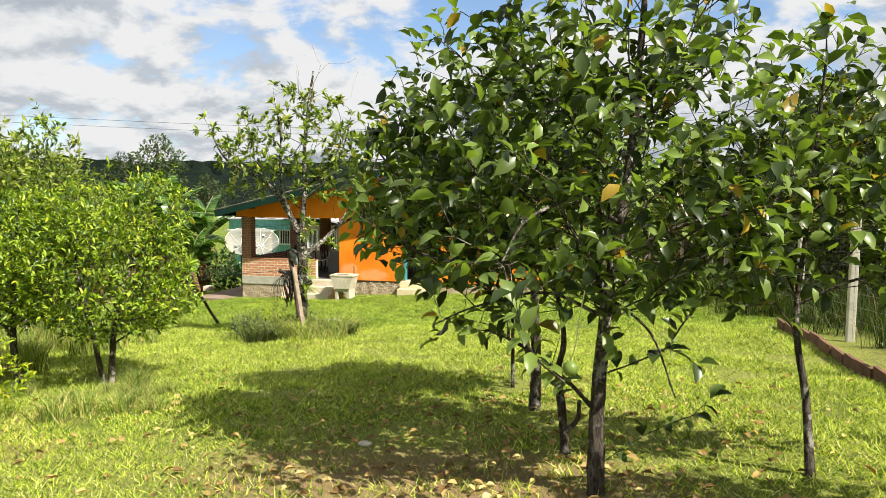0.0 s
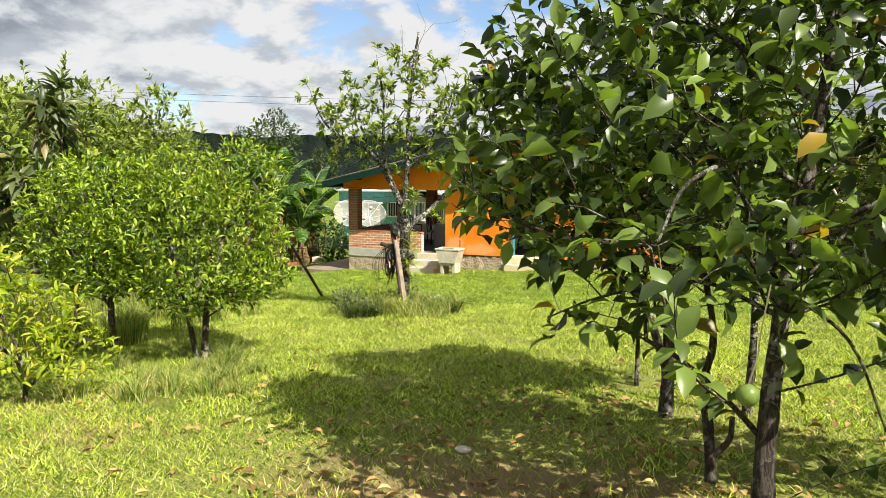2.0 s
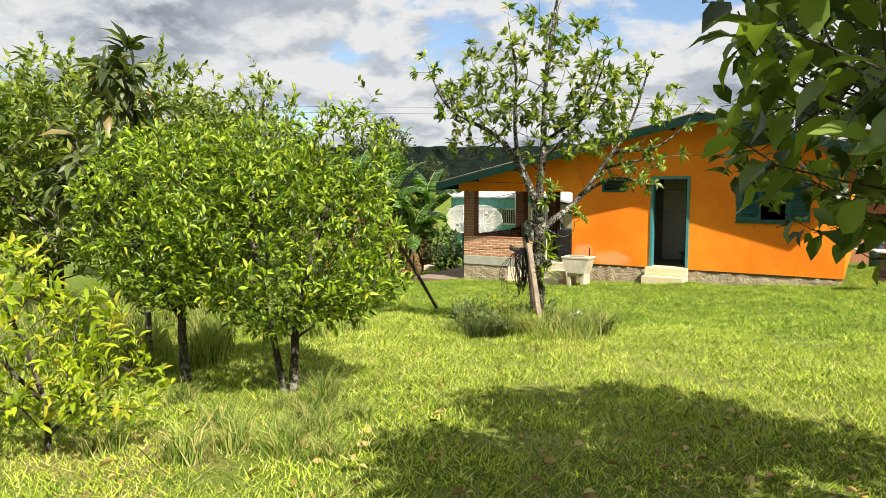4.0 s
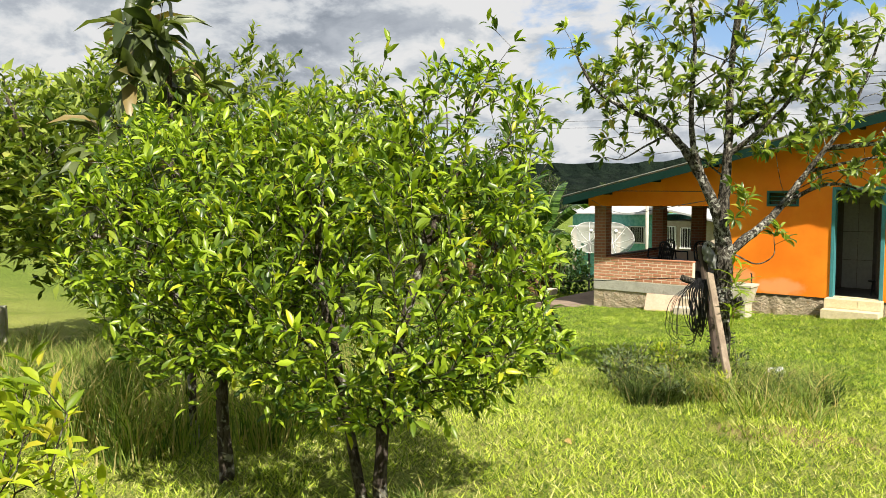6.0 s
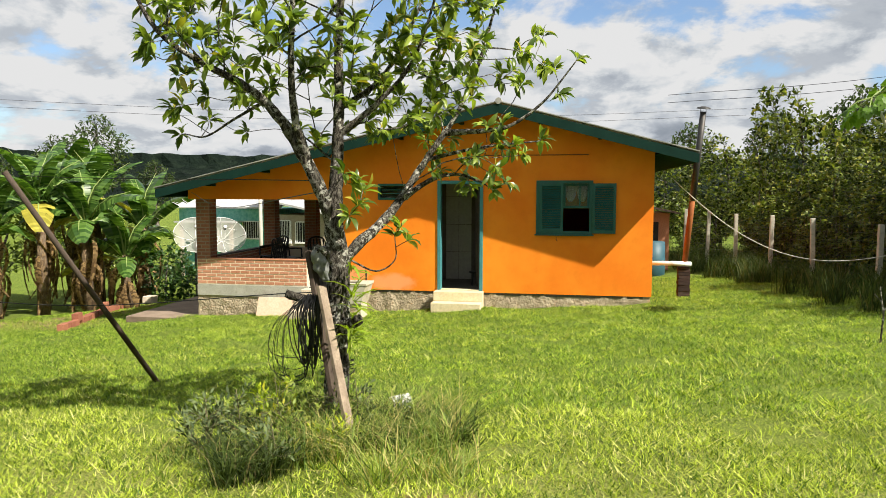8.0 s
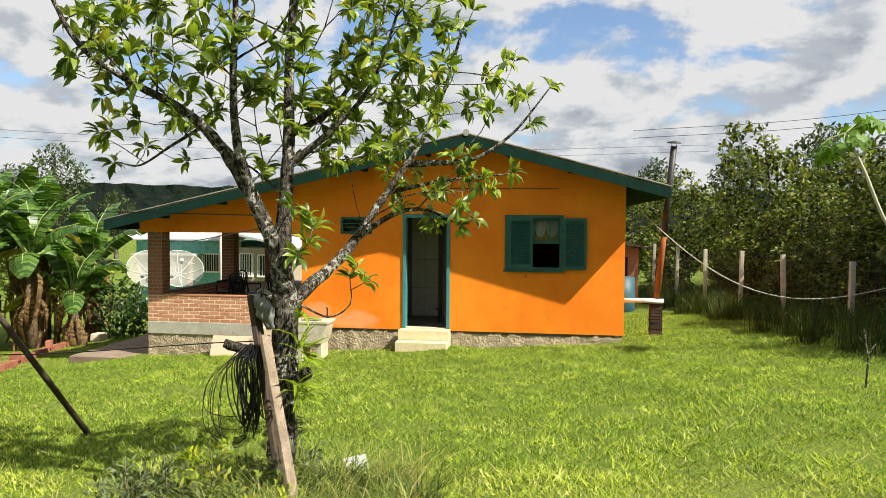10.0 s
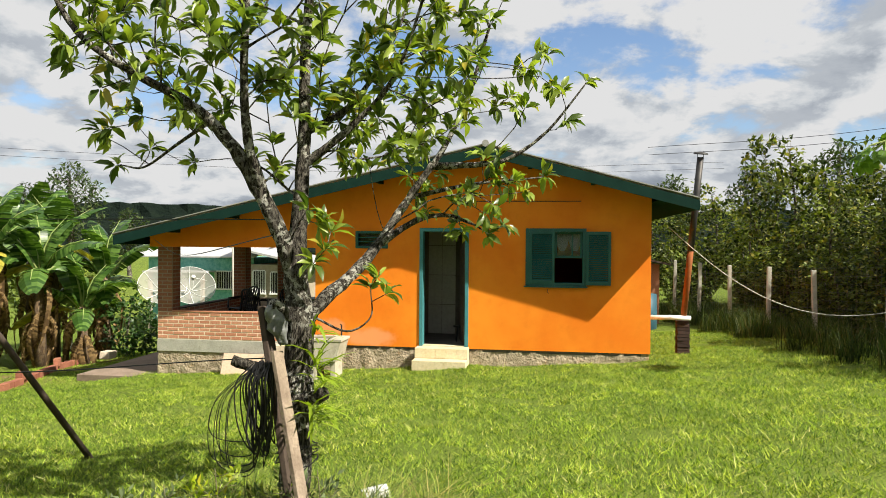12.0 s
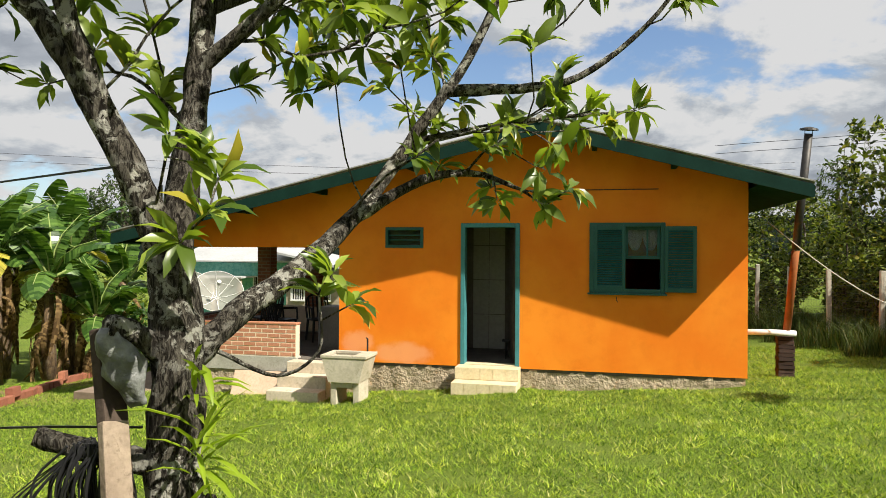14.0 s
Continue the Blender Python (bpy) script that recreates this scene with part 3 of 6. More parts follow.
M["tile"] = material("pale_wall_tile", two_tone((0.34, 0.34, 0.31), (0.40, 0.39, 0.36), 2, 20, 0.05, 0.001), 0.35)
build_walls()


def build_roof():
    """Two corrugated sheets, trimmed with green boards along the gable and the eaves."""
    y0, y1 = -0.75, HOUSE_BACK + 0.4
    for x_end, tag in ((0.655, "right"), (-9.70, "left")):
        n = int((y1 - y0) / 0.0295)
        verts, faces = [], []
        for i in range(n + 1):
            y = y0 + (y1 - y0) * i / n
            w = 0.018 * math.cos(i * math.tau / 6)
            for x in (RIDGE_X, x_end):
                z = roof_z(x)
                verts += [(x, y, z + w - 0.012), (x, y, z + w - 0.030)]
        for i in range(n):
            a = i * 4
            b = a + 4
            faces += [(a, a + 2, b + 2, b), (a + 1, b + 1, b + 3, a + 3), (a + 2, a + 3, b + 3, b + 2)]
        faces += [(0, 1, 3, 2)]
        ob = child("roof_sheet", mesh_of("roof_sheet", verts, faces, M["roof"]), house, "weathered grey corrugated fibre-cement roof sheet")
    bm = bmesh.new()
    tube(bm, [(RIDGE_X, y0 - 0.01, RIDGE_Z + 0.0), (RIDGE_X, y1, RIDGE_Z + 0.0)], 0.06, 10)
    part("ridge_cap", bm, M["roof"], house)
    bm = bmesh.new()
    prism(bm, [(RIDGE_X, RIDGE_Z - 0.045), (0.635, roof_z(0.635) - 0.045), (0.635, roof_z(0.635) - 0.215), (RIDGE_X, RIDGE_Z - 0.215)], y0 + 0.005, y0 + 0.03)
    part("fascia", bm, M["fascia_green"], house, "green painted gable board, darkened for shade")
    bm = bmesh.new()
    prism(bm, [(RIDGE_X - 0.002, RIDGE_Z - 0.045), (RIDGE_X - 0.002, RIDGE_Z - 0.215), (-9.67, roof_z(-9.67) - 0.215), (-9.67, roof_z(-9.67) - 0.045)], y0 + 0.005, y0 + 0.03)
    part("fascia", bm, M["fascia_green"], house, "green painted gable board, darkened for shade")
    bm = bmesh.new()
    box(bm, 0.637, 0.66, y0 + 0.03, y1 - 0.02, roof_z(0.64) - 0.20, roof_z(0.64) - 0.05)
    part("eave_board", bm, M["fascia_green"], house)
    bm = bmesh.new()
    box(bm, -9.695, -9.672, y0 + 0.03, y1 - 0.02, roof_z(-9.68) - 0.20, roof_z(-9.68) - 0.05)
    part("eave_board", bm, M["fascia_green"], house)
    # purlins that carry the overhang
    for x in (0.55, 0.10, -1.0, -2.1, -3.6, -4.8, -6.3, -7.6, -8.8, -9.55):
        z = roof_z(x) - 0.065
        part("purlin", boxes((x - 0.035, x + 0.035, y0 + 0.032, y1 - 0.05, z - 0.11, z)), M["fascia_green"], house)
    bm = bmesh.new()
    prism(bm, [(0.004, roof_z(0.0) - 0.20), (0.632, roof_z(0.632) - 0.19), (0.632, roof_z(0.632) - 0.205), (0.004, roof_z(0.0) - 0.215)], -0.70, y1 - 0.1)
    part("soffit", bm, M["soffit"], house, "dark green boarded soffit")


build_roof()


def build_openings():
    g, f = M["green_paint"], M["teal_frame"]
    # the open door: jambs, head and a leaf swung into the room
    door = part("door_frame", boxes((-4.085, -4.02, -0.025, 0.16, 0.03, 2.18), (-3.25, -3.185, -0.025, 0.16, 0.03, 2.18), (-4.02, -3.25, -0.025, 0.16, 2.115, 2.18), bevel=0.006), f, house,
                "teal painted door frame")
    part("door_leaf", boxes((-3.29, -3.25, 0.17, 0.95, 0.05, 2.10), (-3.30, -3.29, 0.28, 0.84, 0.25, 0.95), (-3.30, -3.29, 0.28, 0.84, 1.15, 1.95), bevel=0.004), M["dark_wood"], door, "open dark wooden door leaf").matrix_basis = Matrix.Translation((-3.27, 0.17, 0)) @ pose(0, 0, 0, 0, 0, 13) @ Matrix.Translation((3.27, -0.17, 0))
    part("threshold", boxes((-4.02, -3.25, -0.02, 0.15, 0.0, 0.045), bevel=0.005), M["cream"], door)
    # the small bathroom window
    sw = part("window_frame", boxes((-5.29, -4.68, -0.02, 0.10, 2.075, 2.12), (-5.29, -4.68, -0.02, 0.10, 1.80, 1.845), (-5.29, -5.245, -0.02, 0.10, 1.845, 2.075), (-4.725, -4.68, -0.02, 0.10, 1.845, 2.075),
                                     bevel=0.004), g, house, "small dark green tilting window")
    for i in range(2):
        part("sash_bar", boxes((-5.245, -4.725, 0.02, 0.05, 1.915 + 0.075 * i, 1.93 + 0.075 * i)), g, sw)
    part("pane", boxes((-5.245, -4.725, 0.055, 0.06, 1.845, 2.075)), M["glass"], sw)
    # the shuttered window
    wf = part("window_frame", boxes((-2.165, -2.10, -0.04, 0.14, 1.16, 2.18), (-1.17, -1.105, -0.04, 0.14, 1.16, 2.18), (-2.10, -1.17, -0.04, 0.14, 2.12, 2.18), (-2.10, -1.17, -0.04, 0.14, 1.16, 1.22), bevel=0.006),
              g, house, "green window frame with louvred shutters")
    part("sill", boxes((-2.19, -1.08, -0.07, 0.0, 1.135, 1.16), bevel=0.005), g, wf)
    sash = part("sash", boxes((-2.098, -1.172, 0.05, 0.09, 2.08, 2.118), (-2.098, -1.172, 0.05, 0.09, 1.655, 1.70), (-2.098, -2.06, 0.05, 0.09, 1.70, 2.08), (-1.21, -1.172, 0.05, 0.09, 1.70, 2.08),
                              (-1.655, -1.615, 0.05, 0.09, 1.70, 2.08), (-1.36, -1.335, 0.055, 0.085, 1.70, 2.08)), g, wf)
    part("pane", boxes((-2.06, -1.655, 0.068, 0.072, 1.70, 2.08)), M["glass"], wf)
    part("pane", boxes((-1.615, -1.36, 0.068, 0.072, 1.70, 2.08)), M["glass"], wf)
    part("pane", boxes((-1.335, -1.21, 0.068, 0.072, 1.70, 2.08)), M["glass"], wf)
    bm = bmesh.new()
    for c in (-1.52, -1.30):
        rows = []
        for k in range(9):
            z = 2.08 - 0.30 * k / 8
            half = 0.115 * math.sqrt(max(0.02, 1 - (k / 8.4) ** 2))
            rows.append([bm.verts.new((c + half * s, 0.115 + 0.012 * math.sin(s * 9 + k), z)) for s in np.linspace(-1, 1, 9)])
        for k in range(8):
            for i in range(8):
                bm.faces.new((rows[k][i], rows[k][i + 1], rows[k + 1][i + 1], rows[k + 1][i]))
    part("curtain", bm, M["lace"], wf, "white lace curtain")
    for x0, x1, y, z0, z1 in ((-2.10, -1.655, -0.045, 1.20, 2.135), (-1.115, -0.685, -0.075, 1.185, 2.125)):
        sh = part("shutter", boxes((x0, x0 + 0.05, y, y + 0.032, z0, z1), (x1 - 0.05, x1, y, y + 0.032, z0, z1), (x0 + 0.05, x1 - 0.05, y, y + 0.032, z0, z0 + 0.06),
                                   (x0 + 0.05, x1 - 0.05, y, y + 0.032, z1 - 0.06, z1), bevel=0.004), g, wf, "green louvred wooden shutter")
        me = mesh_of("slat", *box_data(x1 - x0 - 0.1, 0.036, 0.006), g)
        n = 24
        for i in range(n):
            z = z0 + 0.075 + (z1 - z0 - 0.15) * i / (n - 1)
            child("slat", me, sh, m=pose((x0 + x1) / 2, y + 0.016, z, 48))
    part("shutter_hook", tubes(([(-1.78, -0.03, 1.10), (-1.78, -0.075, 1.06), (-1.76, -0.03, 1.03)], 0.006), sides=5), M["dark_wood"], house)


M["glass"] = material("window_glass", two_tone((0.06, 0.07, 0.07), (0.07, 0.08, 0.08), 2, 9, 0.0, 0.001), 0.06, spec=0.8)
M["glass"].node_tree.nodes["Principled BSDF"].inputs["Alpha"].default_value = 0.35
M["lace"] = material("white_lace", two_tone((0.70, 0.70, 0.68), (0.78, 0.78, 0.76), 9, 120, 0.3, 0.003), 0.9)
build_openings()


def bricks_on(parent, x0, x1, z0, z1, y, axis, mats, course=0.072, length=0.215, proud=0.003, start=0):
    """Courses of bricks in running bond on a wall's face, each a piece of its own."""
    n = max(1, round((z1 - z0) / course))
    h = (z1 - z0) / n
    cache = {}
    for k in range(n):
        x = x0 - (length / 2 if (k + start) % 2 else 0.0)
        while x < x1 - 0.02:
            a, b = max(x, x0), min(x + length, x1)
            x += length
            w = b - a - 0.015
            if w < 0.03:
                continue
            key = round(w, 3)
            if key not in cache:
                bm = bmesh.new()
                box(bm, -w / 2, w / 2, 0, 0.03, -(h - 0.016) / 2, (h - 0.016) / 2)
                for v in bm.verts:
                    if v.co.y < 0.01:
                        v.co.x *= 1 - 0.006 / w
                        v.co.z *= 0.92
                me = bpy.data.meshes.new("brick")
                bm.to_mesh(me)
                bm.free()
                me.materials.append(mats)
                cache[key] = me
            c = (a + b) / 2
            jut = proud + random.uniform(-0.002, 0.003)
            z = z0 + h * (k + 0.5)
            if axis == "y":
                child("brick", cache[key], parent, m=pose(c, y - jut, z, 0, 0, random.uniform(-0.5, 0.5)))
            elif axis == "-y":
                child("brick", cache[key], parent, m=pose(c, y + jut, z, 0, 0, 180))
            elif axis == "x":
                child("brick", cache[key], parent, m=pose(y + jut, c, z, 0, 0, 90))
            else:
                child("brick", cache[key], parent, m=pose(y - jut, c, z, 0, 0, -90))


def build_porch():
    xl, xr, yb = -9.23, -6.80, 3.45
    bk = M["brick"]
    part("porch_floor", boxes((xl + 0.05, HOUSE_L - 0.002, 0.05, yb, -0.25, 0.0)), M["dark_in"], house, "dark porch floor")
    part("porch_base", boxes((xl - 0.005, xr + 0.02, -0.012, 0.16, -0.215, 0.022), (xl - 0.005, xl + 0.16, 0.163, yb + 0.15, -0.215, 0.022), (xl + 0.165, HOUSE_L - 0.003, yb, yb + 0.15, -0.215, 0.022), bevel=0.006),
         M["concrete"], house, "grey concrete ring beam")
    part("porch_plinth", plinth(xl, HOUSE_L - 0.02, 0.01, -0.216, -1.5), M["rough_plinth"], house, "rough ochre foundation wall", True)
    part("porch_plinth", boxes((xl, xl + 0.15, 0.215, yb + 0.14, -1.6, -0.216), (xl + 0.155, HOUSE_L, yb, yb + 0.14, -1.6, -0.216)), M["rough_plinth"], house)
    wall = part("porch_wall", boxes((xl, xr, 0.0, 0.14, 0.024, 0.545)), M["mortar"], house, "half-height brick wall with pale joints")
    part("wall_cap", boxes((xl + 0.303, xr + 0.01, -0.012, 0.155, 0.546, 0.575), bevel=0.005), bk, wall)
    side = part("porch_wall", boxes((xl, xl + 0.14, 0.143, yb + 0.14, 0.024, 0.545)), M["mortar"], house, "half-height brick wall")
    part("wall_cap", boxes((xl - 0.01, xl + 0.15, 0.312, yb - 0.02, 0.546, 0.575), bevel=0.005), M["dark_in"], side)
    rear = part("porch_wall", boxes((xl + 0.143, HOUSE_L - 0.003, yb, yb + 0.14, 0.024, 0.545)), M["mortar"], house, "half-height brick wall")
    cols = []
    for x, y in ((xl, 0.0), (xl, yb - 0.16), (-8.13, yb - 0.16)):
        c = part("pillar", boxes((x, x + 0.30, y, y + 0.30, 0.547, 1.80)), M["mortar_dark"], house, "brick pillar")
        cols.append((c, x, y))
    bricks_on(wall, xl, xr, 0.03, 0.545, 0.0, "y", bk)
    bricks_on(side, 0.30, yb, 0.03, 0.545, xl + 0.14, "x", bk)
    bricks_on(side, 0.0, yb, 0.03, 0.545, xl, "-x", bk)
    for c, x, y in cols:
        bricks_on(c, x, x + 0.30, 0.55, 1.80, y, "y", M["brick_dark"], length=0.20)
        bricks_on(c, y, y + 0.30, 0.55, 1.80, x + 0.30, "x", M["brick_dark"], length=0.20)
    part("porch_beam", boxes((PORCH_L + 0.17, HOUSE_L - 0.003, yb - 0.02, yb + 0.14, 1.80, 2.0)), M["dark_wood"], house)
    part("porch_beam", boxes((PORCH_L + 0.02, PORCH_L + 0.17, 0.153, yb + 0.12, 1.80, roof_z(PORCH_L) - 0.16)), M["dark_wood"], house)
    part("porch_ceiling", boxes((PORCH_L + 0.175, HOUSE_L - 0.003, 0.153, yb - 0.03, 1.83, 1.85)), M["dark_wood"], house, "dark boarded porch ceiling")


# mortar and brick in darker tones than the low porch walls
M["mortar_dark"] = material("darker_mortar", two_tone((0.30, 0.21, 0.16), (0.36, 0.27, 0.20), 6, 60, 0.4, 0.006), 0.95)
M["brick_dark"] = material("darker_brick", brick_look((0.26, 0.10, 0.065), (0.36, 0.15, 0.09)), 0.9, spec=0.15)
build_porch()


def build_steps():
    for name, label, x0, x1, mat, levels in (("porch_steps", "three worn concrete steps up to the porch", -6.80, -6.08, M["concrete_pale"], ((0.0, -0.28), (-0.17, -0.58), (-0.34, -0.88))),
                                             ("door_steps", "two cream tiled steps below the open door", -4.11, -3.16, M["cream"], ((0.035, -0.30), (-0.145, -0.58)))):
        b = base(name, (x0 + x1) / 2, 0, gz((x0 + x1) / 2, -0.5), 0, label, "steps")
        b.matrix_basis = Matrix()
        prev = -0.03
        for z, y in levels:
            s = 0.04 if name == "porch_steps" else 0.0
            part("step", boxes((x0 - s * abs(y) * 2, x1 + s, y, prev - 0.002, -0.9, z), bevel=0.012), mat, b)
            prev = y
        if name == "door_steps":
            for z, y in levels:
                for i in range(5):
                    part("tile", boxes((x0 + 0.004 + 0.189 * i, x0 + 0.187 + 0.189 * i, y - 0.006, y - 0.001, z - 0.17, z - 0.006)), mat, b)


M["concrete_pale"] = material("pale_concrete", two_tone((0.52, 0.44, 0.33), (0.66, 0.58, 0.46), 4, 30, 0.3, 0.006, stain=(0.34, 0.28, 0.20)), 0.95)
build_steps()

# ---- far land ----


def build_hills():
    """Wooded ridges round the valley: one uneven sheet with lumpy crowns."""
    verts, faces = [], []
    for ring, (dist, amp, low) in enumerate(((210, 6, 3), (290, 8, 9), (420, 10, 17))):
        n = 520
        o = len(verts)
        for i in range(n):
            a = math.tau * i / n
            d = Vector((math.cos(a), math.sin(a), 0))
            h = low + amp * (0.5 + 0.5 * noise.noise((d.x * 2.2 + ring * 7, d.y * 2.2, 1.3))) + 2.2 * noise.noise((d.x * 30, d.y * 30, ring)) + 2.4 * abs(noise.noise((d.x * 110, d.y * 110, ring)))
            for k, (f, dd) in enumerate(((-0.15, -40), (0.35, -22), (0.75, -8), (1.0, 0), (0.9, 12))):
                j = 1 + 0.02 * noise.noise((d.x * 60, d.y * 60, k))
                verts.append(tuple(d * (dist + dd) * j + Vector((0, 0, h * f))))
        for i in range(n):
            for k in range(4):
                a, b = o + i * 5 + k, o + ((i + 1) % n) * 5 + k
                faces.append((a, b, b + 1, a + 1))
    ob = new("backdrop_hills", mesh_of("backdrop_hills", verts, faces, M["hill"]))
    tagged(ob, "dark wooded hills along the horizon", "hills", kind="structure")


def hill_look(t, p):
    n1 = t.noise(t.pos, 0.12, 8.0, 0.65)
    n2 = t.noise(t.pos, 0.55, 6.0, 0.65)
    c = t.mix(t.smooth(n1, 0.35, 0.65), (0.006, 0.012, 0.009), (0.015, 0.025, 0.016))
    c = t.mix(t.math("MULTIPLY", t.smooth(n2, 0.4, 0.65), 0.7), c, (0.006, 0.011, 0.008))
    t.link(c, p.inputs["Base Color"])
    t.link(t.bump(n2, 1.0, 3.0), p.inputs["Normal"])


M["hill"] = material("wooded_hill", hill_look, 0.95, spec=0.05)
build_hills()

# ---- trees and bushes ----
BROAD = leaf_blade(0.108, 0.062, 0.20, 0.26, 0.10)
CITRUS = leaf_blade(0.078, 0.027, 0.26, 0.22, 0.06)
AVO = leaf_blade(0.148, 0.054, 0.20, 0.30, 0.10)
SLIM = slim_blade(0.12, 0.042)
LOQUAT = leaf_blade(0.27, 0.085, 0.25, 0.35, 0.04)
ROUND = slim_blade(0.13, 0.075)


def limb(r0, r1, *pts, root=True):
    return (pts, r0, r1, root)


def set_at(x, y, lift, limbs, blobs):
    """Moves a tree's limbs and crown to a new foot; only the foot itself keeps to the ground."""
    dx, dy = x - limbs[0][0][0][0], y - limbs[0][0][0][1]
    out = []
    for pts, r0, r1, root in limbs:
        out.append(([(p[0] + dx, p[1] + dy, p[2] + lift) for p in pts], r0, r1, root))
    foot = list(out[0][0])
    foot[0] = (x, y, gz(x, y) - 0.05)
    out[0] = (foot, *out[0][1:])
    return out, [(b[0] + dx, b[1] + dy, b[2] + lift, *b[3:]) for b in blobs]


FRUIT = (1.60, -16.20, 1.72)
M["fruit"] = material("green_fruit", two_tone((0.10, 0.16, 0.03), (0.16, 0.22, 0.05), 20, 90, 0.1, 0.001), 0.4)


def fruit_tree(label, x, y, limbs, blobs, n, seed, bark="bark_dark", lift=0.08, **kw):
    limbs, blobs = set_at(x, y, lift, limbs, blobs)
    opts = dict(per=3, group="broad-leaved fruit trees on the lawn", size=(0.6, 1.22), out=0.65, rise=-0.02, hollow=0.15, bend=0.16)
    opts.update(kw)
    return plant("fruit_tree", label, "tree", limbs, blobs, n, BROAD, M["leaf_broad"], M[bark], seed, **opts)


def build_fruit_trees():
    tree = fruit_tree("young fruit tree with broad dark leaves and a mottled straight trunk", 1.70, -15.47,
                      [limb(0.050, 0.012, (1.79, -15.6, 0.7), (1.79, -15.55, 1.2), (1.82, -15.48, 1.7), (1.89, -15.37, 2.2), (1.95, -15.27, 2.7), (2.0, -15.12, 3.5), (2.02, -15.1, 4.0), root=False),
                       limb(0.022, 0.005, (1.83, -15.46, 1.75), (1.55, -15.5, 1.95), (1.2, -15.55, 1.98), (0.85, -15.45, 2.0), (0.5, -15.3, 2.15)),
                       limb(0.014, 0.004, (1.90, -15.36, 2.2), (1.68, -15.8, 2.32), (1.5, -16.3, 2.25), (1.45, -16.68, 2.1)),
                       limb(0.012, 0.004, (1.82, -15.48, 1.7), (1.5, -15.45, 1.82), (1.1, -15.42, 1.72), (0.85, -15.4, 1.6)),
                       limb(0.018, 0.006, (1.87, -15.40, 2.0), (2.2, -15.5, 2.2), (2.6, -15.6, 2.3)),
                       limb(0.016, 0.005, (1.93, -15.3, 2.55), (1.5, -15.1, 2.9), (1.0, -15.0, 3.1)),
                       limb(0.016, 0.005, (1.95, -15.27, 2.75), (2.3, -15.0, 3.0), (2.6, -14.9, 3.3)),
                       limb(0.010, 0.004, (1.85, -15.45, 1.8), (2.05, -15.6, 1.65), (2.17, -15.7, 1.35))],
                      [(1.95, -15.3, 2.5, 1.0, 0.85, 0.8), (1.0, -15.25, 2.15, 0.55, 0.55, 0.45), (0.58, -15.25, 2.35, 0.32, 0.35, 0.38), (0.9, -15.05, 2.95, 0.50, 0.55, 0.5), (1.85, -15.15, 3.35, 0.75, 0.7, 0.6),
                       (1.4, -16.1, 2.3, 0.35, 0.32, 0.42), (1.45, -16.68, 2.05, 0.20, 0.16, 0.20), (1.12, -15.42, 1.74, 0.38, 0.42, 0.22), (1.7, -15.6, 1.75, 0.3, 0.35, 0.2), (2.17, -15.68, 1.42, 0.22, 0.15, 0.24)], 1120, 11, lift=0.1)
    fv = [(0.034 * math.sin(math.pi * i / 8) * math.cos(math.tau * k / 12), 0.034 * math.sin(math.pi * i / 8) * math.sin(math.tau * k / 12), -0.034 * math.cos(math.pi * i / 8)) for i in range(9) for k in range(12)]
    ff = [(i * 12 + k, i * 12 + (k + 1) % 12, (i + 1) * 12 + (k + 1) % 12, (i + 1) * 12 + k) for i in range(8) for k in range(12)]
    fruit = child("fruit", mesh_of("fruit", fv, ff, M["fruit"], True), tree, "small round green fruit", Matrix.Translation(Vector(FRUIT) - tree.matrix_basis.translation))
    part("stalk", tubes(([(0, 0, 0.03), (0.02, 0.02, 0.10), (0.03, 0.05, 0.20), (0.05, 0.10, 0.32)], 0.003), sides=4), M["twig"], fruit)
    fruit_tree("twin-stemmed fruit tree with broad dark leaves", 1.17, -13.55,
               [limb(0.052, 0.014, (1.32, -13.95, 0.56), (1.32, -13.92, 1.1), (1.30, -13.9, 1.6), (1.25, -13.9, 2.2), (1.2, -14.0, 3.0), root=False),
                limb(0.035, 0.010, (1.31, -13.93, 0.95), (1.18, -13.95, 1.35), (0.95, -13.9, 1.9), (0.6, -13.9, 2.4)),
                limb(0.018, 0.006, (1.28, -13.9, 1.8), (1.6, -13.7, 2.3), (1.9, -13.6, 2.8)),
                limb(0.014, 0.006, (1.27, -13.9, 2.0), (0.9, -13.5, 2.4), (0.7, -13.3, 2.7))],
               [(1.2, -13.9, 2.75, 0.95, 0.85, 0.75), (0.5, -13.8, 2.25, 0.55, 0.6, 0.6), (1.5, -13.5, 2.0, 0.6, 0.5, 0.4)], 760, 12)
    fruit_tree("thin crooked fruit tree with a cut side shoot", 1.50, -14.74,
               [limb(0.033, 0.010, (1.63, -15.03, 0.7), (1.60, -15.02, 1.0), (1.57, -15.0, 1.25), (1.60, -14.98, 1.5), (1.50, -14.9, 2.0), (1.45, -14.8, 2.6), root=False),
                limb(0.016, 0.005, (1.57, -15.0, 1.75), (1.1, -14.95, 2.15), (0.6, -14.95, 2.4), (0.3, -14.9, 2.7)),
                limb(0.018, 0.014, (1.62, -15.03, 0.86), (1.70, -15.05, 0.97), (1.71, -15.05, 1.09))],
               [(1.45, -14.7, 2.5, 0.6, 0.6, 0.6), (1.1, -14.7, 2.0, 0.4, 0.4, 0.35), (0.55, -14.95, 2.4, 0.5, 0.42, 0.5), (0.5, -14.9, 2.75, 0.35, 0.35, 0.35)], 390, 13)
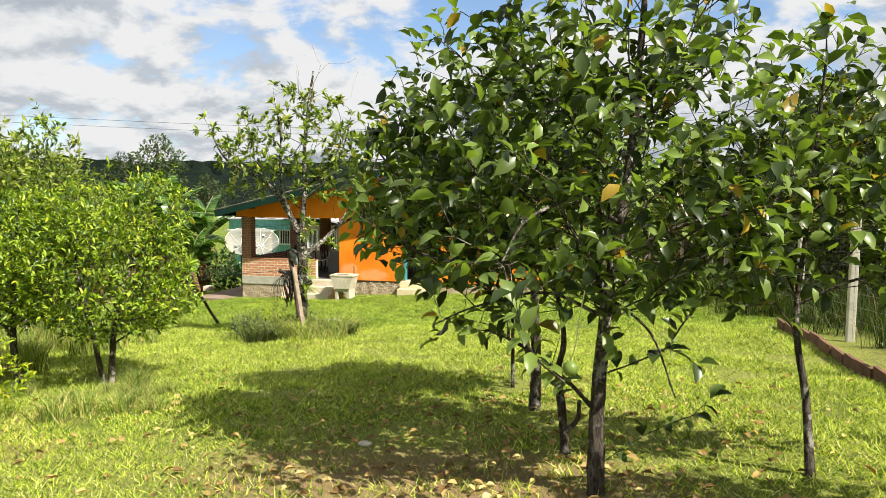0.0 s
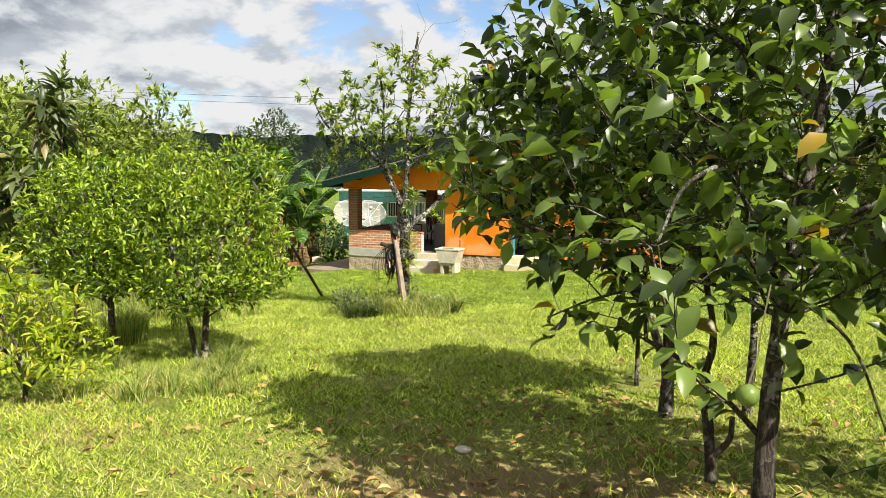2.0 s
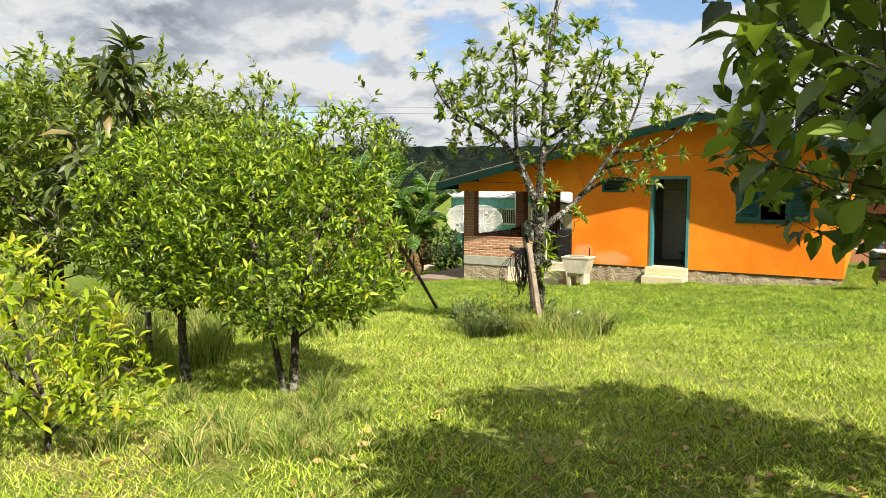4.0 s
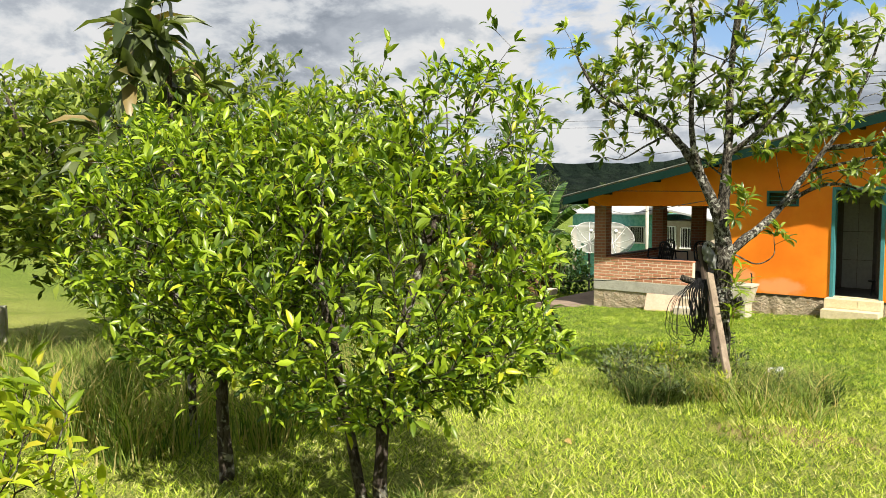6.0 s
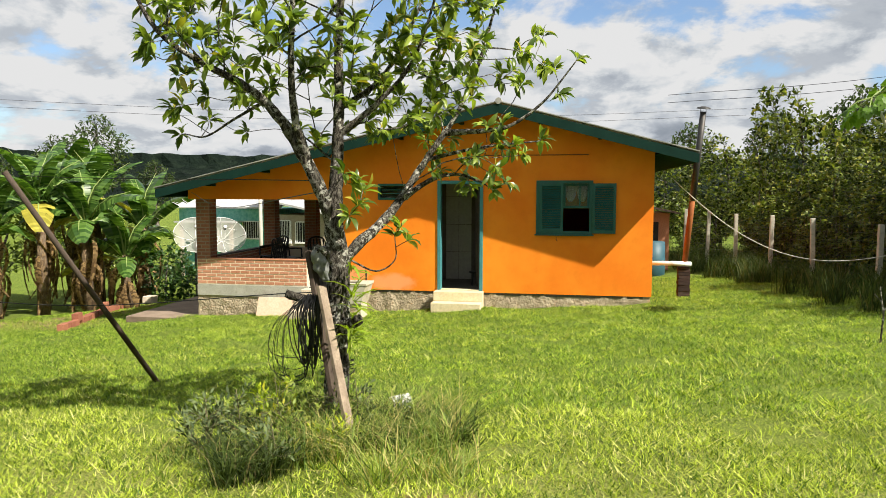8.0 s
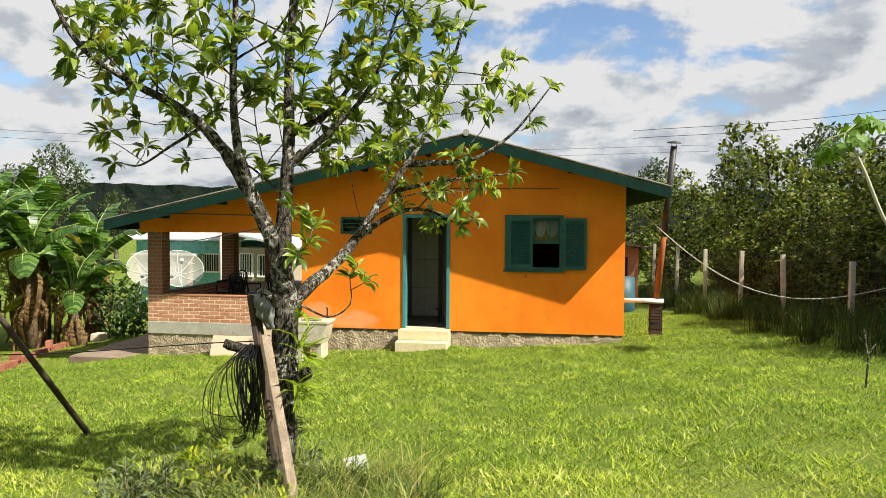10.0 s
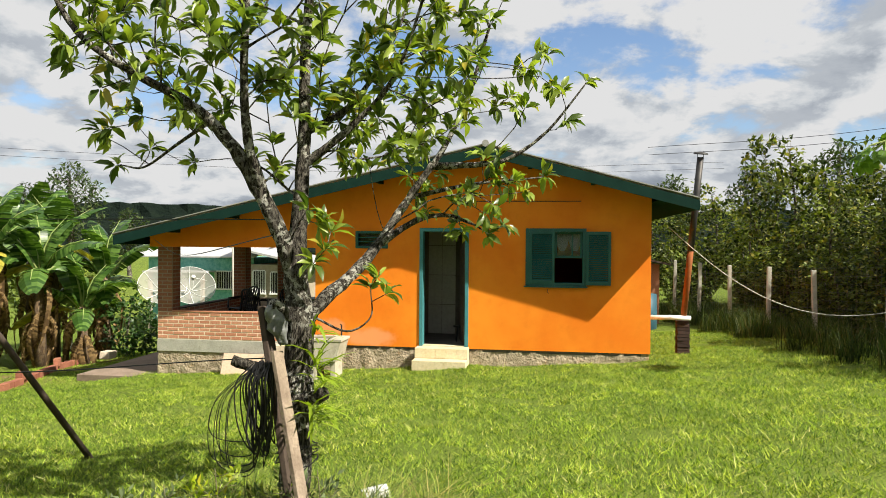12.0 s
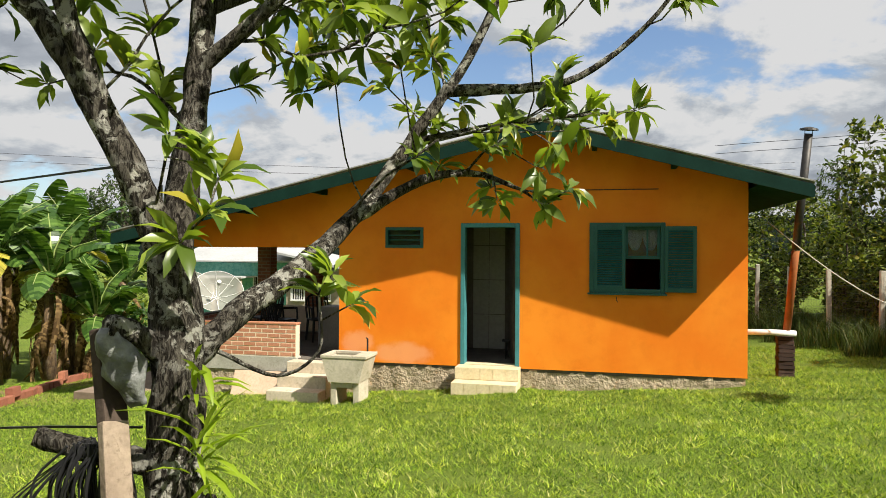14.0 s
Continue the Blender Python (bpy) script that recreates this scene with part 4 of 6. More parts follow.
    fruit_tree("slender fruit tree with a thin bare stem", 2.85, -15.03,
               [limb(0.030, 0.008, (2.99, -15.1, 0.7), (2.97, -15.01, 1.27), (2.92, -14.94, 1.71), (2.98, -14.87, 2.32), (3.06, -14.78, 3.19), root=False),
                limb(0.012, 0.005, (2.95, -14.9, 2.0), (2.6, -14.9, 2.3), (2.4, -14.9, 2.5)),
                limb(0.012, 0.005, (2.94, -14.93, 1.8), (3.2, -15.0, 1.95), (3.5, -15.05, 2.0)),
                limb(0.012, 0.005, (2.98, -14.87, 2.3), (3.4, -14.9, 2.7), (3.7, -15.0, 2.9))],
               [(3.0, -14.85, 2.4, 0.62, 0.6, 0.6), (3.5, -14.9, 2.55, 0.5, 0.5, 0.55), (3.05, -14.8, 3.1, 0.42, 0.4, 0.35), (3.6, -14.95, 2.0, 0.35, 0.35, 0.25), (2.55, -15.1, 2.0, 0.3, 0.3, 0.3)], 340, 14, lift=0.05)
    fruit_tree("small thin fruit tree among the others", 0.89, -12.82,
               [limb(0.022, 0.006, (1.05, -13.1, 0.5), (1.04, -13.1, 1.2), (1.0, -13.1, 2.0), (0.95, -13.1, 2.6), root=False)], [(0.95, -13.1, 2.3, 0.5, 0.5, 0.55)], 200, 15, per=2)
    fruit_tree("fruit tree by the fence that shades the bare soil", 4.35, -16.75,
               [limb(0.045, 0.010, (4.0, -16.6, 0.9), (4.0, -16.6, 1.5), (4.05, -16.55, 2.2), (4.0, -16.6, 3.2), root=False),
                limb(0.016, 0.006, (4.02, -16.58, 1.8), (3.7, -16.5, 2.3), (3.5, -16.4, 2.6)),
                limb(0.016, 0.006, (4.03, -16.57, 1.9), (4.4, -16.8, 2.4), (4.6, -16.9, 2.8))],
               [(4.0, -16.6, 2.8, 0.85, 0.9, 0.75), (4.1, -16.4, 3.3, 0.6, 0.6, 0.5)], 520, 17)
    fruit_tree("fruit tree with a pale grey stem", 1.68, -13.4,
               [limb(0.035, 0.010, (1.6, -11.2, 0.4), (1.62, -11.2, 1.2), (1.6, -11.2, 2.0), (1.6, -11.2, 2.9), root=False)], [(1.6, -11.3, 2.7, 0.6, 0.6, 0.5)], 220, 16, "bark", per=2)


def build_citrus():
    g = "citrus bushes in the grass"
    z = gz(-3.33, -13.0)
    plant("citrus_bush", "rounded citrus bush with bright green leaves", "bush",
          [limb(0.040, 0.016, (-3.30, -13.0, z - 0.05), (-3.30, -12.98, z + 0.3), (-3.28, -12.95, z + 0.6), (-3.2, -12.85, z + 1.1), (-3.1, -12.7, z + 1.6), root=False),
           limb(0.032, 0.012, (-3.36, -13.03, z - 0.05), (-3.42, -13.05, z + 0.3), (-3.48, -13.08, z + 0.7), (-3.6, -13.1, z + 1.2), (-3.65, -13.0, z + 1.7), root=False),
           limb(0.016, 0.006, (-3.28, -12.95, z + 0.65), (-2.95, -12.95, z + 0.8), (-2.7, -12.9, z + 0.85)),
           limb(0.016, 0.006, (-3.46, -13.07, z + 0.6), (-3.3, -13.4, z + 0.9), (-3.2, -13.6, z + 1.0))],
          [(-3.35, -12.95, z + 1.15, 0.88, 0.85, 0.72), (-3.1, -12.6, z + 1.75, 0.45, 0.45, 0.45), (-3.7, -12.9, z + 1.65, 0.55, 0.5, 0.45), (-2.8, -12.8, z + 0.85, 0.35, 0.4, 0.25)],
          1900, CITRUS, M["leaf_citrus"], M["bark_dark"], 21, per=7, group=g, step=0.12, out=0.58, rise=0.22, size=(0.4, 1.08), hollow=0.3, tip_r=0.0016, limit=0.009,
          extra=[(-3.0, -12.5, z + 2.35), (-2.92, -12.45, z + 2.25), (-2.75, -12.35, z + 2.0), (-3.5, -12.7, z + 2.3), (-3.65, -12.8, z + 2.3), (-3.1, -12.5, z + 2.1)])
    z = gz(-4.3, -13.2)
    plant("citrus_bush", "taller citrus bush with bright green leaves", "bush",
          [limb(0.045, 0.014, (-4.3, -13.2, z - 0.05), (-4.32, -13.2, z + 0.5), (-4.35, -13.15, z + 1.1), (-4.3, -13.1, z + 1.8), root=False),
           limb(0.020, 0.008, (-4.32, -13.2, z + 0.5), (-4.7, -13.2, z + 0.9), (-4.95, -13.2, z + 1.2)),
           limb(0.020, 0.008, (-4.33, -13.17, z + 0.8), (-4.0, -13.4, z + 1.2), (-3.85, -13.5, z + 1.4))],
          [(-4.4, -13.15, z + 1.35, 0.8, 0.8, 0.75), (-4.3, -12.9, z + 1.65, 0.5, 0.5, 0.4), (-4.0, -13.6, z + 1.1, 0.4, 0.35, 0.5)],
          1300, CITRUS, M["leaf_citrus"], M["bark_dark"], 22, per=7, group=g, step=0.12, out=0.58, rise=0.22, size=(0.45, 1.1), hollow=0.3, tip_r=0.0016, limit=0.009)
    z = gz(-3.6, -14.72)
    plant("citrus_bush", "low straggling bush with yellow-green leaves", "bush",
          [limb(0.022, 0.008, (-3.6, -14.72, z - 0.05), (-3.58, -14.72, z + 0.25), (-3.65, -14.77, z + 0.6), (-3.85, -14.85, z + 1.05), root=False),
           limb(0.016, 0.006, (-3.59, -14.72, z + 0.1), (-3.35, -14.62, z + 0.35), (-3.1, -14.55, z + 0.55)),
           limb(0.014, 0.006, (-3.6, -14.72, z + 0.3), (-3.7, -14.95, z + 0.7), (-3.6, -15.0, z + 1.1))],
          [(-3.6, -14.72, z + 0.62, 0.55, 0.5, 0.42), (-3.2, -14.57, z + 0.45, 0.32, 0.3, 0.28), (-3.85, -14.87, z + 1.02, 0.36, 0.35, 0.25), (-3.6, -14.95, z + 1.1, 0.25, 0.25, 0.2)],
          300, CITRUS, M["leaf_yellow"], M["bark_dark"], 23, per=4, group=g, step=0.12, out=0.6, rise=0.2, size=(0.7, 1.3), tip_r=0.0018)
    z = gz(-5.15, -13.0) - 0.30
    plant("loquat_tree", "young loquat with long ribbed leaves in rosettes", "tree",
          [limb(0.035, 0.014, (-5.15, -12.9, z + 0.1), (-5.2, -12.9, z + 1.0), (-5.15, -13.0, z + 2.0), (-5.15, -13.0, z + 2.75), root=False),
           limb(0.02, 0.01, (-5.18, -12.95, z + 1.4), (-5.4, -13.2, z + 1.9), (-5.5, -13.3, z + 2.2)),
           limb(0.02, 0.01, (-5.18, -12.95, z + 1.2), (-5.0, -13.3, z + 1.6), (-4.95, -13.5, z + 1.8))],
          [(-5.1, -13.05, z + 2.75, 0.3, 0.3, 0.35), (-5.4, -13.2, z + 2.1, 0.35, 0.35, 0.3)], 22, LOQUAT, M["leaf_loquat"], M["bark_dark"], 24, per=11, whorl=True, out=0.75, rise=0.1,
          size=(0.6, 1.15), extra=[(-5.1, -13.05, z + 3.15), (-5.0, -13.1, z + 2.95), (-5.3, -13.1, z + 2.95), (-5.5, -13.3, z + 2.4), (-4.95, -13.5, z + 1.85)])


def build_orchard():
    """The darker, taller trees that close the garden on the far side of the bushes."""
    g = "tall leafy trees at the garden's edge"
    rnd = random.Random(5)
    spots = [(-8.6, -11.8, 3.45, 1.5), (-9.3, -9.9, 4.2, 1.6), (-9.4, -8.0, 4.3, 1.5), (-11.0, -7.2, 4.2, 1.5), (-17.5, 3.5, 3.9, 1.9), (-17.0, 0.2, 3.9, 1.9), (-16.2, 6.8, 3.4, 1.7), (-19.0, -3.0, 4.2, 2.0), (-11.3, -10.5, 4.2, 1.9), (-12.5, -6.5, 4.6, 2.0), (-8.4, -14.2, 3.2, 1.6), (-11.0, -13.5, 3.9, 1.9), (-9.95, -5.75, 4.2, 1.0)]
    made = []
    for k in range(3):
        x, y, h, w = spots[k]
        z = gz(x, y)
        made.append(plant("orchard_tree", "tall leafy fruit tree with narrow green leaves", "tree",
                          [limb(0.09, 0.03, (x, y, z - 0.05), (x + 0.05, y, z + 0.8), (x, y + 0.1, z + 1.8), (x + 0.1, y, z + h * 0.75), root=False),
                           limb(0.05, 0.015, (x + 0.03, y, z + 1.0), (x + 0.7, y + 0.3, z + 1.9), (x + 1.0, y + 0.4, z + 2.7)),
                           limb(0.05, 0.015, (x + 0.03, y, z + 1.1), (x - 0.7, y - 0.3, z + 1.9), (x - 1.0, y - 0.4, z + 2.7)),
                           limb(0.04, 0.015, (x + 0.02, y + 0.03, z + 1.4), (x + 0.1, y - 0.8, z + 2.2), (x + 0.2, y - 1.1, z + 2.8))],
                          [(x, y, z + h * 0.55, w * 0.95, w * 0.95, h * 0.33), (x + 0.5, y + 0.2, z + h * 0.78, w * 0.5, w * 0.5, h * 0.2), (x - 0.6, y - 0.3, z + h * 0.72, w * 0.5, w * 0.5, h * 0.2),
                           (x + 0.2, y - 0.7, z + h * 0.7, w * 0.45, w * 0.45, h * 0.22)],
                          800, SLIM, M["leaf_dark"], M["bark_dark"], 31 + k, per=7, group=g, step=0.2, out=0.6, rise=0.1, size=(0.8, 1.6), hollow=0.35, tip_r=0.003, limit=0.014, jitter=0.1,
                          extra=[(x + 0.4, y + 0.1, z + h * 1.02), (x - 0.5, y, z + h * 0.98), (x + 0.9, y, z + h * 0.9)]))
    for i, (x, y, h, w) in enumerate(spots[3:]):
        s = h / 4.2
        copy_thing(made[i % 3], pose(x, y, gz(x, y), 0, 0, rnd.uniform(0, 360)) @ Matrix.Diagonal((w / 1.55, w / 1.55, s, 1)))


def build_main_tree():
    x, y = -3.24, -8.55
    z = gz(x, y)
    root = plant("avocado_tree", "lichen-spotted avocado tree with forked limbs and leaves in whorls", "tree",
                 [limb(0.108, 0.072, (x, y, z - 0.1), (x - 0.0, y, z + 0.35), (x + 0.01, y + 0.02, 1.0), (x + 0.0, y + 0.05, 1.45), (-3.27, -8.5, 1.78), root=False),
                  limb(0.060, 0.011, (-3.27, -8.5, 1.72), (-3.34, -8.56, 1.98), (-3.49, -8.63, 2.30), (-3.60, -8.7, 2.5), (-3.79, -8.78, 2.70), (-4.05, -8.88, 2.85), (-4.33, -9.02, 3.06), (-4.6, -9.0, 3.5)),
                  limb(0.036, 0.012, (-3.42, -8.60, 2.18), (-3.47, -8.72, 2.5), (-3.46, -8.8, 2.9), (-3.40, -8.9, 3.4), (-3.5, -8.9, 4.0)),
                  limb(0.060, 0.016, (-3.27, -8.48, 1.75), (-3.28, -8.38, 2.1), (-3.29, -8.29, 2.57), (-3.28, -8.28, 3.28), (-3.2, -8.3, 3.9), (-3.1, -8.3, 4.5)),
                  limb(0.052, 0.012, (-3.24, -8.46, 1.42), (-3.14, -8.32, 1.56), (-2.97, -7.94, 1.80), (-2.87, -7.61, 2.06), (-2.70, -7.5, 2.35), (-2.52, -7.45, 2.62), (-2.34, -7.41, 3.03), (-2.2, -7.4, 3.5)),
                  limb(0.030, 0.008, (-2.93, -7.8, 1.9), (-2.70, -7.55, 2.08), (-2.50, -7.4, 2.12), (-2.30, -7.35, 2.05)),
                  limb(0.030, 0.006, (-2.62, -7.47, 2.48), (-2.3, -7.35, 2.5), (-2.05, -7.3, 2.55), (-1.77, -7.32, 2.75), (-1.52, -7.38, 3.05)),
                  limb(0.022, 0.006, (-2.75, -7.5, 2.25), (-2.31, -7.31, 2.36), (-1.83, -7.13, 2.42)),
                  limb(0.030, 0.008, (-3.28, -8.32, 2.4), (-3.0, -8.3, 2.62), (-2.7, -8.3, 2.95), (-2.5, -8.3, 3.5)),
                  limb(0.026, 0.006, (-3.29, -8.29, 2.6), (-3.05, -8.0, 2.85), (-2.8, -7.9, 3.3), (-2.6, -7.8, 3.9)),
                  limb(0.014, 0.006, (-3.7, -8.74, 2.6), (-4.1, -8.4, 2.52), (-4.5, -8.1, 2.42), (-4.8, -7.9, 2.46)),
                  limb(0.009, 0.004, (-3.18, -8.38, 1.45), (-3.0, -8.3, 1.36), (-2.85, -8.3, 1.45), (-2.85, -8.3, 1.62)),
                  limb(0.040, 0.030, (-3.28, -8.55, 1.12), (-3.42, -8.64, 1.17), (-3.56, -8.72, 1.23)),
                  limb(0.042, 0.034, (-3.27, -8.52, 1.45), (-3.31, -8.62, 1.53), (-3.34, -8.69, 1.56)),
                  limb(0.045, 0.038, (-3.2, -8.58, 0.98), (-3.08, -8.64, 1.02), (-3.02, -8.67, 1.05))],
                 [(-3.3, -8.3, 3.4, 1.3, 0.9, 0.85), (-3.9, -8.6, 3.1, 0.75, 0.7, 0.55), (-2.45, -7.65, 2.85, 0.85, 0.65, 0.8), (-2.75, -8.1, 2.75, 0.5, 0.45, 0.5), (-2.25, -7.35, 2.2, 0.45, 0.4, 0.28), (-3.2, -8.3, 2.6, 0.5, 0.5, 0.4),
                  (-4.3, -8.3, 2.6, 0.5, 0.5, 0.25)],
                 320, AVO, M["leaf_avocado"], M["bark"], 41, per=13, whorl=True, out=0.70, rise=0.18, size=(0.5, 0.98), jitter=0.02, hollow=0.1, tip_r=0.0034, most=0.02, rough=0.16, bend=0.16, step=0.13,
                 extra=[(-4.85, -7.88, 2.46), (-1.50, -7.38, 3.08), (-1.80, -7.1, 2.43), (-2.85, -8.3, 1.64), (-2.75, -8.28, 1.6), (-2.80, -8.32, 1.7), (-3.05, -8.7, 2.02), (-3.00, -8.72, 1.88), (-3.1, -8.75, 2.1), (-3.06, -8.76, 1.8), (-2.98, -8.7, 1.98),
                        (-4.7, -9.0, 3.7), (-4.6, -8.9, 3.55), (-4.75, -9.1, 3.5), (-4.5, -9.1, 3.4), (-4.4, -8.9, 3.3), (-4.2, -9.1, 3.2), (-4.55, -8.8, 3.3), (-3.5, -8.9, 4.2), (-2.1, -7.4, 3.7), (-2.2, -7.3, 1.98), (-2.1, -7.3, 2.05), (-2.4, -7.4, 2.0)])
    # bare twigs that stand out of the crown
    rng = np.random.default_rng(8)
    tops = np.stack([rng.uniform(-3.9, -2.3, 26), rng.uniform(-8.8, -7.7, 26), rng.uniform(4.0, 4.95, 26)], -1)
    arr, par, R, fixed, tips = grow([limb(0.012, 0.006, (-3.28, -8.28, 3.2), (-3.1, -8.3, 4.3), root=False)], tops, 0.16, 0.5, 0.1, 9)
    R = girths(par, R, fixed, 0.002)
    child("bare_twigs", wood_mesh("bare_twigs", arr - np.array((x, y, z - 0.1)), par, R, M["twig"]), root)
    return root


def build_thicket():
    """Woodland beyond the wire fence, and taller trees behind it."""
    g = "woodland trees beyond the fence"
    rnd = random.Random(77)
    kinds = []
    for k in range(3):
        x, y = 6.5 + k * 1.5, 4.0 + 2 * k
        z = gz(x, y)
        kinds.append(plant("woodland_tree", "tangled woodland tree with thin stems", "tree",
                           [limb(0.06, 0.02, (x, y, z - 0.05), (x + 0.1, y, z + 1.2), (x - 0.1, y + 0.1, z + 2.4), (x, y, z + 3.6), root=False),
                            limb(0.03, 0.01, (x + 0.08, y, z + 0.8), (x + 0.6, y - 0.3, z + 1.9), (x + 0.9, y - 0.4, z + 2.8)),
                            limb(0.03, 0.01, (x + 0.08, y, z + 1.0), (x - 0.6, y + 0.3, z + 2.0), (x - 0.8, y + 0.4, z + 3.0))],
                           [(x, y, z + 2.6, 1.25, 1.25, 1.1), (x - 0.6, y - 0.2, z + 1.5, 0.9, 0.9, 0.8), (x + 0.5, y, z + 3.5, 0.7, 0.7, 0.8), (x + 0.3, y - 0.5, z + 1.0, 0.9, 0.8, 0.6)],
                           620, ROUND, M["leaf_wood"], M["bark_dark"], 51 + k, per=5, group=g, step=0.22, out=0.65, rise=0.05, size=(0.7, 1.5), hollow=0.3, tip_r=0.003, limit=0.014, jitter=0.12))
    spots = [(6.4, -3.2), (6.8, -1.0), (6.2, 1.5), (7.6, 0.5), (5.3, 6.2), (5.0, 8.6), (4.6, 11.0), (4.0, 13.5), (8.5, 2.5), (7.4, 7.6), (6.8, 10.5), (9.5, 5.5), (6.2, 14.0), (2.2, 16.5), (0.4, 18.5),
             (7.6, -5.6), (9.5, -8.0), (11.0, -10.5), (11.5, -13.0), (11.8, -15.6), (13.6, -12.0), (10.9, -6.0), (8.0, -3.0), (13.0, -8.5), (10.5, -3.5)]
    for i, (x, y) in enumerate(spots):
        s = rnd.uniform(0.85, 1.25)
        copy_thing(kinds[i % 3], pose(x, y, gz(x, y), 0, 0, rnd.uniform(0, 360)) @ Matrix.Diagonal((s, s, s * rnd.uniform(0.85, 1.1), 1)))
    for i, (x, y) in enumerate(((5.6, 3.0), (6.0, 7.5), (4.4, 9.6), (3.6, 13.0), (1.6, 15.0), (5.4, 12.2), (-0.6, 17.0), (7.0, -2.0), (3.2, 16.5), (8.0, 4.5), (2.6, 18.5), (4.6, 7.0), (5.7, -2.2), (5.6, 0.2), (5.3, 2.2), (4.7, 4.4), (4.2, 6.4), (5.9, -4.6))):
        s = rnd.uniform(0.5, 0.68)
        copy_thing(kinds[i % 3], pose(x, y, gz(x, y) - 0.3, 0, 0, rnd.uniform(0, 360)) @ Matrix.Diagonal((s * 1.3, s * 1.3, s, 1)))
    g2 = "tall far trees against the sky"
    x, y = -41.0, 40.0
    z = gz(x, y)
    far = plant("eucalyptus_tree", "tall grey-green eucalyptus with an open crown", "tree",
                [limb(0.35, 0.1, (x, y, z - 0.2), (x + 0.2, y, z + 3.5), (x, y, z + 6.5), (x, y, z + 8.5), root=False)],
                [(x, y, z + 7.2, 2.6, 2.6, 2.0), (x + 1.2, y, z + 5.2, 1.8, 1.8, 1.5), (x - 1.4, y, z + 5.0, 1.9, 1.9, 1.5), (x, y, z + 9.0, 1.3, 1.3, 1.0)],
                420, slim_blade(0.42, 0.17), M["leaf_far"], M["bark_dark"], 61, per=4, group=g2, step=0.5, out=0.7, rise=-0.1, size=(0.7, 1.3), tip_r=0.012, limit=0.05, most=0.15, jitter=0.25, hollow=0.3)
    for x, y, s in ((-45.5, 41, 0.82), (-50, 38, 0.75), (-37.5, 43, 0.62), (-55, 37, 0.85), (-61, 30, 0.9), (-34, 47, 0.5), (16, 34, 0.85), (20, 31, 0.9), (24, 29, 1.0), (12, 37, 0.75), (29, 24, 1.0), (7, 40, 0.7), (34, 18, 1.0)):
        copy_thing(far, pose(x, y, gz(x, y), 0, 0, rnd.uniform(0, 360)) @ Matrix.Diagonal((s, s, s, 1)))



def build_herbs():
    """Low herbs that stand in the rough grass round the avocado."""
    rnd = random.Random(19)
    spots = [(-3.85, -8.95, 0.45, "leaf_sage"), (-3.98, -9.15, 0.36, "leaf_sage"), (-3.6, -8.85, 0.5, "leaf_yellow"), (-3.45, -9.15, 0.4, "leaf_dark")]
    spots += [(-3.3 + rnd.uniform(-0.85, 0.5), -9.0 + rnd.uniform(-0.6, 0.45), rnd.uniform(0.22, 0.46), rnd.choice(("leaf_sage", "leaf_dark", "leaf_sage", "leaf_yellow"))) for _ in range(7)]
    for i, (x, y, h, mat) in enumerate(spots):
        z = gz(x, y)
        plant("herb", "leafy herb growing in rough grass", "herb", [limb(0.008, 0.003, (x, y, z - 0.02), (x + 0.02, y, z + h * 0.5), (x, y, z + h), root=False)],
              [(x, y, z + h * 0.6, 0.17, 0.17, h * 0.42)], 34, slim_blade(0.060, 0.020), M[mat], M["twig"], 90 + i, per=4, group="herbs round the avocado tree", out=0.55, rise=0.4, size=(0.7, 1.2), step=0.08)


M["leaf_sage"] = material("sage_leaf", leafy((0.08, 0.11, 0.05), (0.20, 0.25, 0.12), None, 0.7, 0.3), spec=0.1)
build_main_tree()
build_herbs()
build_citrus()
build_fruit_trees()
build_orchard()
build_thicket()

# ---- fence, kerb and the bank beyond ----


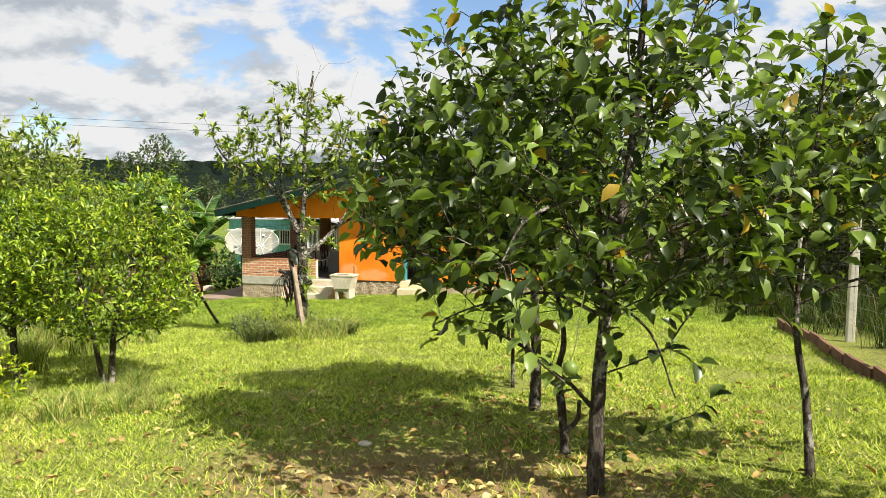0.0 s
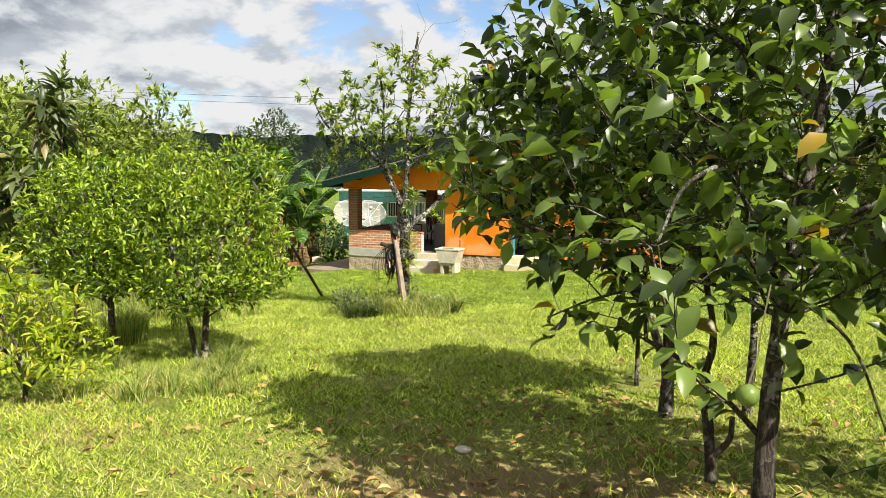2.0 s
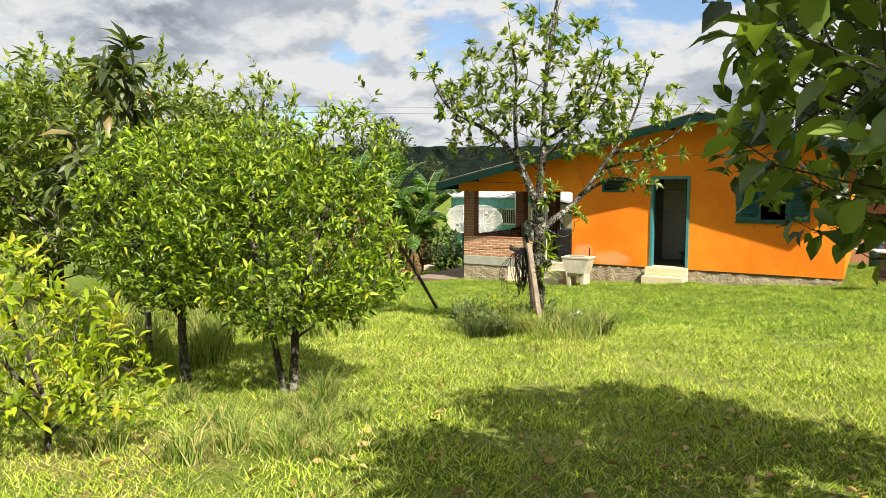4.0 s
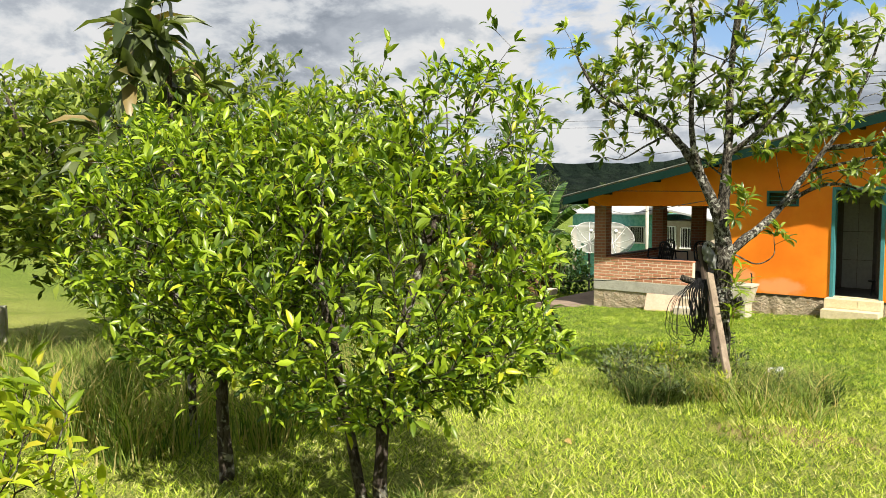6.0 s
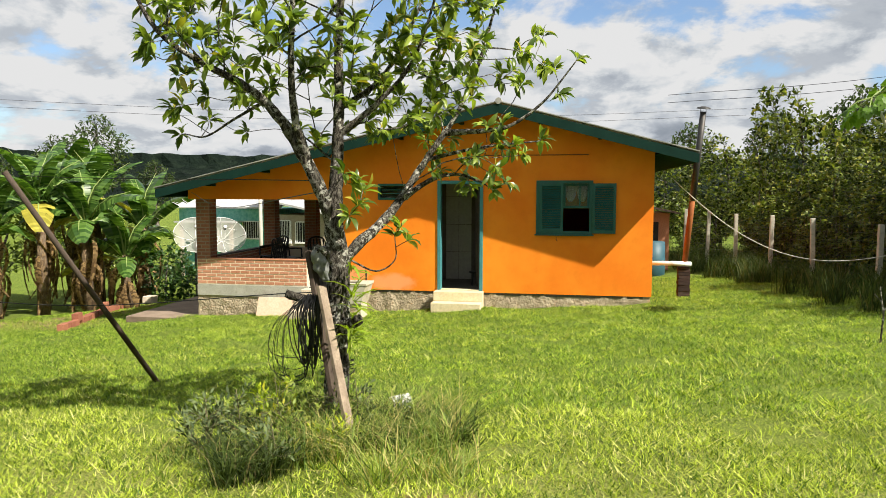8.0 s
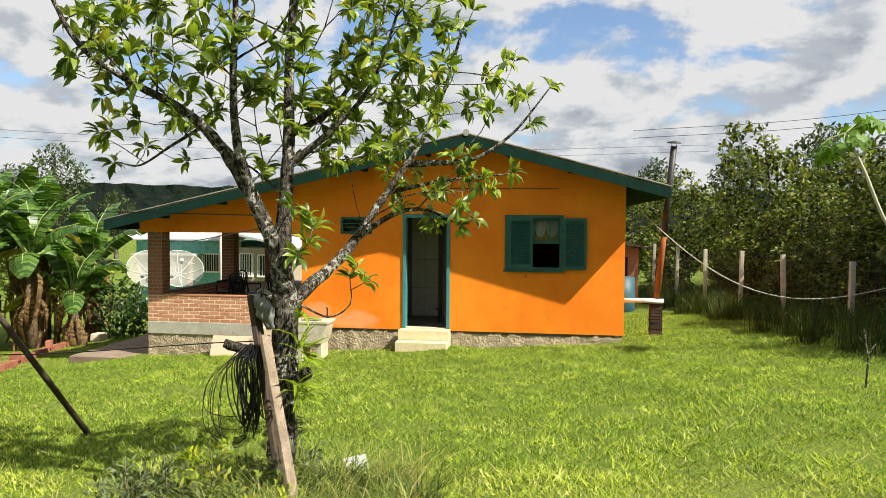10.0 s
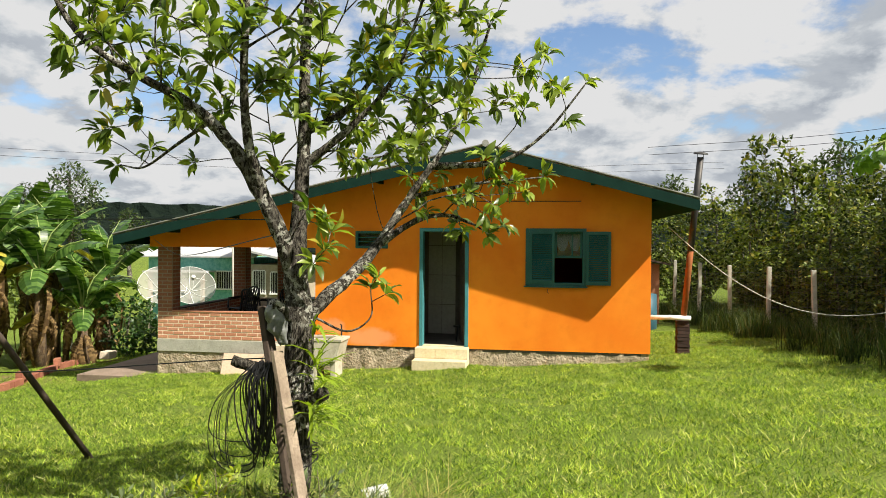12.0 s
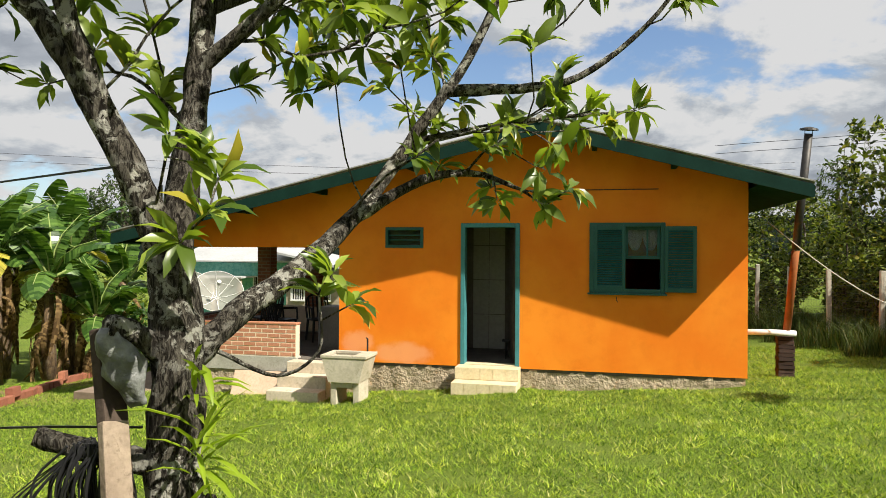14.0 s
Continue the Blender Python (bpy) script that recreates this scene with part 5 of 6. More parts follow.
def build_fence():
    f = base("fence", 4.3, -12, gz(4.3, -12), 0, "wire mesh fence on slim concrete posts", "fence")
    f.matrix_basis = Matrix()
    line = [(4.66, -17.6), (4.66, -14.95), (4.65, -12.3), (4.63, -9.67), (4.58, -7.4), (4.55, -5.3), (4.50, -3.0), (4.45, -0.9), (4.35, 1.2), (3.83, 3.24), (3.40, 5.0), (3.05, 7.1), (2.70, 9.3), (2.35, 11.4)]
    bm = bmesh.new()
    box(bm, -0.047, 0.047, -0.047, 0.047, -0.3, 1.52, bevel=0.012)
    me = bpy.data.meshes.new("post")
    bm.to_mesh(me)
    bm.free()
    me.materials.append(M["post"])
    rnd = random.Random(3)
    for x, y in line:
        z = 1.36 - 1.52 if y > 0 else gz(x, y)
        child("post", me, f, m=pose(x, y, max(z, gz(x, y) - 0.3) + rnd.uniform(-0.04, 0.04), rnd.uniform(-2, 2), rnd.uniform(-2, 2), rnd.uniform(-4, 4)))
    verts, faces = [], []

    def wire(pts, r):
        v, q = tube_data(pts, [r] * len(pts), 3, cap=False)
        o = len(verts)
        verts.extend(v)
        faces.extend(tuple(i + o for i in a) for a in q)

    for k in range(9):
        wire([(x, y, gz(x, y) + 0.12 + 0.165 * k) for x, y in line], 0.0022)
    for (x0, y0), (x1, y1) in zip(line, line[1:]):
        n = 16
        for i in range(n):
            t = (i + 0.5) / n
            x, y = x0 + (x1 - x0) * t, y0 + (y1 - y0) * t
            wire([(x, y, gz(x, y)), (x, y, gz(x, y) + 1.45)], 0.0018)
    ob = child("wire_mesh", mesh_of("wire_mesh", verts, faces, M["wire"]), f, "thin grey wire mesh")
    tagged(ob, kind="stuff")
    # the terracotta edging boards along the bed
    k = base("bed_edging", 4.2, -12, gz(4.2, -12), 0, "reddish-brown clay edging slabs along the fence bed", "edging")
    k.matrix_basis = Matrix()
    for i in range(17):
        y = -15.3 + 0.42 * i
        x = 4.09 + 0.01 * math.sin(i * 2.1)
        z = gz(x, y)
        part("edging_slab", boxes((-0.022, 0.022, -0.205, 0.205, -0.1, 0.17), bevel=0.006), M["clay"], k).matrix_basis = pose(x, y, z - 0.05 + 0.01 * math.sin(i * 1.7), 0, rnd.uniform(-5, 5), rnd.uniform(-2, 2))


M["post"] = material("pale_post", two_tone((0.46, 0.44, 0.36), (0.58, 0.55, 0.46), 5, 40, 0.4, 0.006, stain=(0.26, 0.25, 0.18)), 0.95)
M["wire"] = material("zinc_wire", two_tone((0.16, 0.16, 0.15), (0.22, 0.22, 0.21), 5, 40, 0.0, 0.001), 0.5, 0.6)
M["clay"] = material("clay_slab", two_tone((0.13, 0.07, 0.045), (0.22, 0.12, 0.075), 5, 40, 0.4, 0.005), 0.95)
build_fence()


def build_clothesline():
    pts = []
    a, b = Vector((0.46, 1.0, 2.23)), Vector((4.8, -1.2, 1.35))
    for i in range(25):
        t = i / 24
        p = a.lerp(b, t)
        p.z -= 1.15 * math.sin(math.pi * t) * (1 - 0.25 * t)
        pts.append(p)
    ob = part("clothesline", tubes((pts, 0.008), sides=5), M["rope"], None, smooth=True)
    tagged(ob, "pale sagging clothesline tied under the eave", "rope")
    c = base("stove_chimney", 0.76, 1.05, 0.5, 0, "leaning metal stove pipe, rusty orange below", "chimney")
    c.matrix_basis = Matrix()
    lo, hi = Vector((0.74, 1.03, 0.55)), Vector((0.95, 0.72, 3.50))
    part("pipe", tubes(([lo, lo.lerp(hi, 0.3), lo.lerp(hi, 0.42)], 0.055), sides=14), M["rust"], c, "rusty orange lower pipe", True)
    part("pipe", tubes(([lo.lerp(hi, 0.425), lo.lerp(hi, 0.7), hi], 0.058), sides=14), M["soot_metal"], c, "sooty grey upper pipe", True)
    up = (hi - lo).normalized()
    part("cap", tubes(([hi + up * 0.05, hi + up * 0.075, hi + up * 0.10], [0.13, 0.12, 0.03]), sides=14), M["soot_metal"], c, "flat rain cap")
    for s in (-0.05, 0.05):
        part("cap_bracket", tubes(([hi + Vector((s, 0, -0.02)), hi + Vector((s, 0, 0.06))], 0.006), sides=4), M["soot_metal"], c)
    part("drain_pipe", tubes(([(0.003, 0.95, 0.545), (0.5, 0.98, 0.55), (0.86, 1.0, 0.54)], 0.045), sides=12), M["white"], c, "white plastic pipe", True)
    p = base("brick_pier", 0.74, 1.12, gz(0.74, 1.12), 0, "pier of loosely stacked dark bricks beneath a stove pipe", "brick pier")
    p.matrix_basis = Matrix()
    rnd = random.Random(4)
    z0, z1 = -0.5, 0.485
    n = 16
    me = mesh_of("brick", *box_data(0.225, 0.215, (z1 - z0) / n - 0.009), M["brick_black"])
    for k in range(n):
        child("brick", me, p, m=pose(0.735 + rnd.uniform(-0.008, 0.008), 1.12 + rnd.uniform(-0.01, 0.01), z0 + (z1 - z0) * (k + 0.5) / n, 0, 0, rnd.uniform(-4, 4)))


M["rope"] = material("pale_rope", two_tone((0.50, 0.48, 0.42), (0.58, 0.56, 0.50), 20, 60, 0.1, 0.001), 0.8)
M["rust"] = material("rusty_metal", two_tone((0.26, 0.085, 0.025), (0.34, 0.12, 0.035), 5, 30, 0.3, 0.004, stain=(0.20, 0.08, 0.03)), 0.8, 0.2)
M["soot_metal"] = material("sooty_metal", two_tone((0.05, 0.05, 0.05), (0.09, 0.085, 0.08), 5, 30, 0.3, 0.003, stain=(0.14, 0.08, 0.05)), 0.55, 0.6)
M["brick_black"] = material("sooty_brick", brick_look((0.045, 0.032, 0.028), (0.085, 0.06, 0.05)), 0.95, spec=0.1)
build_clothesline()

# ---- beside the house ----


def build_wash_tank():
    t = base("wash_tank", -5.55, -0.9, gz(-5.55, -0.9), 0, "pale concrete laundry tank on a tapered stand by the steps", "wash tank")
    t.matrix_basis = Matrix()
    bm = bmesh.new()
    y0, y1, zb, zt = -1.12, -0.62, -0.06, 0.265
    out = [(-5.88, zt), (-5.23, zt), (-5.30, zb), (-5.80, zb)]
    th = 0.045
    box(bm, -5.90, -5.21, y0 - 0.01, y0 + 0.05, zt - 0.045, zt, bevel=0.008)
    box(bm, -5.90, -5.21, y1 - 0.05, y1 + 0.01, zt - 0.045, zt, bevel=0.008)
    box(bm, -5.90, -5.84, y0 + 0.052, y1 - 0.052, zt - 0.045, zt, bevel=0.008)
    box(bm, -5.42, -5.21, y0 + 0.052, y1 - 0.052, zt - 0.045, zt, bevel=0.008)
    prism(bm, [(-5.88, zt - 0.047), (-5.23, zt - 0.047), (-5.32, zb - 0.06), (-5.78, zb - 0.06)], y0, y0 + th)
    prism(bm, [(-5.88, zt - 0.047), (-5.23, zt - 0.047), (-5.32, zb - 0.06), (-5.78, zb - 0.06)], y1 - th, y1)
    prism(bm, [(-5.88, zt - 0.047), (-5.84, zt - 0.047), (-5.74, zb - 0.06), (-5.78, zb - 0.06)], y0 + th, y1 - th)
    prism(bm, [(-5.27, zt - 0.047), (-5.23, zt - 0.047), (-5.32, zb - 0.06), (-5.36, zb - 0.06)], y0 + th, y1 - th)
    box(bm, -5.76, -5.34, y0 + th, y1 - th, zb - 0.06, zb - 0.02)
    part("basin", bm, M["concrete_cream"], t)
    for x0 in (-5.76, -5.42):
        part("leg", boxes((x0, x0 + 0.09, y0 + 0.04, y1 - 0.04, -0.75, zb - 0.062), bevel=0.01), M["concrete_cream"], t)
    part("crossbar", boxes((-5.665, -5.425, y0 + 0.03, y0 + 0.08, -0.20, -0.122), bevel=0.005), M["concrete_cream"], t)
    part("tap", tubes(([(-5.36, -0.63, 0.262), (-5.36, -0.63, 0.45)], 0.014), ([(-5.36, -0.63, 0.45), (-5.36, -0.69, 0.47)], 0.01), sides=8), M["black"], t, "thin dark water tap")
    s = part("leaning_slab", boxes((-0.46, 0.46, -0.02, 0.02, -0.3, 0.24), bevel=0.006), M["slab"], None)
    s.matrix_basis = pose(-7.33, -0.22, -0.42, -24, 0, 2)
    tagged(s, "pinkish stone slab leaning on the foundation wall", "slab")
    p = part("paving_strip", boxes((-10.7, -9.26, -0.35, 3.6, -1.2, -0.66), bevel=0.01), M["paving"], None)
    tagged(p, "brown worn paving strip along the porch", "paving", kind="structure")
    b = part("panel", boxes((-6.74, -6.10, 0.75, 1.3, 0.0, 0.78), (-6.70, -6.14, 0.73, 0.75, 0.08, 0.70), bevel=0.01), M["grey_metal"], None)
    b.name = "washing_machine"
    tagged(b, "dark grey washing machine in the porch entrance", "washing machine")


M["concrete_cream"] = material("creamy_concrete", two_tone((0.44, 0.40, 0.30), (0.55, 0.50, 0.40), 4, 30, 0.25, 0.004, stain=(0.27, 0.25, 0.17)), 0.9)
M["paving"] = material("brown_paving", two_tone((0.20, 0.15, 0.11), (0.28, 0.21, 0.16), 3, 30, 0.3, 0.006), 0.95)
M["grey_metal"] = material("grey_enamel", two_tone((0.10, 0.10, 0.11), (0.14, 0.14, 0.15), 3, 30, 0.05, 0.002), 0.4)
build_wash_tank()


def build_chairs():
    ch = base("plastic_chair", -8.0, 1.9, 0.0, 0, "dark plastic armchair on the porch", "chair", "chairs on the porch")
    dk = M["black"]
    part("seat", boxes((-0.22, 0.22, -0.22, 0.22, 0.40, 0.43), bevel=0.01), dk, ch)
    for x in (-0.2, 0.2):
        for y in (-0.2, 0.2):
            part("leg", tubes(([(x * 1.15, y * 1.15, 0), (x, y, 0.41)], [0.02, 0.025]), sides=6), dk, ch)
        part("armrest", tubes(([(x * 1.15, -0.22, 0.42), (x * 1.2, -0.2, 0.64), (x * 1.2, 0.2, 0.66), (x, 0.25, 0.66)], 0.02), sides=6), dk, ch)
    back = bmesh.new()
    for i in range(5):
        x = -0.16 + 0.08 * i
        tube(back, [(x, 0.21, 0.42), (x * 1.05, 0.26, 0.65), (x * 1.0, 0.31, 0.84 - 1.2 * x * x)], 0.017, 5)
    tube(back, curve_points([(-0.21, 0.22, 0.42), (-0.22, 0.28, 0.7), (-0.15, 0.31, 0.84), (0, 0.32, 0.88), (0.15, 0.31, 0.84), (0.22, 0.28, 0.7), (0.21, 0.22, 0.42)], 4), 0.02, 6)
    part("backrest", back, dk, ch)
    for x, y, r in ((-7.3, 2.2, 40), (-8.55, 2.3, -30)):
        copy_thing(ch, pose(x, y, 0, 0, 0, r))
    ch.matrix_basis = pose(-8.0, 1.9, 0, 0, 0, 150)
    s = base("stool", -3.45, 0.75, 0.03, 10, "small black stool inside the doorway", "stool")
    part("seat", tubes(([(0, 0, 0.27), (0, 0, 0.30)], 0.11), sides=12), dk, s)
    for a in range(3):
        c, q = math.cos(a * 2.1), math.sin(a * 2.1)
        part("leg", tubes(([(0.10 * c, 0.10 * q, 0), (0.05 * c, 0.05 * q, 0.27)], 0.012), sides=5), dk, s)


build_chairs()


def build_dish(x, y, z, rz):
    d = base("satellite_dish", x, y, gz(x, y), rz, "large round mesh satellite dish on a pole", "dish", "satellite dishes beyond the porch")
    zc = z - gz(x, y)
    tilt = pose(0, 0, zc, 50, 0, 0)
    bm = bmesh.new()
    R, n, k = 0.64, 36, 6
    prev = None
    for i in range(k + 1):
        r = R * i / k
        h = 0.30 * (i / k) ** 2
        if i == 0:
            ring = [bm.verts.new(tilt @ Vector((0, 0, 0)))]
        else:
            ring = [bm.verts.new(tilt @ Vector((r * math.cos(math.tau * j / n), r * math.sin(math.tau * j / n), h))) for j in range(n)]
        if prev:
            for j in range(n):
                if len(prev) == 1:
                    bm.faces.new((prev[0], ring[j], ring[(j + 1) % n]))
                else:
                    bm.faces.new((prev[j], ring[j], ring[(j + 1) % n], prev[(j + 1) % n]))
        prev = ring
    part("bowl", bm, M["mesh_dish"], d, "pale perforated bowl", True)
    for j in range(8):
        a = math.tau * j / 8
        part("rib", tubes(([tilt @ Vector((r * math.cos(a), r * math.sin(a), 0.30 * (r / R) ** 2 + 0.008)) for r in (0.02, 0.22, 0.43, R)], 0.008), sides=5), M["mesh_rib"], d)
    part("rim", tubes(([tilt @ Vector((R * math.cos(math.tau * j / n), R * math.sin(math.tau * j / n), 0.30)) for j in range(n + 1)], 0.008), sides=5), M["mesh_rib"], d)
    for j in range(3):
        a = math.tau * j / 3 + 0.5
        part("strut", tubes(([tilt @ Vector((0.50 * math.cos(a), 0.50 * math.sin(a), 0.18)), tilt @ Vector((0.03 * math.cos(a), 0.03 * math.sin(a), 0.62))], 0.005), sides=4), M["white"], d)
    part("feed", tubes(([tilt @ Vector((0, 0, 0.58)), tilt @ Vector((0, 0, 0.70))], 0.05), sides=10), M["white"], d)
    part("pole", tubes(([(0, 0.1, -0.2), (0, 0.1, zc - 0.05), (0, 0.02, zc)], 0.04), sides=8), M["soot_metal"], d)
    return d


def mesh_dish(t, p):
    p.inputs["Base Color"].default_value = (0.62, 0.62, 0.58, 1)
    n = t.noise(t.pos, 3.0, 4.0)
    t.link(t.mix(n, (0.36, 0.35, 0.31), (0.46, 0.45, 0.41)), p.inputs["Base Color"])
    p.inputs["Alpha"].default_value = 0.48


M["mesh_dish"] = material("dish_mesh", mesh_dish, 0.6)
M["mesh_rib"] = material("dish_rib", two_tone((0.70, 0.70, 0.67), (0.78, 0.78, 0.75), 5, 30, 0.1, 0.002), 0.5)
build_dish(-11.66, 5.7, 0.50, 38)
build_dish(-12.45, 5.6, 0.50, 34)


def build_neighbour():
    h = base("neighbour_house", -15.5, 16, gz(-15.5, 16), 0, "teal and beige house with pale metal roofs, beyond the porch", "house")
    h.matrix_basis = Matrix()
    te = M["teal_wall"]
    part("wall", boxes((-18.0, -13.45, 14.0, 18.0, -2.0, 1.22)), te, h, "teal rendered wall")
    part("wall", boxes((-13.44, -11.2, 13.4, 17.0, -2.0, 1.0)), M["beige_wall"], h, "beige rendered wall")
    for x0, x1, z0, z1, y0, y1 in ((-18.4, -13.2, 1.25, 1.95, 13.5, 16.2),):
        bm = bmesh.new()
        v = [bm.verts.new(c) for c in ((x0, y0, z0), (x1, y0, z0), (x1, y1, z1), (x0, y1, z1), (x0, y0, z0 + 0.05), (x1, y0, z0 + 0.05), (x1, y1, z1 + 0.05), (x0, y1, z1 + 0.05))]
        for q in ((0, 3, 2, 1), (4, 5, 6, 7), (0, 1, 5, 4), (1, 2, 6, 5), (2, 3, 7, 6), (3, 0, 4, 7)):
            bm.faces.new([v[i] for i in q])
        part("roof", bm, M["pale_roof"], h, "pale metal roof")
    bm = bmesh.new()
    prism(bm, [(-14.2, 1.78), (-10.6, 1.02), (-10.6, 0.94), (-14.2, 1.70)], 12.9, 17.2)
    part("roof", bm, M["pale_roof"], h, "pale metal roof")
    part("roof", boxes((-17.6, -15.0, 12.9, 13.9, 0.66, 0.72)), M["pale_roof"], h, "flat porch roof")
    for x in (-17.4, -16.3, -15.2):
        part("porch_post", boxes((x, x + 0.12, 13.0, 13.12, -2.0, 0.655)), M["beige_wall"], h)
    for x0, x1, z0, z1, y in ((-15.05, -14.35, 0.0, 0.68, 13.97), (-13.2, -12.7, -0.1, 0.75, 13.37), (-12.45, -11.7, -0.1, 0.7, 13.37)):
        w = part("window", boxes((x0, x1, y, y + 0.02, z0, z1)), M["black"], h, "dark window")
        part("frame", boxes((x0 - 0.04, x0, y - 0.03, y, z0, z1), (x1, x1 + 0.04, y - 0.03, y, z0, z1), (x0, x1, y - 0.03, y, z1, z1 + 0.04), (x0 - 0.05, x1 + 0.05, y - 0.06, y, z0 - 0.06, z0)), M["white"], w)
        for i in range(7):
            x = x0 + (x1 - x0) * (i + 0.5) / 7
            part("bar", tubes(([(x, y - 0.02, z0), (x, y - 0.02, z1)], 0.012), sides=4), M["white"], w)
    u = part("utility_pole", tubes(([(-13.35, 12.0, -1.9), (-13.35, 12.0, 1.74)], 0.07), sides=10), M["concrete"], None, smooth=True)
    tagged(u, "thin grey concrete pole by the neighbouring house", "pole")
    s = base("brick_shed", 0.9, 9.5, gz(0.9, 9.5), 0, "small brick shed with a sloping roof behind the house", "shed")
    s.matrix_basis = Matrix()
    part("wall", boxes((-2.0, 1.55, 9.3, 9.45, -1.0, 1.3)), M["brick"], s, "raw hollow-brick wall")
    part("wall", boxes((1.40, 1.55, 9.453, 12.0, -1.0, 1.3)), M["brick"], s)
    part("opening", boxes((0.55, 1.22, 9.26, 9.298, 0.35, 1.02)), M["black"], s, "dark window opening")
    bm = bmesh.new()
    prism(bm, [(-2.2, 2.2), (1.85, 1.33), (1.85, 1.27), (-2.2, 2.14)], 9.0, 12.2)
    part("roof", bm, M["dark_wood"], s, "dark sheet roof")
    wb = part("water_barrel", tubes(([(0.80, 7.2, -0.7), (0.80, 7.2, -0.1), (0.80, 7.2, 0.55)], [0.36, 0.38, 0.36]), sides=20), M["blue_barrel"], None, smooth=True)
    tagged(wb, "blue plastic water barrel behind the house", "barrel")


def speckle(a, b):
    def build(t, p):
        n = t.noise(t.pos, 7.0, 7.0, 0.7)
        t.link(t.mix(t.smooth(n, 0.35, 0.65), a, b), p.inputs["Base Color"])

    return build


M["teal_wall"] = material("teal_render", speckle((0.10, 0.34, 0.30), (0.22, 0.50, 0.45)), 0.9)
M["beige_wall"] = material("beige_render", speckle((0.30, 0.25, 0.19), (0.38, 0.32, 0.25)), 0.9)
M["pale_roof"] = material("pale_metal_roof", two_tone((0.42, 0.43, 0.43), (0.52, 0.52, 0.52), 1, 12, 0.1, 0.004), 0.5, 0.1)
M["blue_barrel"] = material("blue_plastic", two_tone((0.03, 0.085, 0.115), (0.045, 0.12, 0.15), 3, 12, 0.1, 0.003), 0.5)
build_neighbour()

# ---- bananas and the corner by the porch ----


def banana_leaf(length, width, seed, dry=False):
    """An arching blade, folded along its rib and torn into strips along the veins."""
    rnd = random.Random(seed)
    n = 30
    bm = bmesh.new()
    for s in (-1, 1):
        gap, hang = 0.0, 0.0
        for i in range(n):
            t0, t1 = i / n, (i + 1) / n
            if rnd.random() < (0.30 if not dry else 0.55):
                gap, hang = rnd.uniform(0.15, 0.45), rnd.uniform(0.0, 0.55)
            corner = []
            for k, t in ((0, t0), (1, t1)):
                x = length * (0.10 + 0.86 * t)
                z = length * (0.45 * t - 0.62 * t * t) if not dry else length * (0.55 * t - 1.5 * t * t)
                w = width * math.sin(math.pi * min(1.0, t * 0.94 + 0.04)) ** 0.55
                shift = 0.10 * w + (0.0 if k == 0 else -gap * length / n)
                for f in (0.0, 0.5, 1.0):
                    drop = (0.24 * f - (0.30 + hang) * f * f) * w
                    corner.append(bm.verts.new((x + shift * f, s * w * f * (1 - 0.25 * hang * f), z + drop)))
            gap = 0.0
            for f in (0, 1):
                q = (corner[f], corner[3 + f], corner[4 + f], corner[1 + f])
                bm.faces.new(q if s > 0 else q[::-1])
    return bm


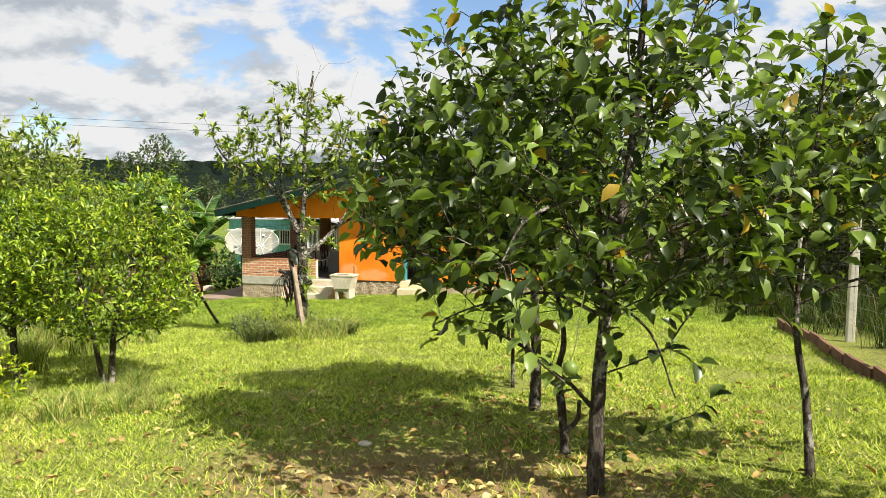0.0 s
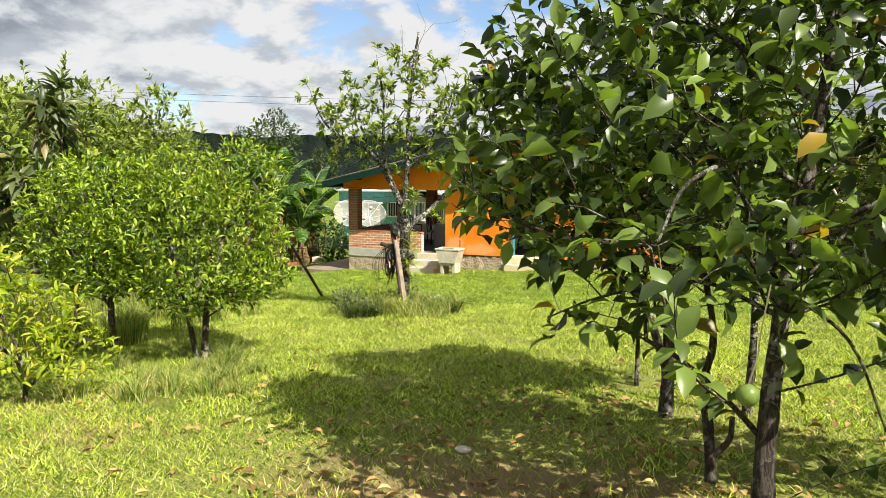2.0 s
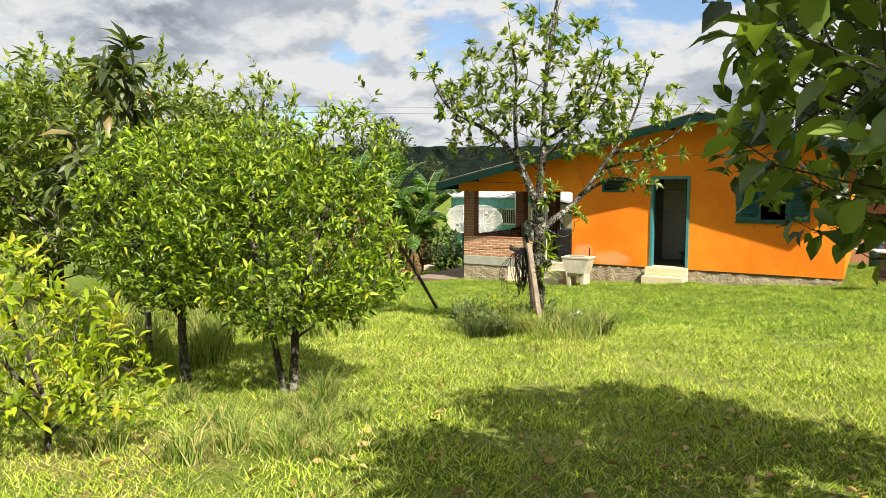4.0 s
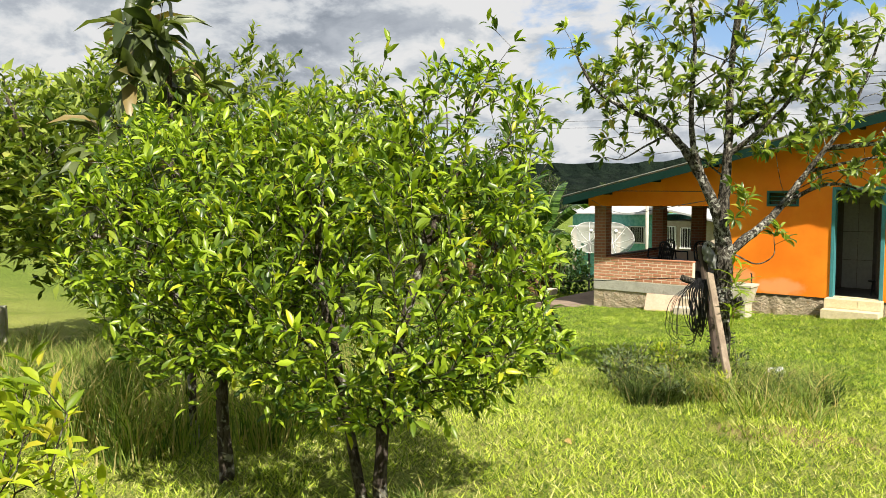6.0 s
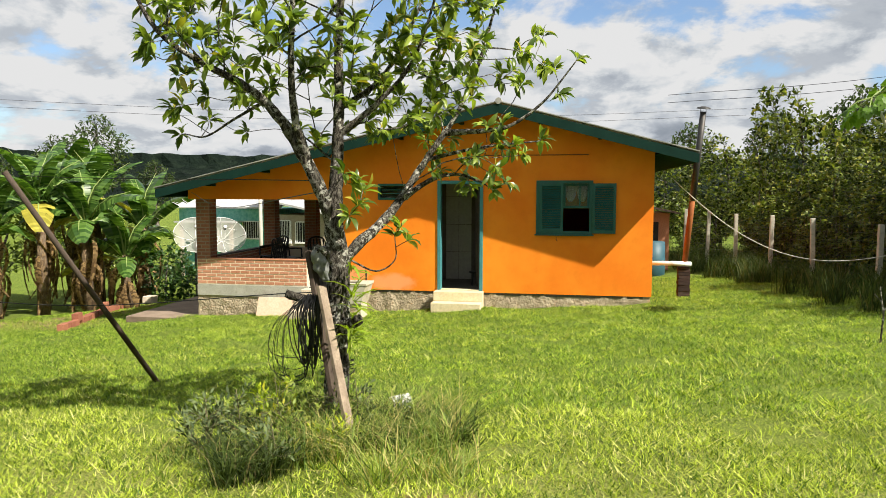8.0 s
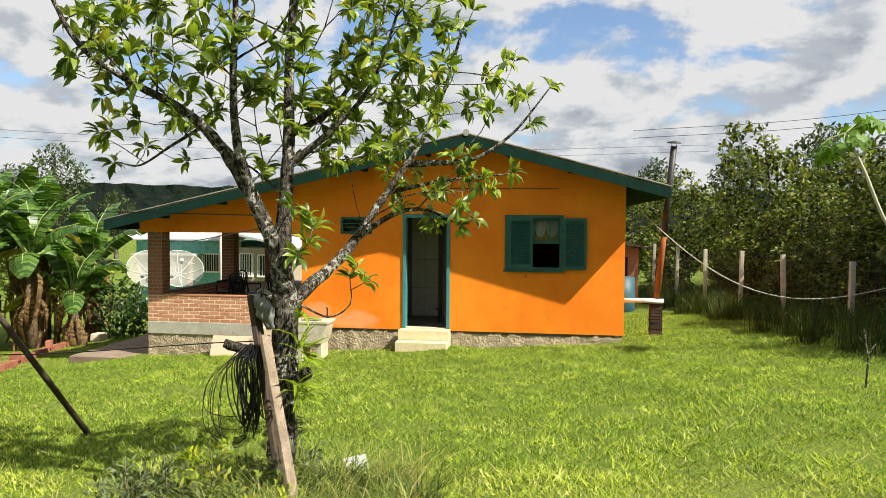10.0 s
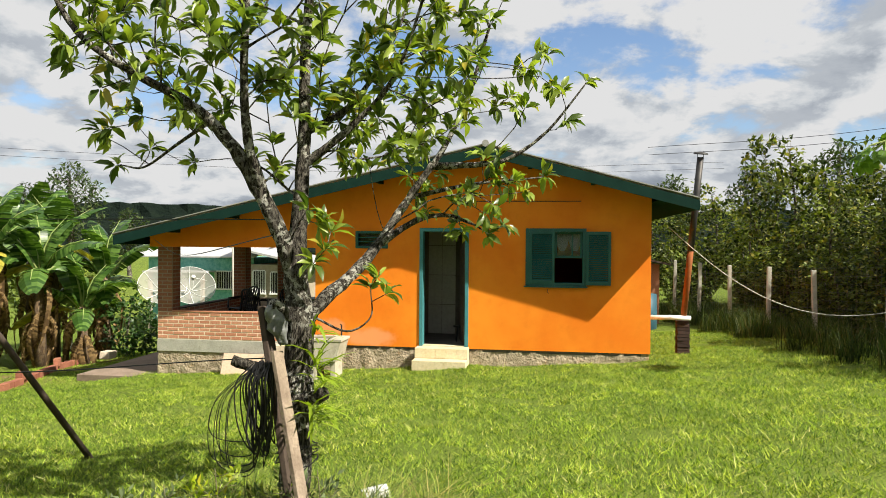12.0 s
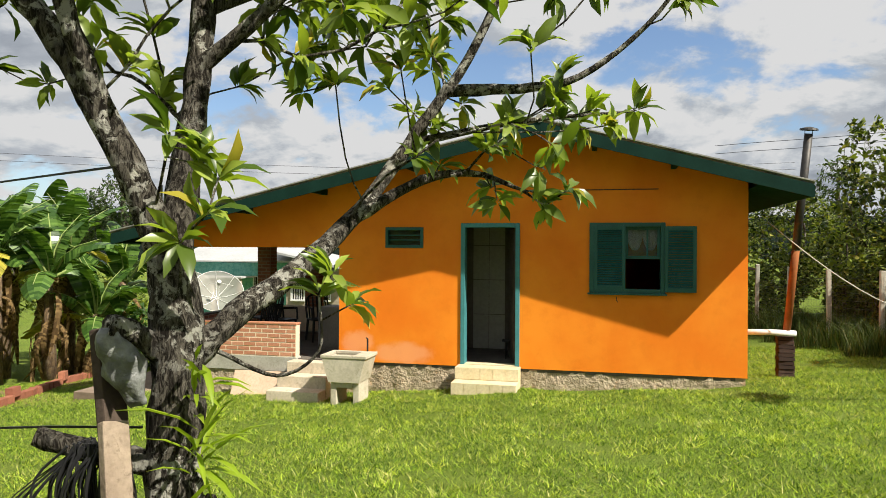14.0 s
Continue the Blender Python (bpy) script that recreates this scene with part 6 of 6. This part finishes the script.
def build_bananas():
    rnd = random.Random(12)
    leaf_meshes = []
    for k in range(5):
        bm = banana_leaf(rnd.uniform(1.6, 2.0), rnd.uniform(0.28, 0.34), k)
        me = bpy.data.meshes.new("leaf")
        bm.to_mesh(me)
        bm.free()
        me.materials.append(M["banana"] if k < 4 else M["banana_yellow"])
        leaf_meshes.append(me)
    dry_meshes = []
    for k in range(3):
        bm = banana_leaf(rnd.uniform(1.0, 1.5), 0.10, 40 + k, True)
        me = bpy.data.meshes.new("dry_leaf")
        bm.to_mesh(me)
        bm.free()
        me.materials.append(M["banana_dry"])
        dry_meshes.append(me)
    rib = mesh_of("rib", *tube_data([(0, 0, -0.02), (0.6, 0, 0.145), (1.0, 0, 0.135), (1.55, 0, -0.05)], [0.03, 0.022, 0.014, 0.004], 5), M["banana_rib"], True)
    for x, y, h in ((-13.5, 2.2, 2.3), (-14.3, 1.6, 2.8), (-14.0, 3.3, 2.9), (-15.1, 2.6, 2.9), (-13.0, 3.9, 2.1), (-15.4, 4.2, 3.0), (-12.9, 2.9, 1.4), (-14.9, 0.8, 2.2)):
        z = gz(x, y)
        b = base("banana_plant", x, y, z, rnd.uniform(0, 360), "banana plant with torn green leaves and a skirt of dry ones", "banana plant", "clump of banana plants")
        part("stem", tubes(([(0, 0, -0.1), (0.03, 0, h * 0.5), (0, 0.04, h)], [0.15, 0.12, 0.07]), sides=10), M["banana_stem"], b, "brown sheathed stem", True)
        n = rnd.randint(8, 10)
        for i in range(n):
            el = rnd.uniform(-12, 12) if i < 3 else rnd.uniform(-58, -18) if i < n - 3 else rnd.uniform(-78, -60)
            s = rnd.uniform(0.75, 1.1)
            m = pose(0, 0, h - 0.1, 0, 0, 360 * i * 0.382 + rnd.uniform(-15, 15)) @ pose(0, 0, 0, rnd.uniform(-25, 25), el, 0) @ Matrix.Diagonal((s, s * 1.15, s, 1))
            lf = child("leaf", leaf_meshes[i % 4 if i else 4], b, m=m)
            child("rib", rib, lf)
        for i in range(14):
            m = pose(0, 0, h * rnd.uniform(0.45, 0.98), 0, 0, rnd.uniform(0, 360)) @ pose(0, 0, 0, rnd.uniform(-20, 20), rnd.uniform(25, 62), 0) @ Matrix.Diagonal((0.8, 0.8, 0.9, 1))
            child("dry_leaf", dry_meshes[i % 3], b, "hanging dry brown leaf", m)
    z = gz(-12.6, 4.0)
    plant("dark_shrub", "dense dark green shrub beside the bananas", "shrub",
          [limb(0.04, 0.012, (-12.6, 4.2, z - 0.05), (-12.6, 4.2, z + 0.5), (-12.5, 4.2, z + 1.2), root=False)], [(-12.5, 4.1, z + 0.8, 0.75, 0.7, 0.8), (-12.0, 4.4, z + 0.45, 0.5, 0.5, 0.45)],
          300, ROUND, M["leaf_shrub"], M["bark_dark"], 71, per=5, size=(0.6, 1.2), out=0.6, hollow=0.4)
    e = base("brick_edging", -12.3, 1, gz(-12.3, 1), 0, "row of old red bricks edging the banana bed", "edging")
    e.matrix_basis = Matrix()
    me = mesh_of("brick", *box_data(0.25, 0.12, 0.16), M["brick_dark"])
    for i in range(26):
        t = i / 25
        x, y = -11.2 - 2.3 * t + rnd.uniform(-0.02, 0.02), -1.6 + 5.6 * t
        child("brick", me, e, m=pose(x, y, gz(x, y) + 0.05 + (0.13 if i % 9 == 4 else 0), rnd.uniform(-4, 4), rnd.uniform(-4, 4), 112 + rnd.uniform(-8, 8)))
    q = part("stone_block", boxes((-0.2, 0.2, -0.12, 0.12, -0.08, 0.1), bevel=0.02), M["concrete_pale"], None)
    q.matrix_basis = pose(-12.25, 2.9, gz(-12.25, 2.9) + 0.16, 4, 3, 100)
    tagged(q, "pale stone block on the brick edging", "stone")


M["banana_rib"] = material("banana_rib", two_tone((0.22, 0.30, 0.08), (0.30, 0.36, 0.12), 3, 20, 0.1, 0.003), 0.5)
M["banana_stem"] = material("banana_stem", bark_look((0.10, 0.065, 0.04), (0.22, 0.15, 0.08), 0.1, 5.0), 0.9)
M["leaf_shrub"] = material("dark_shrub_leaf", leafy((0.03, 0.075, 0.015), (0.06, 0.13, 0.025), None, 0.4, 0.3), spec=0.4)
build_bananas()


def build_papaya():
    x, y = 4.15, -2.3
    z = gz(x, y)
    b = base("papaya_tree", x, y, z, 0, "papaya tree with a bent bare stem and lobed leaves", "papaya")
    crown = Vector((2.78 - x, 0.1, 3.35 - z))
    part("stem", tubes((curve_points([(0, 0, -0.1), (-0.25, 0.05, 0.9), (3.37 - x, 0.1, 2.05 - z), (3.05 - x, 0.1, 2.8 - z), crown], 5), 0.025), sides=8), M["post"], b, smooth=True)
    bm = bmesh.new()
    for lobe in range(7):
        a = radians(-120 + 40 * lobe)
        L = 0.24 * (1 - 0.12 * abs(lobe - 3))
        d, s = Vector((math.cos(a), math.sin(a), 0)), Vector((-math.sin(a), math.cos(a), 0))
        pts = [Vector((0, 0, 0)), d * L * 0.45 + s * 0.035, d * L * 0.62 + s * 0.085, d * L + Vector((0, 0, -0.07)), d * L * 0.62 - s * 0.085, d * L * 0.45 - s * 0.035]
        bm.faces.new([bm.verts.new(q + Vector((0, 0, -0.05 * q.length))) for q in pts])
    me = bpy.data.meshes.new("leaf")
    bm.to_mesh(me)
    bm.free()
    me.materials.append(M["leaf_papaya"])
    rnd = random.Random(6)
    for i in range(9):
        a = 360 * i * 0.382
        el = rnd.uniform(-40, 35)
        L = rnd.uniform(0.28, 0.48)
        d = Vector((math.cos(radians(a)) * math.cos(radians(el)), math.sin(radians(a)) * math.cos(radians(el)), math.sin(radians(el)))) * L
        st = part("leaf_stalk", tubes(([crown, crown + d * 0.6 + Vector((0, 0, 0.04)), crown + d], [0.012, 0.009, 0.006]), sides=5), M["banana_rib"], b)
        child("leaf", me, st, m=Matrix.Translation(crown + d) @ pose(0, 0, 0, rnd.uniform(-20, 20), 25 + rnd.uniform(0, 35), a) @ Matrix.Diagonal((1.0, 1.0, 1.0, 1)))


M["leaf_papaya"] = material("papaya_leaf", leafy((0.08, 0.17, 0.025), (0.16, 0.28, 0.045), (0.4, 0.4, 0.06), 0.5, 0.45, 0.1), spec=0.3)
build_papaya()

# ---- round the avocado tree ----


def build_tree_clutter():
    p = part("prop_plank", boxes((-0.04, 0.04, -0.014, 0.014, 0.0, 1.26), bevel=0.004), M["weathered"], None)
    a, b = Vector((-2.92, -9.09, 0.14)), Vector((-3.285, -8.735, 1.29))
    p.matrix_basis = Matrix.Translation(a) @ (b - a).to_track_quat("Z", "Y").to_matrix().to_4x4() @ pose(0, 0, 0, 0, 0, 25)
    tagged(p, "weathered plank leaning on the avocado trunk", "plank")
    p = part("post_stump", boxes((-0.045, 0.045, -0.018, 0.018, 0.0, 1.42), bevel=0.006), M["dark_wood"], None)
    a, b = Vector((-3.12, -8.79, 0.16)), Vector((-3.425, -8.60, 1.55))
    p.matrix_basis = Matrix.Translation(a) @ (b - a).to_track_quat("Z", "Y").to_matrix().to_4x4() @ pose(0, 0, 0, 0, 0, 25)
    tagged(p, "dark rotting board leaning on the avocado trunk", "board")
    # crumpled grey-white plastic sack over the board
    bm = bmesh.new()
    rows = []
    for i in range(15):
        t = i / 14
        row = []
        for j in range(16):
            a = math.tau * j / 16
            r = (0.022 + 0.036 * math.sin(math.pi * t ** 0.8)) * (1 + 0.55 * noise.noise((math.cos(a) * 1.5, math.sin(a) * 1.5, t * 4)))
            row.append(bm.verts.new((math.cos(a) * r * 1.2 + 0.06 * t, math.sin(a) * r * 0.75, -0.27 * t + 0.02 * noise.noise((a, t * 5, 2)))))
        rows.append(row)
    for i in range(14):
        for j in range(16):
            bm.faces.new((rows[i][j], rows[i][(j + 1) % 16], rows[i + 1][(j + 1) % 16], rows[i + 1][j]))
    bm.faces.new(rows[0][::-1])
    bm.faces.new(rows[-1])
    s = part("plastic_sack", bm, M["sack"], None, smooth=True)
    s.matrix_basis = pose(-3.335, -8.69, 1.55, 8, -6, 30) @ Matrix.Diagonal((0.78, 0.78, 0.9, 1))
    tagged(s, "crumpled grey plastic sack hung over the board", "sack")
    # hanks of black cable on the cut branch
    rnd = random.Random(9)
    c = base("cable_bundle", -3.45, -8.72, 1.2, 0, "tangled hank of black cable and twine on a cut branch", "cable")
    c.matrix_basis = Matrix()
    for i in range(26):
        w, dp = rnd.uniform(0.01, 0.075), rnd.uniform(0.3, 0.62)
        x, y = -3.36 + rnd.uniform(-0.06, 0.05), -8.71 + rnd.uniform(-0.05, 0.03)
        pts = [(x, y, 1.22), (x - w + rnd.uniform(-0.03, 0.03), y - 0.03, 1.1), (x - w * 1.1, y + rnd.uniform(-0.04, 0.04), 1.22 - dp * 0.75), (x + rnd.uniform(-0.03, 0.03), y, 1.22 - dp),
               (x + w * 0.6, y + rnd.uniform(-0.04, 0.04), 1.22 - dp * 0.6), (x + 0.02, y, 1.23)]
        part("cable", tubes((curve_points(pts, 5), rnd.choice((0.003, 0.004, 0.006))), sides=5), M["black"], c)
    for i in range(7):
        w, dp = rnd.uniform(0.1, 0.22), rnd.uniform(0.4, 0.75)
        x, y = -3.42, -8.73
        pts = [(x, y, 1.2), (x - w, y - 0.05, 1.0), (x - w * 1.2, y, 1.2 - dp), (x - 0.02, y + 0.04, 1.2 - dp * 1.05), (x + 0.05, y, 1.0)]
        part("cable", tubes((curve_points(pts, 6), 0.0025), sides=4), M["black"], c)
    for k in range(3):
        ring = [(-3.235 + 0.125 * math.cos(math.tau * j / 20), -8.54 + 0.125 * math.sin(math.tau * j / 20), 0.62 + 0.045 * k + 0.015 * math.sin(j + k)) for j in range(21)]
        part("cable", tubes((ring, 0.004), sides=4), M["black"], c)
    # strap-leaved plants that sit on the trunk
    for x, y, z, n, L, sd in ((-3.10, -8.60, 1.18, 22, 0.24, 1), (-3.10, -8.66, 0.92, 26, 0.26, 2), (-3.12, -8.58, 1.38, 12, 0.16, 3)):
        rng = np.random.default_rng(sd)
        ob = base("epiphyte", x, y, z, 0, "light green strap-leaved plant growing on the trunk", "plant", "plants on the avocado trunk")
        v, f = leaf_blade(L, 0.026, 0.3, 0.25, 0.0)
        me = tri_mesh("leaf", v, f, M["leaf_citrus"])
        for i in range(n):
            d = Vector(np.array((0.55, -0.35, 0.5)) + rng.normal(size=3) * 0.5)
            s = float(rng.uniform(0.5, 1.1))
            child("leaf", me, ob, m=Matrix.Translation(rng.normal(size=3) * np.array((0.015, 0.015, 0.05))) @ d.to_track_quat("X", "Z").to_matrix().to_4x4() @ Matrix.Diagonal((s, s, s, 1)))
    # leaning pole
    q = part("leaning_pole", tubes(([(-6.17, -6.28, -0.25), (-6.5, -7.1, 1.1), (-6.76, -7.72, 2.15)], [0.030, 0.028, 0.026]), sides=8), M["dark_wood"], None, smooth=True)
    tagged(q, "long dark pole leaning through the trees", "pole")
    w = part("white_container", boxes((-0.085, 0.085, -0.07, 0.07, 0.0, 0.19), bevel=0.02), M["white"], None)
    w.matrix_basis = pose(-2.80, -8.25, gz(-2.80, -8.25) + 0.02, 6, -8, 25)
    tagged(w, "crumpled white plastic container in the grass", "container")
    k = part("white_stake", tubes(([(0, 0, 0), (-0.05, 0, 0.42)], 0.018), sides=6), M["white"], None)
    k.location = (-7.95, -6.83, gz(-7.95, -6.83) - 0.03)
    tagged(k, "short pale stake in the lawn", "stake")
    sp = base("sapling", 1.93, -4.96, gz(1.93, -4.96) - 0.03, 0, "thin bare sapling in the lawn", "sapling")
    part("stem", tubes(([(0, 0, 0), (0.02, 0, 0.35), (-0.03, 0, 0.68)], [0.012, 0.010, 0.006]), ([(0.015, 0, 0.4), (0.10, 0.02, 0.52)], [0.006, 0.004]), ([(0.0, 0, 0.5), (-0.08, 0.02, 0.6)], [0.006, 0.004]), sides=5), M["bark"], sp)
    lw = part("low_wall", boxes((-0.5, 0.5, -0.08, 0.08, -0.3, 0.55), bevel=0.02), M["post"], None)
    lw.matrix_basis = pose(-12.0, -12.4, gz(-12.0, -12.4), 0, 0, 60)
    tagged(lw, "pale concrete wall piece among the weeds", "wall")
    for pts in (((-9.4, 0.12, 1.95), (-6.8, -3.5, 1.72), (-3.3, -8.5, 1.98)), ((-3.35, -8.52, 1.22), (-6.5, -8.2, 1.0), (-11.5, -7.5, 1.4)), ((-3.35, -8.52, 2.05), (-8.0, -6.0, 2.15), (-12.5, -3.5, 2.4))):
        ob = part("cable", tubes((curve_points(pts, 8), 0.005), sides=4), M["black"], None)
        tagged(ob, "thin black cable slung from the avocado tree", "cable", "cables slung across the garden")
    for pts in (((-75, 50, 11.5), (-40, 60, 10.2), (-10, 70, 10.0), (20, 80, 11.5)), ((-75, 50, 12.3), (-40, 60, 11.0), (-10, 70, 10.8), (20, 80, 12.3)), ((6, 45, 9.0), (20, 40, 9.3), (40, 33, 11.5)), ((6, 45, 9.6), (20, 40, 9.9), (40, 33, 12.1))):
        ob = part("power_line", tubes((curve_points(pts, 8), 0.022), sides=4), M["black"], None)
        tagged(ob, "thin dark overhead power line", "power line", "overhead power lines")


M["sack"] = material("plastic_sack", two_tone((0.10, 0.105, 0.105), (0.26, 0.27, 0.26), 14, 30, 0.6, 0.02), 0.35)
build_tree_clutter()


def build_ground_bits():
    """A stone that lies on the bare soil by the path."""
    bm = bmesh.new()
    bmesh.ops.create_icosphere(bm, subdivisions=3, radius=0.05)
    for v in bm.verts:
        v.co *= 1 + 0.25 * noise.noise(v.co * 14)
        v.co.z *= 0.32
    stone = part("pale_stone", bm, M["concrete_cream"], None, smooth=True)
    stone.matrix_basis = pose(0.11, -14.66, gz(0.11, -14.66) + 0.015, 0, 0, 40)
    tagged(stone, "flat pale stone on the bare soil", "stone")


build_ground_bits()


def build_litter():
    rng = np.random.default_rng(31)
    n = 850
    x, y = 0.7 + rng.normal(size=n) * 1.4, -14.7 + rng.normal(size=n) * 1.3
    at = np.stack([x, y, ground_z(x, y) + rng.uniform(0.01, 0.045, n)], -1)
    along = np.stack([rng.normal(size=n), rng.normal(size=n), rng.normal(size=n) * 0.15], -1)
    v, f = scatter_blades(leaf_blade(0.085, 0.05, 0.35, 0.1, 0.05), at, along, np.array((0, 0, 1.0)) + rng.normal(size=(n, 3)) * 0.3, rng.uniform(0.4, 0.95, n))
    ob = new("fallen_leaves", tri_mesh("fallen_leaves", v, f, M["dead_leaf"]))
    tagged(ob, "dry brown leaves scattered under the fruit trees", "leaf litter", kind="stuff")


build_litter()

# ---- grass ----


def grass(name, label, x0, x1, y0, y1, count, height, width, mat, seed, lean=0.45, keep=None, tufts=0, spread_r=0.05):
    """Blades as one piece of stuff; tufts gather them."""
    rng = np.random.default_rng(seed)
    if tufts:
        tx, ty = rng.uniform(x0, x1, tufts), rng.uniform(y0, y1, tufts)
        if keep is not None:
            ok = keep(tx, ty, rng)
            tx, ty = tx[ok], ty[ok]
        pick = rng.integers(0, len(tx), count)
        x, y = tx[pick] + rng.normal(size=count) * spread_r, ty[pick] + rng.normal(size=count) * spread_r
        vary = rng.uniform(0.55, 1.25, len(tx))[pick]
    else:
        x, y = rng.uniform(x0, x1, count), rng.uniform(y0, y1, count)
        if keep is not None:
            ok = keep(x, y, rng)
            x, y = x[ok], y[ok]
        vary = np.ones(len(x))
    n = len(x)
    h = height * rng.uniform(0.45, 1.25, n) * vary
    a = rng.uniform(0, math.tau, n)
    b = rng.uniform(0, math.tau, n)
    z = ground_z(x, y) - 0.005
    w = width * rng.uniform(0.6, 1.2, n)
    ln = lean * rng.uniform(0.2, 1.6, n) * h
    p0 = np.stack([x - np.cos(a) * w, y - np.sin(a) * w, z], -1)
    p1 = np.stack([x + np.cos(a) * w, y + np.sin(a) * w, z], -1)
    if height > 0.12:
        m0 = np.stack([x - np.cos(a) * w * 0.7 + np.cos(b) * ln * 0.3, y - np.sin(a) * w * 0.7 + np.sin(b) * ln * 0.3, z + h * 0.6], -1)
        m1 = np.stack([x + np.cos(a) * w * 0.7 + np.cos(b) * ln * 0.3, y + np.sin(a) * w * 0.7 + np.sin(b) * ln * 0.3, z + h * 0.6], -1)
        tip = np.stack([x + np.cos(b) * ln, y + np.sin(b) * ln, z + h * 0.95], -1)
        v = np.stack([p0, p1, m0, m1, tip], 1).reshape(-1, 3)
        o = np.arange(n)[:, None] * 5
        t = np.concatenate([o + np.array([[0, 1, 3]]), o + np.array([[0, 3, 2]]), o + np.array([[2, 3, 4]])])
    else:
        tip = np.stack([x + np.cos(b) * ln, y + np.sin(b) * ln, z + h], -1)
        v = np.stack([p0, p1, tip], 1).reshape(-1, 3)
        t = np.arange(n)[:, None] * 3 + np.array([[0, 1, 2]])
    ob = new(name, tri_mesh(name, v, t, mat))
    return tagged(ob, label, "grass", kind="stuff")


def off_house(x, y, rng):
    inside = (x > -9.3) & (x < 0.05) & (y > -0.02) & (y < 7)
    return ~inside


def lawn_keep(x, y, rng):
    d = np.hypot((x - 0.8) / 2.0, (y + 15.0) / 1.5)
    bare = np.clip(1.25 - d, 0, 0.72)
    patch = np.sin(x * 2.1 + 1.3 * np.sin(y * 1.7)) * np.sin(y * 2.4 + x * 0.7)
    bare = np.maximum(bare, 0.75 * (patch > 0.72))
    return off_house(x, y, rng) & (rng.random(len(x)) > bare) & (x < 4.2)


def near(cx, cy, rx, ry, power=1.0):
    def keep(x, y, rng):
        d = np.hypot((x - cx) / rx, (y - cy) / ry)
        return off_house(x, y, rng) & (rng.random(len(x)) < np.clip(1.25 - d, 0, 1) ** power)

    return keep


def bank(x, y, rng):
    edge = np.interp(y, [-18, -9, -6, -2, 1.2, 5, 9, 12], [4.75, 4.7, 3.7, 2.9, 2.6, 2.4, 1.9, 1.6])
    return (x > edge + 0.35 * np.sin(y * 3.1)) & off_house(x, y, rng)


grass("lawn_grass", "short bright green lawn grass", -9.0, 4.2, -19.5, -8, 470000, 0.040, 0.0046, M["grass"], 1, 1.3, lawn_keep)
grass("lawn_grass", "short bright green lawn grass", -14, 4.2, -8, 6, 400000, 0.042, 0.0056, M["grass_lush"], 2, 1.2, lawn_keep)
grass("lawn_tufts", "coarser tufts of lawn grass", -8, 4.1, -18.5, 0, 110000, 0.056, 0.0055, M["grass"], 3, 1.4, lawn_keep, tufts=4200, spread_r=0.05)
grass("tall_grass", "tall blue-green grass tufts around the avocado trunk", -4.6, -1.9, -10.4, -7.9, 5000, 0.27, 0.0042, M["grass_tall"], 4, 1.2, near(-3.0, -9.0, 1.1, 0.9, 1.5), tufts=170, spread_r=0.09)
grass("tall_grass", "tall grass tufts among the citrus bushes", -6.5, -1.6, -15.6, -11.6, 3000, 0.19, 0.0040, M["grass_tall"], 5, 0.9, near(-2.95, -13.75, 0.9, 1.0), tufts=110, spread_r=0.05)
grass("tall_grass", "rank pale weeds at the garden's edge", -12, -4.6, -17, -6, 26000, 0.42, 0.0055, M["grass_tall"], 6, 0.6, near(-7.6, -13.0, 3.4, 4.5), tufts=520, spread_r=0.08)
# fence weeds carry the woodland's shade in their colour
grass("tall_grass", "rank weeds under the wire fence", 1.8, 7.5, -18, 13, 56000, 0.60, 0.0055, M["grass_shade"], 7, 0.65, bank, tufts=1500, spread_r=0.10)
# the same shade-darkened green, used again below the avocado
grass("tall_grass", "rough grass at the foot of the avocado, in a shade-darkened colour", -4.4, -2.0, -10.2, -8.0, 4500, 0.22, 0.0050, M["grass_shade"], 8, 1.3, near(-3.15, -9.0, 0.9, 0.75), tufts=120, spread_r=0.06)
